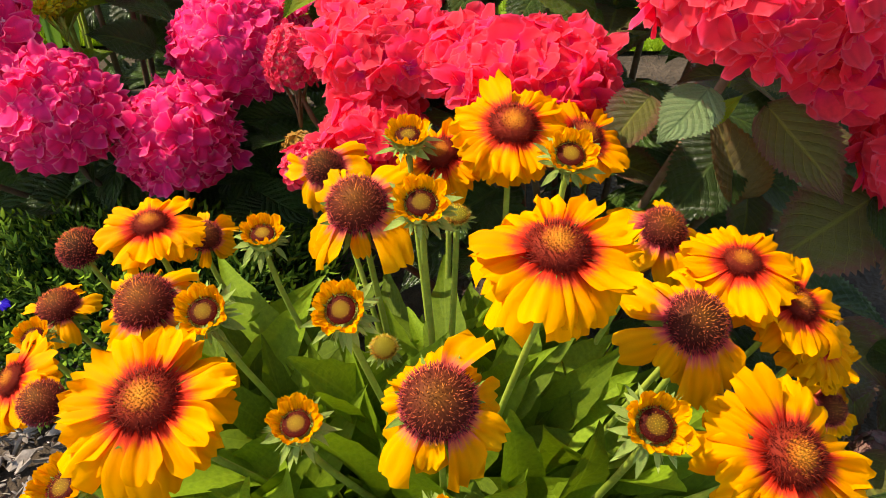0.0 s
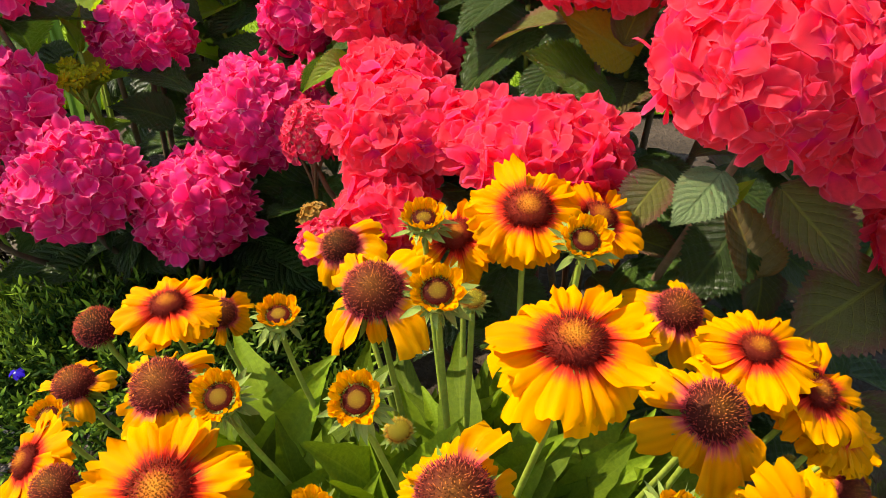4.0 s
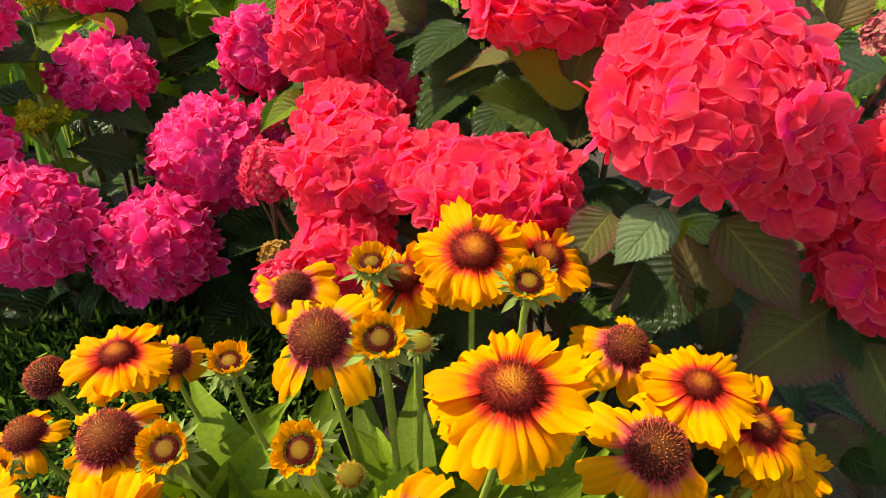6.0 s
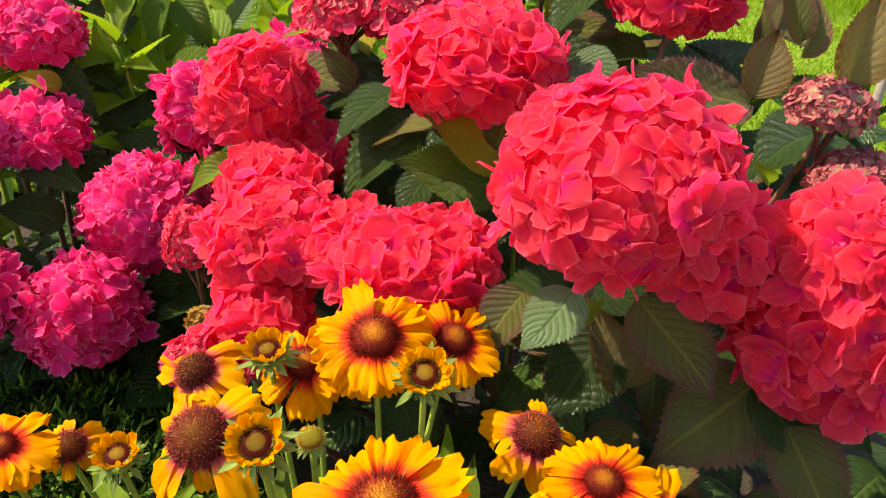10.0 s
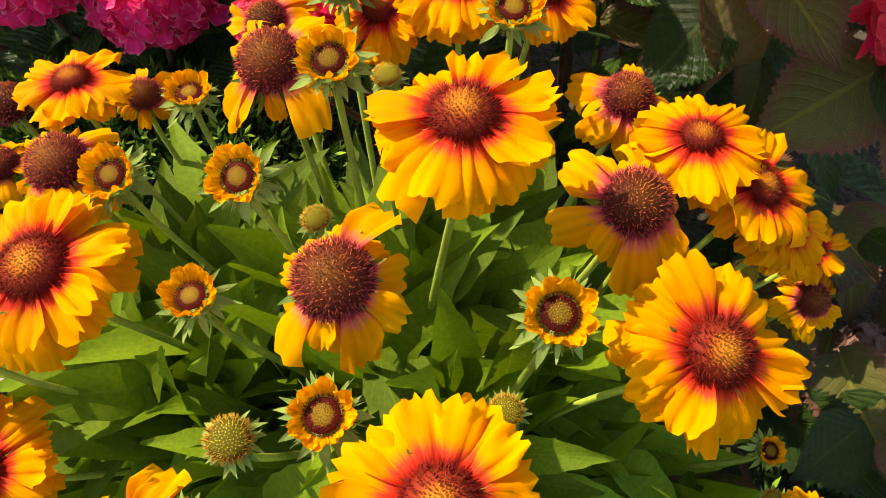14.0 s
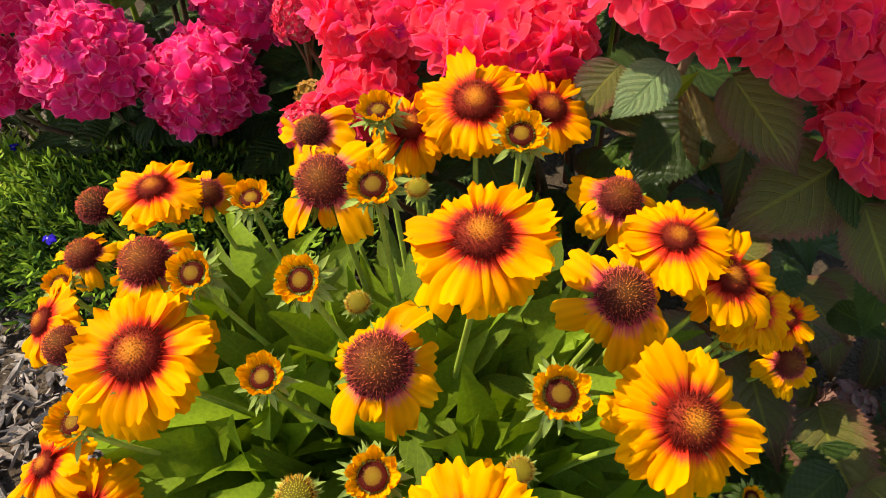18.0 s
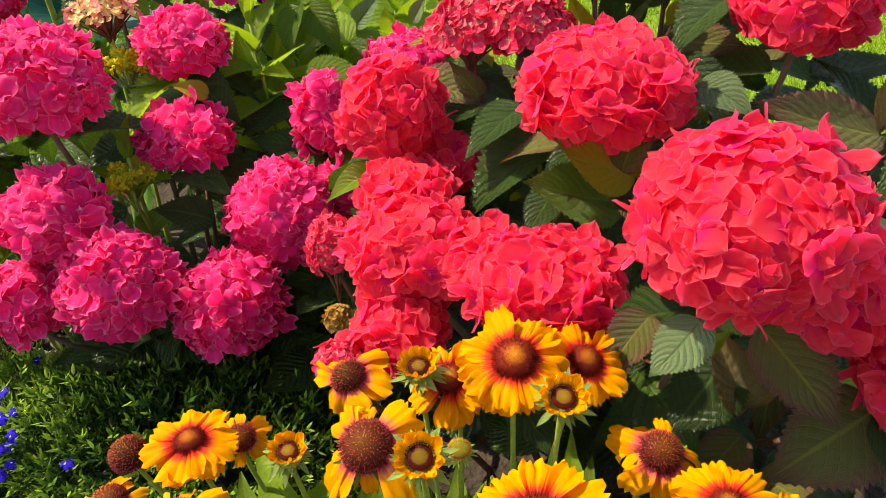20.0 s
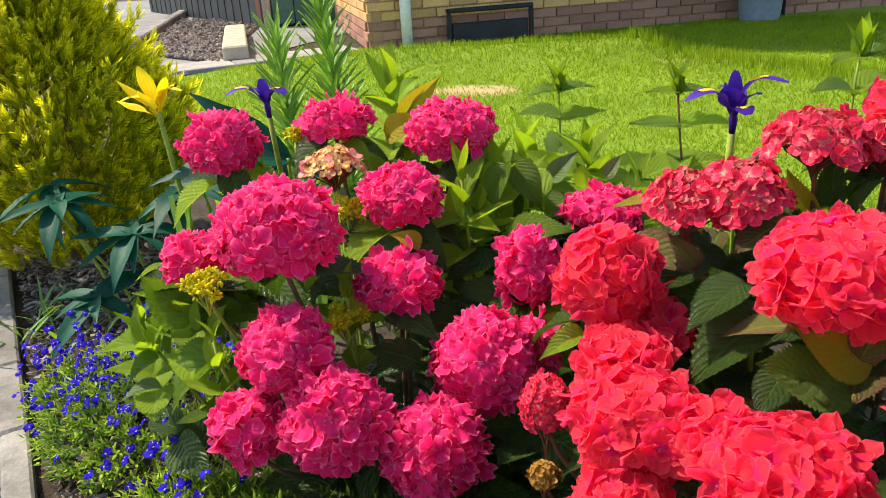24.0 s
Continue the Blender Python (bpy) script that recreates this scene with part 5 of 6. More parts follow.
for foot, top, tones, pairs, size in (
    ((-0.62, 0.95, 0), (-0.707, 0.889, 0.40), ["young"], 5, 0.095), ((-0.68, 0.95, 0), (-0.790, 0.885, 0.325), ["young"], 5, 0.095), ((-0.6, 0.9, 0), (-0.625, 0.82, 0.34), ["young"], 4, 0.085),
    ((-0.5, 1.2, 0), (-0.510, 1.34, 0.605), ["young"], 5, 0.12), ((-0.3, 1.15, 0), (-0.290, 1.20, 0.475), ["young"], 5, 0.12),
    ((-0.3, 1.15, 0), (-0.325, 1.10, 0.50), ["young"], 4, 0.10), 
    ((-0.2, 1.3, 0), (-0.155, 1.40, 0.465), ["young"], 5, 0.10), ((-0.25, 1.3, 0), (-0.27, 1.40, 0.47), ["young"], 5, 0.11),
    ((-0.7, 1.2, 0), (-0.735, 1.22, 0.47), ["young", "gold"], 3, 0.08),
    ((-0.45, 0.95, 0), (-0.458, 0.915, 0.375), ["young"], 3, 0.075), ((-0.1, 1.3, 0), (-0.06, 1.30, 0.43), ["young"], 4, 0.10),
    ((-0.15, 1.05, 0), (-0.36, 1.12, 0.40), ["green"], 4, 0.12), ((-0.4, 1.2, 0), (-0.44, 1.22, 0.46), ["green", "young"], 4, 0.11)):
    shoot(pink, foot, top, tones, pairs, size * (0.95 if top[0] < -0.6 else 1.25))
for s, e, tone in (
    ((-0.711, 0.918, 0.34), (-0.756, 0.863, 0.406), "young"), ((-0.703, 0.913, 0.325), (-0.586, 0.881, 0.381), "fresh"),
    ((-0.78, 0.921, 0.299), (-0.827, 0.862, 0.31), "young"),
    ((-0.441, 0.933, 0.369), (-0.458, 0.884, 0.34), "gold"), ((-0.392, 0.931, 0.345), (-0.329, 0.880, 0.355), "green"),
    ((-0.148, 0.950, 0.343), (-0.194, 0.905, 0.336), "young")):
    bush_leaf(pink, s, e, tone)
inner = Build()
for k in range(120):
    x, y = hr.uniform(-0.78, -0.05), hr.uniform(0.82, 1.36)
    zmax = 0.15 + 0.27 * min(1, (y - 0.75) / 0.35)
    s = Vector((x, y, hr.uniform(0.10, zmax)))
    a = hr.uniform(0, 6.28)
    e = s + Vector((math.cos(a), math.sin(a) - 0.3, hr.uniform(-0.5, 0.3))).normalized() * hr.uniform(0.08, 0.13)
    inner_leaf(inner, s, e, (hr.uniform(-0.5, 0.5), hr.uniform(-0.8, 0), 1))

for k in range(60):
    x, y = hr.uniform(-0.50, -0.12), hr.uniform(0.80, 0.94)
    s = Vector((x, y, hr.uniform(0.05, 0.22)))
    e = s + Vector((hr.uniform(-0.9, 0.9), -0.4, hr.uniform(-0.5, 0.3))).normalized() * hr.uniform(0.07, 0.11)
    inner_leaf(inner, s, e, (hr.uniform(-0.5, 0.3), hr.uniform(-0.8, -0.2), 1))
tagged(hang("inner_leaves", inner.mesh("inner_leaves", M_HLEAF), pink), "dark green leaves inside the bush", kind="stuff")
slender(pink, (-0.20, 1.42, 0), (-0.233, 1.62, 0.565), 0.105, ["young", "fresh", "fresh"], 0.15)
slender(pink, (0.06, 1.24, 0), (0.000, 1.38, 0.605), 0.090, ["young", "young", "fresh"], 0.1, M_STEM_RED)
for k in range(70):
    x, y = hr.uniform(-0.36, 0.24), hr.uniform(1.16, 1.52)
    s = Vector((x, y, hr.uniform(0.24, 0.44 - 0.30 * max(0, x + 0.05))))
    a = hr.uniform(0, 6.28)
    e = s + Vector((math.cos(a), math.sin(a) * 0.6 - 0.35, hr.uniform(-0.3, 0.7))).normalized() * hr.uniform(0.07, 0.115)
    bush_leaf(pink, s, e, hr.choice(["young", "young", "fresh"]), (hr.uniform(-0.5, 0.5), hr.uniform(-0.9, 0), 1), hr.uniform(0.8, 1.05))

for s, e, tone, wide, up in (
    ((-0.694, 0.880, 0.342), (-0.740, 0.840, 0.422), "fresh", 1.0, (-0.3, -0.6, 0.8)),
    ((-0.695, 0.900, 0.322), (-0.610, 0.900, 0.375), "fresh", 1.1, (0.1, -0.8, 0.6)),
    ((-0.678, 0.860, 0.336), (-0.669, 0.860, 0.391), "young", 0.7, (-0.3, -1.0, 0.2)),
    ((-0.654, 0.860, 0.338), (-0.623, 0.860, 0.380), "young", 0.7, (-0.3, -1.0, 0.2)),
    ((-0.647, 0.860, 0.301), (-0.729, 0.800, 0.258), "fresh", 1.0, (-0.2, -0.6, 0.8)),
    ((-0.756, 0.860, 0.282), (-0.796, 0.820, 0.272), "fresh", 0.95, (-0.2, -0.5, 0.8)),
    ((-0.775, 0.870, 0.294), (-0.821, 0.830, 0.327), "young", 0.9, (-0.2, -0.5, 0.8)),
    ((-0.760, 0.860, 0.306), (-0.739, 0.860, 0.349), "young", 0.8, (-0.3, -1.0, 0.2)),
    ((-0.774, 0.860, 0.310), (-0.787, 0.860, 0.365), "young", 0.8, (-0.3, -1.0, 0.2)),
    ((-0.734, 0.860, 0.293), (-0.729, 0.860, 0.336), "fresh", 0.8, (-0.3, -1.0, 0.2)),
    ((-0.664, 0.820, 0.262), (-0.641, 0.820, 0.305), "young", 0.7, (-0.3, -1.0, 0.2)),
    ((-0.747, 0.840, 0.241), (-0.776, 0.800, 0.267), "pale", 0.9, (-0.2, -0.4, 1.0)),
    ((-0.638, 0.800, 0.239), (-0.679, 0.770, 0.234), "fresh", 0.6, (-0.2, -0.5, 0.8)),
    ((-0.771, 0.940, 0.399), (-0.797, 0.900, 0.401), "young", 0.6, (-0.2, -0.4, 1.0)),
    ((-0.314, 1.150, 0.437), (-0.299, 1.150, 0.519), "young", 0.7, (-0.5, -1.0, 0.2)),
    ((-0.262, 1.150, 0.511), (-0.286, 1.100, 0.459), "fresh", 1.0, (-0.5, -0.8, 0.5)),
    ((-0.257, 1.170, 0.506), (-0.210, 1.120, 0.459), "fresh", 1.0, (0.3, -0.8, 0.5)),
    ((-0.328, 1.080, 0.439), (-0.341, 1.060, 0.492), "young", 0.9, (-0.3, -0.8, 0.5)),
    ((-0.320, 1.080, 0.439), (-0.370, 1.030, 0.460), "young", 0.9, (-0.3, -0.6, 0.8)),
    ((-0.312, 1.080, 0.436), (-0.264, 1.040, 0.448), "young", 0.7, (0.0, -0.6, 0.8)),
    ((-0.368, 1.000, 0.430), (-0.396, 0.970, 0.458), "gold", 0.9, (-0.2, -0.7, 0.7)),
    ((-0.212, 1.300, 0.442), (-0.174, 1.280, 0.494), "pale", 0.9, (-0.3, -0.9, 0.4)),
    ((-0.149, 1.300, 0.428), (-0.160, 1.280, 0.471), "young", 1.1, (-0.3, -0.9, 0.4)),
    ((-0.114, 1.300, 0.447), (-0.094, 1.280, 0.490), "pale", 0.8, (-0.3, -0.9, 0.4)),
    ((-0.094, 1.350, 0.457), (-0.051, 1.330, 0.483), "fresh", 0.8, (0.0, -0.6, 0.8)),
    ((-0.204, 1.320, 0.453), (-0.246, 1.300, 0.497), "young", 0.9, (-0.3, -0.7, 0.7)),
    ((-0.249, 1.250, 0.442), (-0.273, 1.250, 0.502), "fresh", 0.8, (-0.3, -0.9, 0.4)),
    ((-0.181, 1.250, 0.423), (-0.214, 1.200, 0.409), "fresh", 1.0, (-0.1, -0.7, 0.7)),
    ((-0.130, 1.200, 0.421), (-0.171, 1.150, 0.408), "fresh", 1.0, (0.0, -0.7, 0.7)),
    ((-0.484, 1.300, 0.552), (-0.446, 1.300, 0.612), "pale", 0.6, (-0.5, -1.0, 0.3)),
    ((-0.480, 1.300, 0.548), (-0.412, 1.280, 0.614), "gold", 0.7, (0.2, -1.0, 0.3)),
    ((-0.493, 1.300, 0.562), (-0.538, 1.260, 0.605), "young", 1.0, (-0.2, -0.5, 1.0)),
    ((-0.495, 1.250, 0.527), (-0.430, 1.220, 0.573), "gold", 0.9, (0.0, -0.9, 0.5)),
    ((-0.510, 1.320, 0.556), (-0.495, 1.320, 0.608), "young", 0.8, (-0.3, -1.0, 0.3)),
    ((-0.240, 1.050, 0.432), (-0.163, 1.000, 0.473), "fresh", 0.9, (0.1, -0.6, 0.8))):
    bush_leaf(pink, s, e, tone, up, wide)

coral = thing("hydrangea", "coral-red hydrangea bush with bronze leaves in full bloom", "shrub", (0.18, 0.85, 0.0), "hydrangeas")
CORAL_HEADS = [
    (-0.086, 0.830, 0.467, 0.061, 0.063), (-0.029, 0.830, 0.400, 0.045, 0.032), (-0.064, 0.743, 0.408, 0.051, 0.036),
    (-0.048, 0.650, 0.398, 0.066, 0.045), (0.072, 0.570, 0.408, 0.069, 0.042), (-0.057, 0.590, 0.338, 0.046, 0.042),
    (0.133, 0.710, 0.533, 0.081, 0.055), (0.316, 1.056, 0.612, 0.097, 0.066), (0.350, 0.850, 0.572, 0.070, 0.056),
    (0.209, 0.495, 0.510, 0.082, 0.068), (0.366, 0.475, 0.415, 0.070, 0.096), (0.02, 0.62, 0.40, 0.05, 0.035), (0.290, 0.500, 0.450, 0.050, 0.048),
]
for i, (x, y, z, ra, rb) in enumerate(CORAL_HEADS):
    flower_head(coral, (x, y, z), ra - 0.011, rb - 0.011, CORAL_FLORETS, CORAL_MESH, M_CORAL, 0.0240, 0.0172, i in (9, 10, 4))
    foot = (0.18 + (x - 0.18) * 0.4, 0.85 + (y - 0.85) * 0.35, 0)
    bush_stem(coral, foot, (x, y, z - rb * 0.5), M_STEM_WOOD)
    if y > 0.6:
        collar(coral, (x, y, z), ra, rb, ["dark", "green"] if x > 0.1 else ["green"], 4, 0.9)
lacecap = thing("hydrangea", "dark red lacecap hydrangea with slender reddish stems", "shrub", (0.12, 0.98, 0.0), "hydrangeas")
for c, ra, rb, m, size, step, label in (
    ((0.143, 0.944, 0.612), 0.054, 0.030, M_LACE, 0.0125, 0.0125, "dark red lacy flower head"), ((0.236, 1.000, 0.588), 0.048, 0.030, M_LACE, 0.0115, 0.0115, "dark red lacy flower head"),
    ((0.000, 0.893, 0.548), 0.045, 0.034, M_LACE, 0.0135, 0.0125, "coral lacy flower head"), ((0.060, 0.890, 0.560), 0.047, 0.034, M_LACE, 0.0135, 0.0125, "coral lacy flower head"),
    ((-0.147, 0.723, 0.347), 0.027, 0.038, M_LACE, 0.0085, 0.0078, "orange-red small flower head"), ((-0.110, 0.560, 0.325), 0.022, 0.020, M_LACE, 0.0080, 0.0078, "orange-red small flower head"),
    ((0.437, 0.668, 0.500), 0.034, 0.024, M_FADED, 0.0078, 0.0074, "faded dull red flower head"), ((0.465, 0.640, 0.441), 0.040, 0.026, M_FADED, 0.0078, 0.0074, "faded dull red flower head"),
    ((-0.150, 0.722, 0.254), 0.016, 0.017, M_OLDBUD, 0.0065, 0.0075, "small ochre brown flower bud"), ((0.40, 0.44, 0.10), 0.022, 0.016, M_BERRY, 0.0065, 0.008, "faded pale pink low flowers")):
    owner = lacecap if "lacy" in label else coral
    if m is M_LACE and c[2] > 0.43:
        lace_head(owner, (c[0], c[1], c[2] - 0.008), ra * 1.05, rb, CORAL_FLORETS, M_LACE_EYE, m, 0.0140, label, 95, 230)
    else:
        flower_head(owner, c, ra, rb, CORAL_FLORETS, CORAL_MESH, m, size, step, False, label, -0.25)
    bush_stem(owner, (0.18 + (c[0] - 0.18) * 0.5, 0.85 + (c[1] - 0.85) * 0.5, 0), (c[0], c[1], c[2] - rb * 0.6), M_STEM_RED, 0.0035)
    for k in range(4):
        a = k * 1.57 + 0.4
        hang("stem", one(tube(bend((c[0], c[1], c[2] - rb - 0.03), (c[0], c[1], c[2] - rb), (c[0] + 0.5 * ra * math.cos(a), c[1] + 0.5 * ra * math.sin(a), c[2] - rb * 0.6), (c[0] + 0.6 * ra * math.cos(a), c[1] + 0.6 * ra * math.sin(a), c[2]), 4), 0.0018, 5), "stem", M_STEM_RED), owner)
for s, e, tone, wide, up in (
    ((0.056, 0.800, 0.480), (-0.004, 0.740, 0.465), "green", 0.95, (-0.2, -0.3, 1.0)),
    ((0.082, 0.780, 0.447), (-0.009, 0.720, 0.426), "green", 1.0, (-0.2, -0.5, 1.0)),
    ((0.148, 0.720, 0.409), (0.061, 0.660, 0.463), "fresh", 0.95, (-0.2, -0.6, 0.8)),
    ((0.090, 0.700, 0.434), (0.061, 0.650, 0.414), "green", 1.0, (-0.3, -0.8, 0.6)),
    ((0.165, 0.700, 0.446), (0.098, 0.660, 0.498), "gold", 0.8, (-0.3, -0.8, 0.5)),
    ((0.151, 0.680, 0.465), (0.166, 0.660, 0.548), "dark", 0.7, (-0.6, -0.8, 0.2)),
    ((0.341, 0.620, 0.521), (0.236, 0.600, 0.560), "dark", 0.75, (0.0, -0.7, 0.8)),
    ((0.344, 0.620, 0.529), (0.370, 0.640, 0.578), "bronze", 0.95, (-0.2, -1.0, 0.3)),
    ((0.468, 0.700, 0.516), (0.482, 0.700, 0.596), "bronze", 0.9, (-0.2, -1.0, 0.3)),
    ((0.394, 0.660, 0.563), (0.371, 0.660, 0.622), "dark", 0.6, (-0.3, -1.0, 0.2)),
    ((0.237, 0.500, 0.413), (0.280, 0.440, 0.372), "dark", 1.05, (-0.1, -0.7, 0.7)),
    ((0.334, 0.500, 0.335), (0.247, 0.440, 0.316), "dark", 1.15, (0.0, -0.7, 0.7)),
    ((0.220, 0.520, 0.374), (0.169, 0.470, 0.332), "green", 1.15, (0.0, -0.8, 0.6)),
    ((0.182, 0.480, 0.436), (0.142, 0.440, 0.418), "pale", 1.05, (-0.4, -0.7, 0.6)),
    ((0.185, 0.470, 0.419), (0.195, 0.460, 0.440), "young", 0.8, (-0.3, -0.7, 0.6)),
    ((0.235, 0.500, 0.338), (0.211, 0.500, 0.407), "bronze", 0.8, (0.0, -1.0, 0.2)),
    ((0.155, 0.520, 0.411), (0.120, 0.480, 0.387), "dark", 1.0, (-0.2, -0.8, 0.6)),
    ((0.320, 0.470, 0.354), (0.356, 0.430, 0.317), "green", 1.0, (-0.1, -0.7, 0.7)),
    ((0.360, 0.470, 0.349), (0.398, 0.430, 0.327), "green", 1.05, (-0.1, -0.7, 0.7)),
    ((0.218, 0.720, 0.529), (0.247, 0.660, 0.534), "pale", 0.9, (-0.3, -0.6, 0.8)),
    ((0.286, 0.900, 0.569), (0.215, 0.840, 0.544), "green", 0.9, (-0.2, -0.4, 1.0)),
    ((0.460, 0.720, 0.461), (0.380, 0.660, 0.461), "green", 0.9, (-0.2, -0.5, 0.8)),
    ((0.502, 0.720, 0.441), (0.421, 0.660, 0.444), "green", 0.9, (-0.2, -0.5, 0.8)),
    ((0.399, 0.660, 0.550), (0.425, 0.680, 0.601), "dark", 0.6, (0.3, -1.0, 0.3)),
    ((0.122, 0.740, 0.386), (0.151, 0.680, 0.365), "green", 1.0, (0.1, -0.7, 0.6)),
    ((0.112, 0.760, 0.390), (0.071, 0.700, 0.370), "dark", 1.0, (-0.1, -0.7, 0.6)),
    ((0.142, 0.950, 0.514), (0.118, 0.930, 0.557), "gold", 1.0, (-0.4, -0.9, 0.3)),
    ((0.170, 0.960, 0.515), (0.160, 0.950, 0.584), "green", 0.8, (-0.5, -0.9, 0.2)),
    ((0.066, 0.880, 0.472), (0.062, 0.880, 0.526), "green", 0.7, (-0.4, -0.9, 0.2)),
    ((0.011, 0.850, 0.477), (-0.014, 0.840, 0.515), "dark", 0.9, (-0.2, -0.8, 0.5)),
    ((0.080, 0.850, 0.495), (0.100, 0.840, 0.524), "gold", 0.8, (0.0, -0.9, 0.4)),
    ((0.228, 1.000, 0.549), (0.178, 0.960, 0.553), "green", 0.9, (0.0, -0.6, 0.8)),
    ((0.192, 0.980, 0.521), (0.213, 0.970, 0.560), "green", 0.8, (0.2, -0.9, 0.4)),
    ((0.019, 0.900, 0.478), (0.049, 0.860, 0.467), "green", 0.9, (0.0, -0.7, 0.6)),
    ((0.117, 0.900, 0.511), (0.086, 0.900, 0.524), "bronze", 0.9, (0.0, -0.9, 0.4)),
    ((0.245, 0.475, 0.388), (0.254, 0.460, 0.375), "pale", 0.6, (-0.3, -0.7, 0.6)),
    ((0.354, 0.580, 0.471), (0.339, 0.570, 0.491), "young", 0.7, (-0.3, -0.7, 0.6)),
    ((-0.113, 0.800, 0.404), (-0.159, 0.770, 0.399), "young", 0.8, (-0.3, -0.7, 0.6)),
    ((-0.342, 0.870, 0.305), (-0.397, 0.840, 0.339), "green", 1.0, (-0.3, -0.7, 0.6)),
    ((-0.414, 0.870, 0.262), (-0.369, 0.840, 0.242), "green", 0.9, (-0.3, -0.7, 0.6)),
    ((0.341, 0.450, 0.334), (0.367, 0.400, 0.273), "dark", 1.0, (-0.4, -0.7, 0.7)),
    ((0.380, 0.440, 0.291), (0.352, 0.400, 0.246), "green", 0.9, (-0.4, -0.7, 0.7)),
    ((0.347, 0.440, 0.233), (0.370, 0.400, 0.241), "green", 0.9, (-0.4, -0.7, 0.7)),
    ((0.448, 0.766, 0.534), (0.457, 0.839, 0.600), "dark", 0.9, (0, -0.55, 1)), ((0.518, 0.773, 0.570), (0.534, 0.830, 0.625), "bronze", 0.9, (0, -0.55, 1)),
    ((0.12, 0.90, 0.50), (0.17, 0.86, 0.545), "gold", 1.0, (0, -0.55, 1)), ((0.18, 0.93, 0.51), (0.20, 0.89, 0.575), "green", 0.8, (0, -0.55, 1)),
    ((0.22, 0.95, 0.50), (0.30, 0.88, 0.52), "green", 1.0, (0, -0.55, 1)), ((0.25, 0.80, 0.42), (0.30, 0.74, 0.40), "green", 1.1, (0, -0.55, 1))):
    bush_leaf(coral, s, e, tone, up, wide)
for foot, top, tones, pairs, size in (
    ((0.4, 0.9, 0), (0.42, 0.78, 0.52), ["dark", "green"], 3, 0.11),
    ((0.1, 0.9, 0), (0.08, 0.86, 0.45), ["green"], 4, 0.11), ((0.2, 0.9, 0), (0.20, 0.86, 0.48), ["green", "dark"], 4, 0.12),
    ((0.3, 0.8, 0), (0.29, 0.70, 0.44), ["dark", "green"], 4, 0.12), ((0.5, 0.8, 0), (0.55, 0.82, 0.45), ["green"], 4, 0.11)):
    shoot(coral, foot, top, tones, pairs, size)
inner = Build()
for k in range(110):
    x, y = hr.uniform(-0.05, 0.62), hr.uniform(0.56, 1.15)
    s = Vector((x, y, hr.uniform(0.08, 0.30 + 0.16 * min(1, max(0, (y - 0.6) / 0.3)))))
    a = hr.uniform(0, 6.28)
    e = s + Vector((math.cos(a), math.sin(a) - 0.4, hr.uniform(-0.6, 0.2))).normalized() * hr.uniform(0.08, 0.13)
    inner_leaf(inner, s, e, (hr.uniform(-0.5, 0.5), hr.uniform(-0.8, 0), 1))
tagged(hang("inner_leaves", inner.mesh("inner_leaves", M_HLEAF), coral), "dark green leaves inside the bush", kind="stuff")
for k in range(24):
    x, y = hr.uniform(0.24, 0.60), hr.uniform(0.50, 0.62)
    s = Vector((x, y, hr.uniform(0.05, 0.22)))
    e = s + Vector((hr.uniform(-0.8, 0.9), -0.7, hr.uniform(-0.5, 0.4))).normalized() * hr.uniform(0.06, 0.095)
    bush_leaf(coral, s, e, hr.choice(["green", "dark"]), (hr.uniform(-0.4, 0.4), -0.5, 1))
for k in range(46):
    x, y = hr.uniform(0.25, 0.56), hr.uniform(0.30, 0.50)
    s = Vector((x, y, hr.uniform(0.05, 0.15)))
    e = s + Vector((hr.uniform(-0.9, 0.7), -0.6, hr.uniform(-0.4, 0.25))).normalized() * hr.uniform(0.07, 0.11)
    e.z = max(e.z, 0.02)
    bush_leaf(coral, s, e, hr.choice(["green", "green", "dark"]), (hr.uniform(-0.4, 0.2), -0.5, 1))
for k in range(40):
    x, y = hr.uniform(0.04, 0.34), hr.uniform(0.60, 0.74)
    s = Vector((x, y, hr.uniform(0.16, 0.40)))
    a = hr.uniform(0, 6.28)
    e = s + Vector((math.cos(a), math.sin(a) * 0.5 - 0.4, hr.uniform(-0.6, 0.3))).normalized() * hr.uniform(0.06, 0.10)
    bush_leaf(coral, s, e, hr.choice(["green", "dark"]), (hr.uniform(-0.5, 0.5), hr.uniform(-0.8, 0), 1))
slender(coral, (0.24, 1.18, 0), (0.283, 1.40, 0.655), 0.100, ["young", "young", "fresh"], 0.6)
for a, b in (((0.60, 0.90, 0.0), (0.665, 0.943, 0.60)), ((0.57, 0.86, 0.0), (0.592, 0.883, 0.58))):
    hang("stem", one(tube([Vector(a).lerp(Vector(b), i / 4) for i in range(5)], 0.006, 7), "stem", M_STAKE), coral, None, "bleached old cane")

# ---- low plants ----
lr = random.Random(44)
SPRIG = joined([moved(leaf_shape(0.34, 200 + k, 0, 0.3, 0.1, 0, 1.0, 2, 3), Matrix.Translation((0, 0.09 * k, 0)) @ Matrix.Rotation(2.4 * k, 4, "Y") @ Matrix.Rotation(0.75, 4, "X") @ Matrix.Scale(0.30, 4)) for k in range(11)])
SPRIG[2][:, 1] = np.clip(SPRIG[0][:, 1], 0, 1)


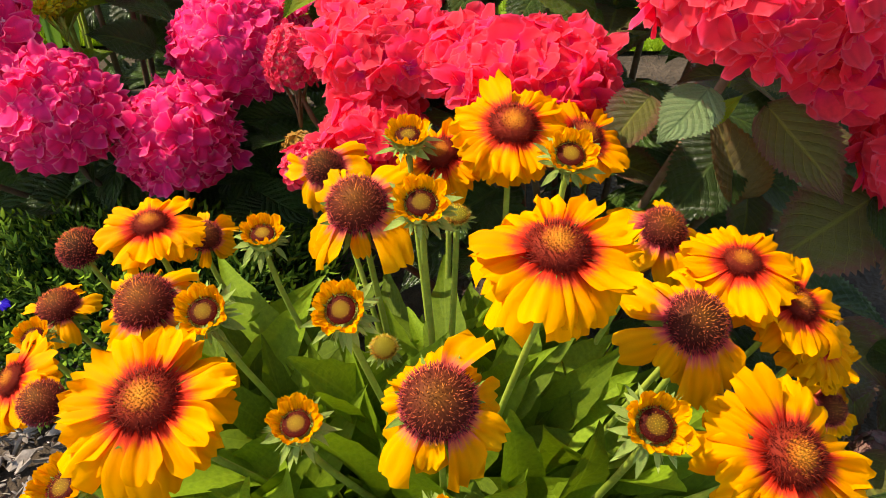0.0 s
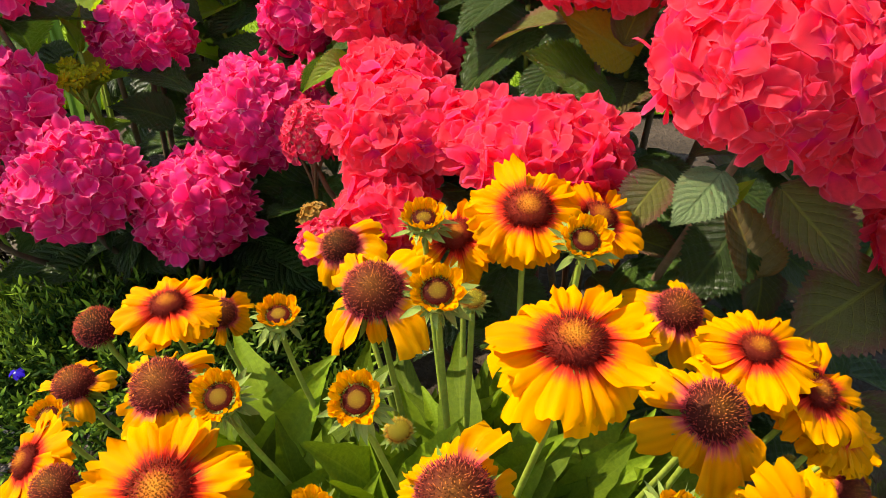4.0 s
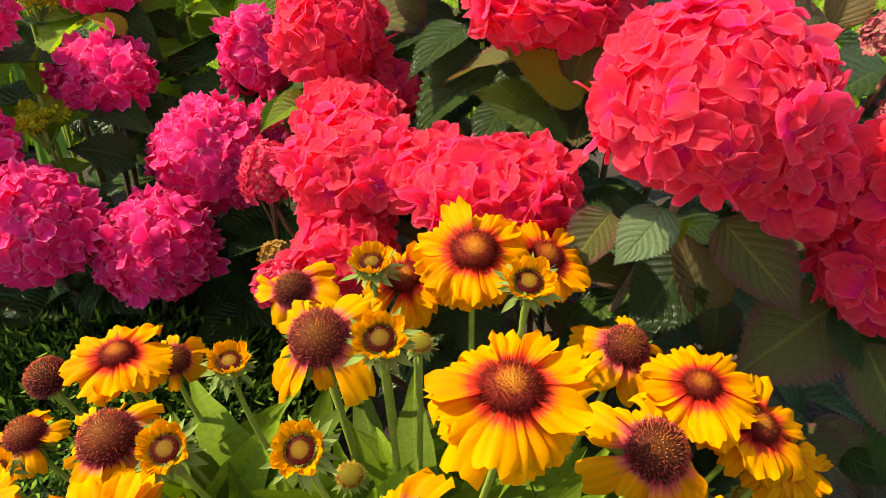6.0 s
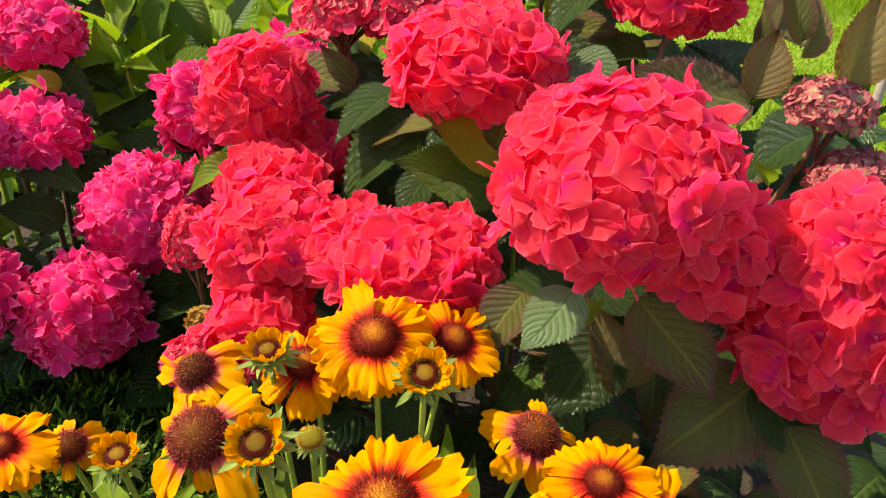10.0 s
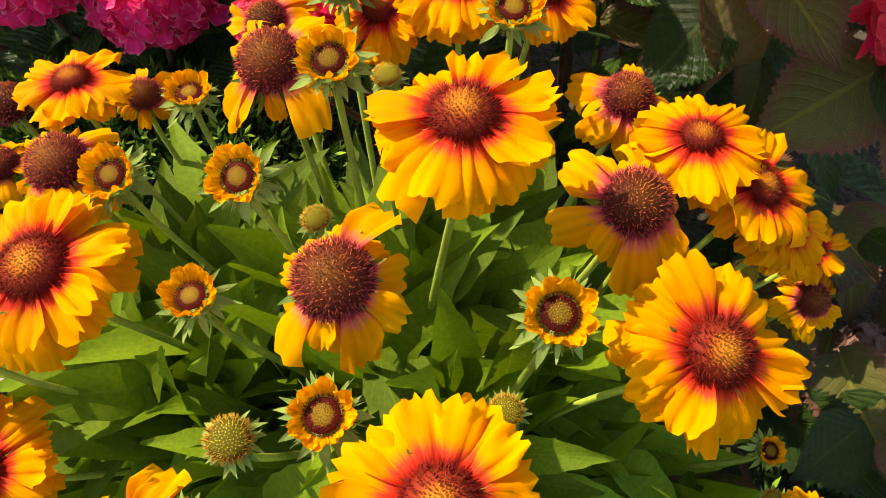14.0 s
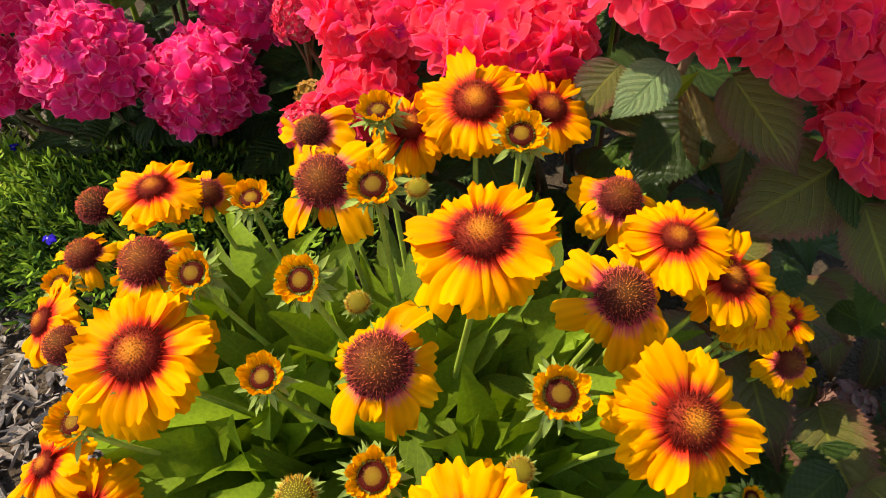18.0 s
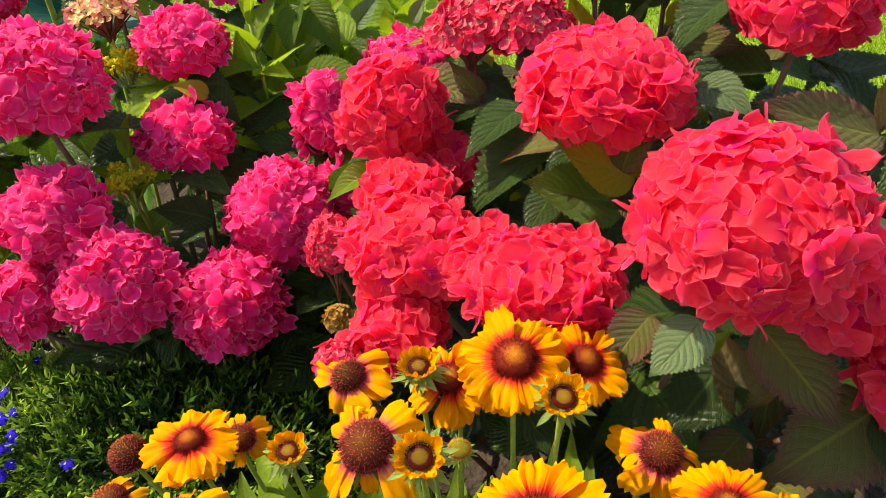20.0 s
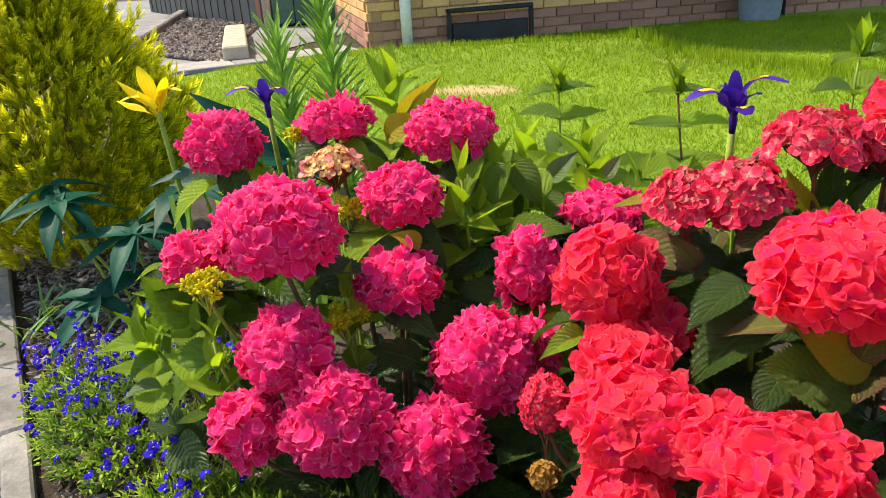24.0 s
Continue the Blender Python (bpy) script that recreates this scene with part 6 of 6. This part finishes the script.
def fine_clump(name, label, category, centre, rx, ry, height, count, mat_, size):
    ob = thing(name, label, category, (centre[0], centre[1], 0))
    tufts = [Build() for k in range(14)]
    for k in range(count):
        a, d = lr.uniform(0, 6.283), math.sqrt(lr.random())
        b = tufts[int(a / 6.284 * 9) if d > 0.55 else 9 + int(a / 6.284 * 5)]
        lift = math.sqrt(max(0.0, 1 - d * d * 0.85))
        s = Vector((centre[0] + rx * d * math.cos(a), centre[1] + ry * d * math.sin(a), height * lift * lr.uniform(0.25, 0.85)))
        if path_side(s.x, s.y) < 0.035:
            continue
        way = Vector((math.cos(a) * d * 0.9, math.sin(a) * d * 0.9 - 0.15, 0.9)) + Vector((lr.uniform(-0.6, 0.6), lr.uniform(-0.6, 0.6), lr.uniform(-0.3, 0.3)))
        b.put(SPRIG, along(s, s + way.normalized() * size * lr.uniform(0.7, 1.2), (lr.uniform(-1, 1), lr.uniform(-1, 1), 0.5)))
    for b in tufts:
        hang("tuft", b.mesh("tuft", mat_), ob)
    return ob


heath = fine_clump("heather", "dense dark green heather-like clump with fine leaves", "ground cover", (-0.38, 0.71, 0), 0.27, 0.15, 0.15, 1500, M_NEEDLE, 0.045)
for k in range(80):
    x, y = hr.uniform(-0.08, 0.36), hr.uniform(0.85, 1.08)
    s = Vector((x, y, hr.uniform(0.26, 0.52)))
    a = hr.uniform(0, 6.28)
    e = s + Vector((math.cos(a), math.sin(a) - 0.4, hr.uniform(-0.5, 0.3))).normalized() * hr.uniform(0.06, 0.10)
    bush_leaf(lacecap, s, e, hr.choice(["green", "green", "dark", "gold"]), (hr.uniform(-0.5, 0.5), hr.uniform(-0.8, 0), 1))
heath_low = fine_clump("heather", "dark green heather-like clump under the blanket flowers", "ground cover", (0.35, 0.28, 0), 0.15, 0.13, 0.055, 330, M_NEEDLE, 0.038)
lobelia = fine_clump("lobelia", "trailing lobelia with small deep blue flowers", "flowering plant", (-0.98, 1.06, 0), 0.22, 0.22, 0.13, 900, M_LOBLEAF, 0.05)
lobelia_low = fine_clump("lobelia", "leafy lobelia clump with a few small blue flowers", "flowering plant", (-0.65, 0.75, 0), 0.16, 0.12, 0.11, 460, M_LOBLEAF, 0.05)
LOB = joined([moved(sepal_shape(0.0, 0.8, -0.15, k), Matrix.Rotation(a, 4, "Z") @ Matrix.Scale(s, 4)) for k, (a, s) in enumerate(((0.0, 1.0), (0.75, 0.95), (-0.75, 0.95), (2.6, 0.6), (-2.6, 0.6)))])
LOB_MESH = one(LOB, "flower", M_LOBELIA)
for cx, cy, n, sp, zt in ((-1.13, 1.12, 120, 0.12, 0.13), (-1.02, 1.00, 105, 0.12, 0.14), (-0.92, 1.14, 75, 0.12, 0.15), (-0.80, 0.82, 30, 0.09, 0.14), (-0.66, 0.74, 24, 0.06, 0.14), (-0.545, 0.615, 20, 0.05, 0.17)):
    for k in range(n):
        x, y = lr.gauss(cx, sp * 0.6), lr.gauss(cy, sp * 0.6)
        z = zt * lr.uniform(0.6, 1.1)
        if path_side(x, y) < 0.0:
            continue
        hang("flower", LOB_MESH, lobelia if x < -0.84 else lobelia_low, facing((x, y, z), (lr.uniform(-0.5, 0.4), lr.uniform(-0.9, -0.1), 0.8), lr.uniform(0, 6.28), lr.uniform(0.0085, 0.0120)))

# golden conifer
conifer = thing("conifer", "golden yellow feathery conifer shrub", "conifer", (-1.76, 1.80, 0.0))
hang("trunk", one(tube(bend((-1.76, 1.80, 0), (-1.61, 1.81, 0.3), (-1.59, 1.80, 0.6), (-1.76, 1.80, 0.95), 8), [0.03 - 0.003 * i for i in range(9)], 8), "trunk", M_STEM_WOOD), conifer)
crown = Build()
LEAFLET = leaf_shape(0.27, 300, 0, 0.2, 0.05, 0, 1.0, 2, 3)
FAN = joined([moved(LEAFLET, Matrix.Translation((0, 0.075 * k, 0)) @ Matrix.Rotation((0.55 - 0.02 * k) * (1 if k % 2 else -1), 4, "Z") @ Matrix.Rotation(0.5 * math.sin(k * 2.1), 4, "Y") @ Matrix.Scale(0.36 - 0.014 * k, 4)) for k in range(12)])
FAN[2][:, 1] = np.clip(FAN[0][:, 1], 0, 1)
for k in range(12):
    a, z = lr.uniform(0, 6.28), lr.uniform(0.1, 0.75)
    rr = 0.22 * (1 - 0.5 * max(0, z - 0.4))
    hang("limb", one(tube(bend((-1.76, 1.80, z), (-1.76 + 0.3 * rr * math.cos(a), 1.82 + 0.3 * rr * math.sin(a), z + 0.03), (-1.76 + 0.7 * rr * math.cos(a), 1.82 + 0.7 * rr * math.sin(a), z + 0.12), (-1.76 + rr * math.cos(a), 1.82 + rr * math.sin(a), z + 0.16), 5), [0.008 - 0.001 * i for i in range(6)], 5), "limb", M_STEM_WOOD), conifer)
for k in range(7000):
    a, z = lr.uniform(0, 6.283), lr.random() ** 0.85 * 1.0
    prof = 0.37 * min(1.0, 0.55 + z * 1.4) * (1 - max(0.0, z - 0.42) * 1.45)
    lump = 1 + 0.30 * noise.noise((math.cos(a) * 2.2, math.sin(a) * 2.2, z * 2.2))
    d = prof * lump * (lr.uniform(0.80, 1.0) if k % 4 else lr.uniform(0.5, 0.8))
    s = Vector((-1.76 + d * math.cos(a), 1.82 + d * math.sin(a), 0.04 + z * 0.92))
    way = Vector((math.cos(a) * 0.8, math.sin(a) * 0.8, 0.8)) + Vector((lr.uniform(-0.6, 0.6), lr.uniform(-0.6, 0.6), lr.uniform(-0.4, 0.4)))
    crown.put(FAN, along(s, s + way.normalized() * lr.uniform(0.055, 0.10), (math.cos(a) + lr.uniform(-0.8, 0.8), math.sin(a) + lr.uniform(-0.8, 0.8), 0.3)))
for k in range(120):
    a, z = lr.uniform(0, 6.283), lr.uniform(0.25, 0.98) if k < 60 else lr.uniform(0.70, 1.0)
    prof = 0.36 * min(1.0, 0.55 + z * 1.4) * (1 - max(0.0, z - 0.42) * 1.45)
    s = Vector((-1.76 + prof * 0.85 * math.cos(a), 1.82 + prof * 0.85 * math.sin(a), 0.04 + z * 0.92))
    way = Vector((math.cos(a) * (1.1 - 0.7 * z), math.sin(a) * (1.1 - 0.7 * z), 0.9)).normalized()
    reach = lr.uniform(0.14, 0.24)
    tip = s + way * reach + Vector((0, 0, -0.02))
    hang("limb", one(tube([s, s.lerp(tip, 0.5) + Vector((0, 0, 0.008)), tip], [0.0022, 0.0015, 0.0008], 4), "limb", M_STEM), conifer)
    for q in range(22):
        p = s.lerp(tip, 0.25 + 0.75 * q / 21)
        side = Vector((lr.uniform(-1, 1), lr.uniform(-1, 1), lr.uniform(-0.6, 0.6)))
        crown.put(FAN, along(p, p + (way + side * (1.0 - 0.5 * q / 21)).normalized() * lr.uniform(0.035, 0.06), (lr.uniform(-1, 1), lr.uniform(-1, 1), 0.3)))
hang("crown", crown.mesh("crown", M_CONIFER), conifer)

# blue-green leafy perennial at the conifer's foot
perennial = thing("perennial", "clump of glossy blue-green strap leaves beside a conifer", "perennial", (-1.22, 1.35, 0))
BLUE_MESH = [one(leaf_shape(0.36, 400 + k, 0.0, 0.35, 0.35 + 0.15 * k, 0.0, 1.0, 4, 10), "leaf", M_BLUELEAF) for k in range(3)]
for cx, cy, cz, n in ((-1.35, 1.37, 0.34, 9), (-1.19, 1.40, 0.26, 8), (-1.12, 1.50, 0.33, 8), (-1.44, 1.46, 0.35, 6), (-1.05, 1.36, 0.20, 7), (-1.24, 1.30, 0.14, 7)):
    c = Vector((cx, cy, cz))
    hang("stem", one(tube(bend((-1.20 + 0.4 * (cx + 1.2), 1.45, 0), (-1.20 + 0.6 * (cx + 1.2), 1.45, cz * 0.5), c - Vector((0, 0, 0.08)), c, 6), 0.004, 6), "stem", M_STEM), perennial)
    for k in range(n):
        a = 2 * math.pi * k / n + lr.uniform(-0.3, 0.3)
        way = Vector((math.cos(a), math.sin(a) - 0.2, lr.uniform(-0.25, 0.35))).normalized()
        hang("leaf", lr.choice(BLUE_MESH), perennial, along(c, c + way * lr.uniform(0.10, 0.16), (lr.uniform(-0.3, 0.3), lr.uniform(-0.4, 0.1), 1)))

# leafy lily stalks
def lily(foot, top, n, size):
    f, t = Vector(foot), Vector(top)
    ob = thing("lily", "tall green lily stalk with narrow whorled leaves", "lily", foot)
    pts = bend(f, f.lerp(t, 0.3) + Vector((0.02, 0, 0)), f.lerp(t, 0.7), t, 8)
    hang("stem", one(tube(pts, [0.006 - 0.0004 * i for i in range(9)], 7), "stem", M_STEM), ob)
    meshes = [one(s, "leaf", M_LILYLEAF) for s in LILY]
    for k in range(n):
        q = 0.2 + 0.8 * k / n
        a = k * 2.4
        c = f.lerp(t, q)
        way = Vector((math.cos(a), math.sin(a), 0.95 + 1.3 * q ** 3)).normalized()
        hang("leaf", lr.choice(meshes), ob, along(c, c + way * size * (1.1 - 0.55 * q) * lr.uniform(0.85, 1.15), (0, 0, 1)))


lily((-0.93, 1.78, 0), (-0.965, 1.80, 0.64), 130, 0.175)
lily((-0.83, 1.90, 0), (-0.905, 1.95, 0.78), 140, 0.175)

# irises
def iris_petal(ctrl, waist, blade, seed, lo=0.0, hi=1.0, lift=0.0):
    """A petal that rises in a narrow claw and spreads into a blade; y is outwards, z up."""
    r = random.Random(seed)
    line = bend(*[(0, y, z) for y, z in ctrl], 12)
    ph, side = r.uniform(0, 6), r.uniform(-0.08, 0.08)

    def fn(u, v):
        x, q = 2 * u - 1, lo + (hi - lo) * v
        k = min(11, int(q * 12))
        p = line[k].lerp(line[k + 1], q * 12 - k)
        open_ = max(0.0, (q - 0.30) / 0.70)
        w = 0.5 * (waist + blade * math.sin(math.pi * min(1.0, open_ ** 0.8)) ** 0.7) * (1 if lift == 0 else 0.34)
        return (x * w + side * q * q, p.y + 0.02 * math.sin(q * 9 + x * 2 + ph), p.z + lift + 0.35 * x * x * w * (1 - open_) - 0.25 * x * x * w * open_ + 0.015 * math.sin(x * 5 + q * 8 + ph))
    return grid(6, 14, fn)


FALL_LINE = ((0, 0), (0.16, 0.50), (0.42, 0.92), (1.0, 0.58))
ARM_LINE = ((0, 0), (0.04, 0.45), (0.15, 0.80), (0.48, 0.86))
FLAG_LINE = ((0, 0), (0.05, 0.40), (0.06, 0.80), (0.16, 1.18))


def iris(place, foot, mat_, label, size, petals, signal=True):
    """petals: kind, turn in degrees from +x, lean outwards, length, width."""
    ob = thing("iris", label, "iris", foot)
    p, f = Vector(place), Vector(foot)
    lines = {"fall": (FALL_LINE, 0.10, 0.36), "arm": (ARM_LINE, 0.10, 0.24), "standard": (FLAG_LINE, 0.09, 0.24)}
    for i, (kind, turn, lean, length, width) in enumerate(petals):
        line, waist, blade = lines[kind]
        m = Matrix.Translation(p) @ Matrix.Rotation(radians(turn - 90), 4, "Z") @ Matrix.Rotation(-radians(lean), 4, "X") @ Matrix.Diagonal((size * width, size * length, size * length, 1))
        petal = hang("petal", one(iris_petal(line, waist, blade, 500 + i), "petal", mat_), ob, m)
        if signal and kind == "fall":
            hang("signal", one(iris_petal(line, waist, blade, 500 + i, 0.50, 0.80, 0.018), "signal", M_IRIS_SIGNAL), petal, m, "yellow flash")
    neck = f.lerp(p, 0.965)
    hang("tube", one(tube([neck, neck.lerp(p, 0.5), p, p + Vector((0, 0, size * 0.22))], [0.0045, 0.0055, 0.0065, 0.004], 8), "tube", mat_ if signal else M_STEM), ob)
    hang("stem", one(tube(bend(f, f.lerp(p, 0.4), f.lerp(p, 0.7), neck, 7), [0.0055] * 8, 7), "stem", M_STEM), ob)
    for k in range(4):
        a = 1.3 * k + 0.4
        c = f + Vector((0.01 * math.cos(a), 0.01 * math.sin(a), 0.0))
        hang("leaf", one(STRAPS[k % 2], "leaf", M_LILYLEAF), ob, along(c, c + Vector((0.12 * math.cos(a), 0.12 * math.sin(a), 0.36)), (math.cos(a), math.sin(a), 0.2), 0.14))


iris((0.070, 1.150, 0.580), (0.06, 1.20, 0), M_IRIS, "violet iris flower with yellow flashes on a green stem", 0.064,
     (("fall", 212, 6, 1.15, 1.2), ("fall", 340, -10, 1.22, 1.2), ("fall", 285, 10, 0.60, 1.2), ("standard", 95, -4, 0.92, 1.0), ("standard", 150, 10, 0.72, 1.1), ("standard", 255, 4, 0.66, 1.9),
      ("arm", 170, -6, 0.85, 1.1), ("arm", 330, 14, 0.90, 0.9), ("arm", 60, 0, 0.7, 1.1)))
iris((-0.765, 1.335, 0.565), (-0.74, 1.36, 0), M_IRIS, "violet iris flower on a green stem", 0.056,
     (("fall", 215, 8, 1.25, 1.4), ("fall", 335, 4, 1.1, 1.4), ("fall", 90, 0, 0.8, 1.0), ("standard", 130, 12, 0.86, 1.3), ("standard", 30, 10, 0.72, 1.1), ("standard", 270, 0, 0.50, 1.4),
      ("arm", 180, 0, 0.8, 1.3), ("arm", 10, 6, 0.8, 1.2)))
iris((-0.985, 1.300, 0.555), (-0.95, 1.33, 0), M_DAYLILY, "bright yellow iris flower on a green stem", 0.082,
     (("standard", 185, 62, 1.0, 1.2), ("standard", 200, 34, 1.05, 1.5), ("standard", 170, 6, 1.05, 1.4), ("standard", 350, 14, 0.85, 1.3), ("fall", 355, -8, 0.90, 0.8), ("standard", 260, 24, 0.70, 1.0), ("fall", 210, 0, 0.80, 0.8), ("arm", 20, 4, 0.9, 1.0)), False)

# thin weeds between the kerb and the plants
weed = thing("grass_weed", "thin tuft of yellowing grass weed by the kerb", "weed", (-1.45, 1.32, 0.0))
BLADE = one(leaf_shape(0.05, 601, 0.0, 0.4, 0.35, 0.0, 0.5, 2, 8), "blade", M_LILYLEAF)
for k in range(26):
    c = Vector((-1.45 + lr.gauss(0, 0.07), 1.36 + lr.gauss(0, 0.07), 0.0))
    a = lr.uniform(0, 6.28)
    hang("blade", BLADE, weed, along(c, c + Vector((math.cos(a) * 0.6, math.sin(a) * 0.6, 1.0)).normalized() * lr.uniform(0.07, 0.15), (0, 0, 1)))
strap = thing("strap_leaves", "arching broad blue-green leaves behind the pink hydrangea", "foliage plant", (-0.80, 1.45, 0.0))
for s, e in (((-0.78, 1.42, 0.44), (-0.93, 1.25, 0.545)), ((-0.80, 1.45, 0.40), (-0.88, 1.36, 0.60)), ((-0.78, 1.45, 0.42), (-0.70, 1.38, 0.58)), ((-0.80, 1.44, 0.36), (-0.98, 1.34, 0.47)), ((-0.76, 1.45, 0.38), (-0.60, 1.40, 0.50))):
    hang("leaf", lr.choice(BLUE_MESH), strap, along(s, e, (0, -0.6, 1)))
    hang("stem", one(tube(bend((-0.80, 1.45, 0), (-0.80, 1.45, 0.15), (s[0], s[1], s[2] - 0.1), s, 6), 0.004, 6), "stem", M_STEM), strap)
spent = thing("spent_iris", "withered brown iris bud on a thin green stem", "iris", (0.09, 1.19, 0.0))
hang("stem", one(tube(bend((0.09, 1.19, 0), (0.09, 1.19, 0.2), (0.085, 1.18, 0.42), (0.085, 1.17, 0.50), 6), 0.003, 6), "stem", M_STEM), spent)
hang("bud", one(tube(bend((0.085, 1.17, 0.50), (0.10, 1.165, 0.515), (0.12, 1.16, 0.53), (0.150, 1.16, 0.545), 7), [0.003, 0.006, 0.008, 0.0085, 0.007, 0.005, 0.003, 0.001], 7), "bud", M_STEM_RED), spent, None, "withered brown flower bud")
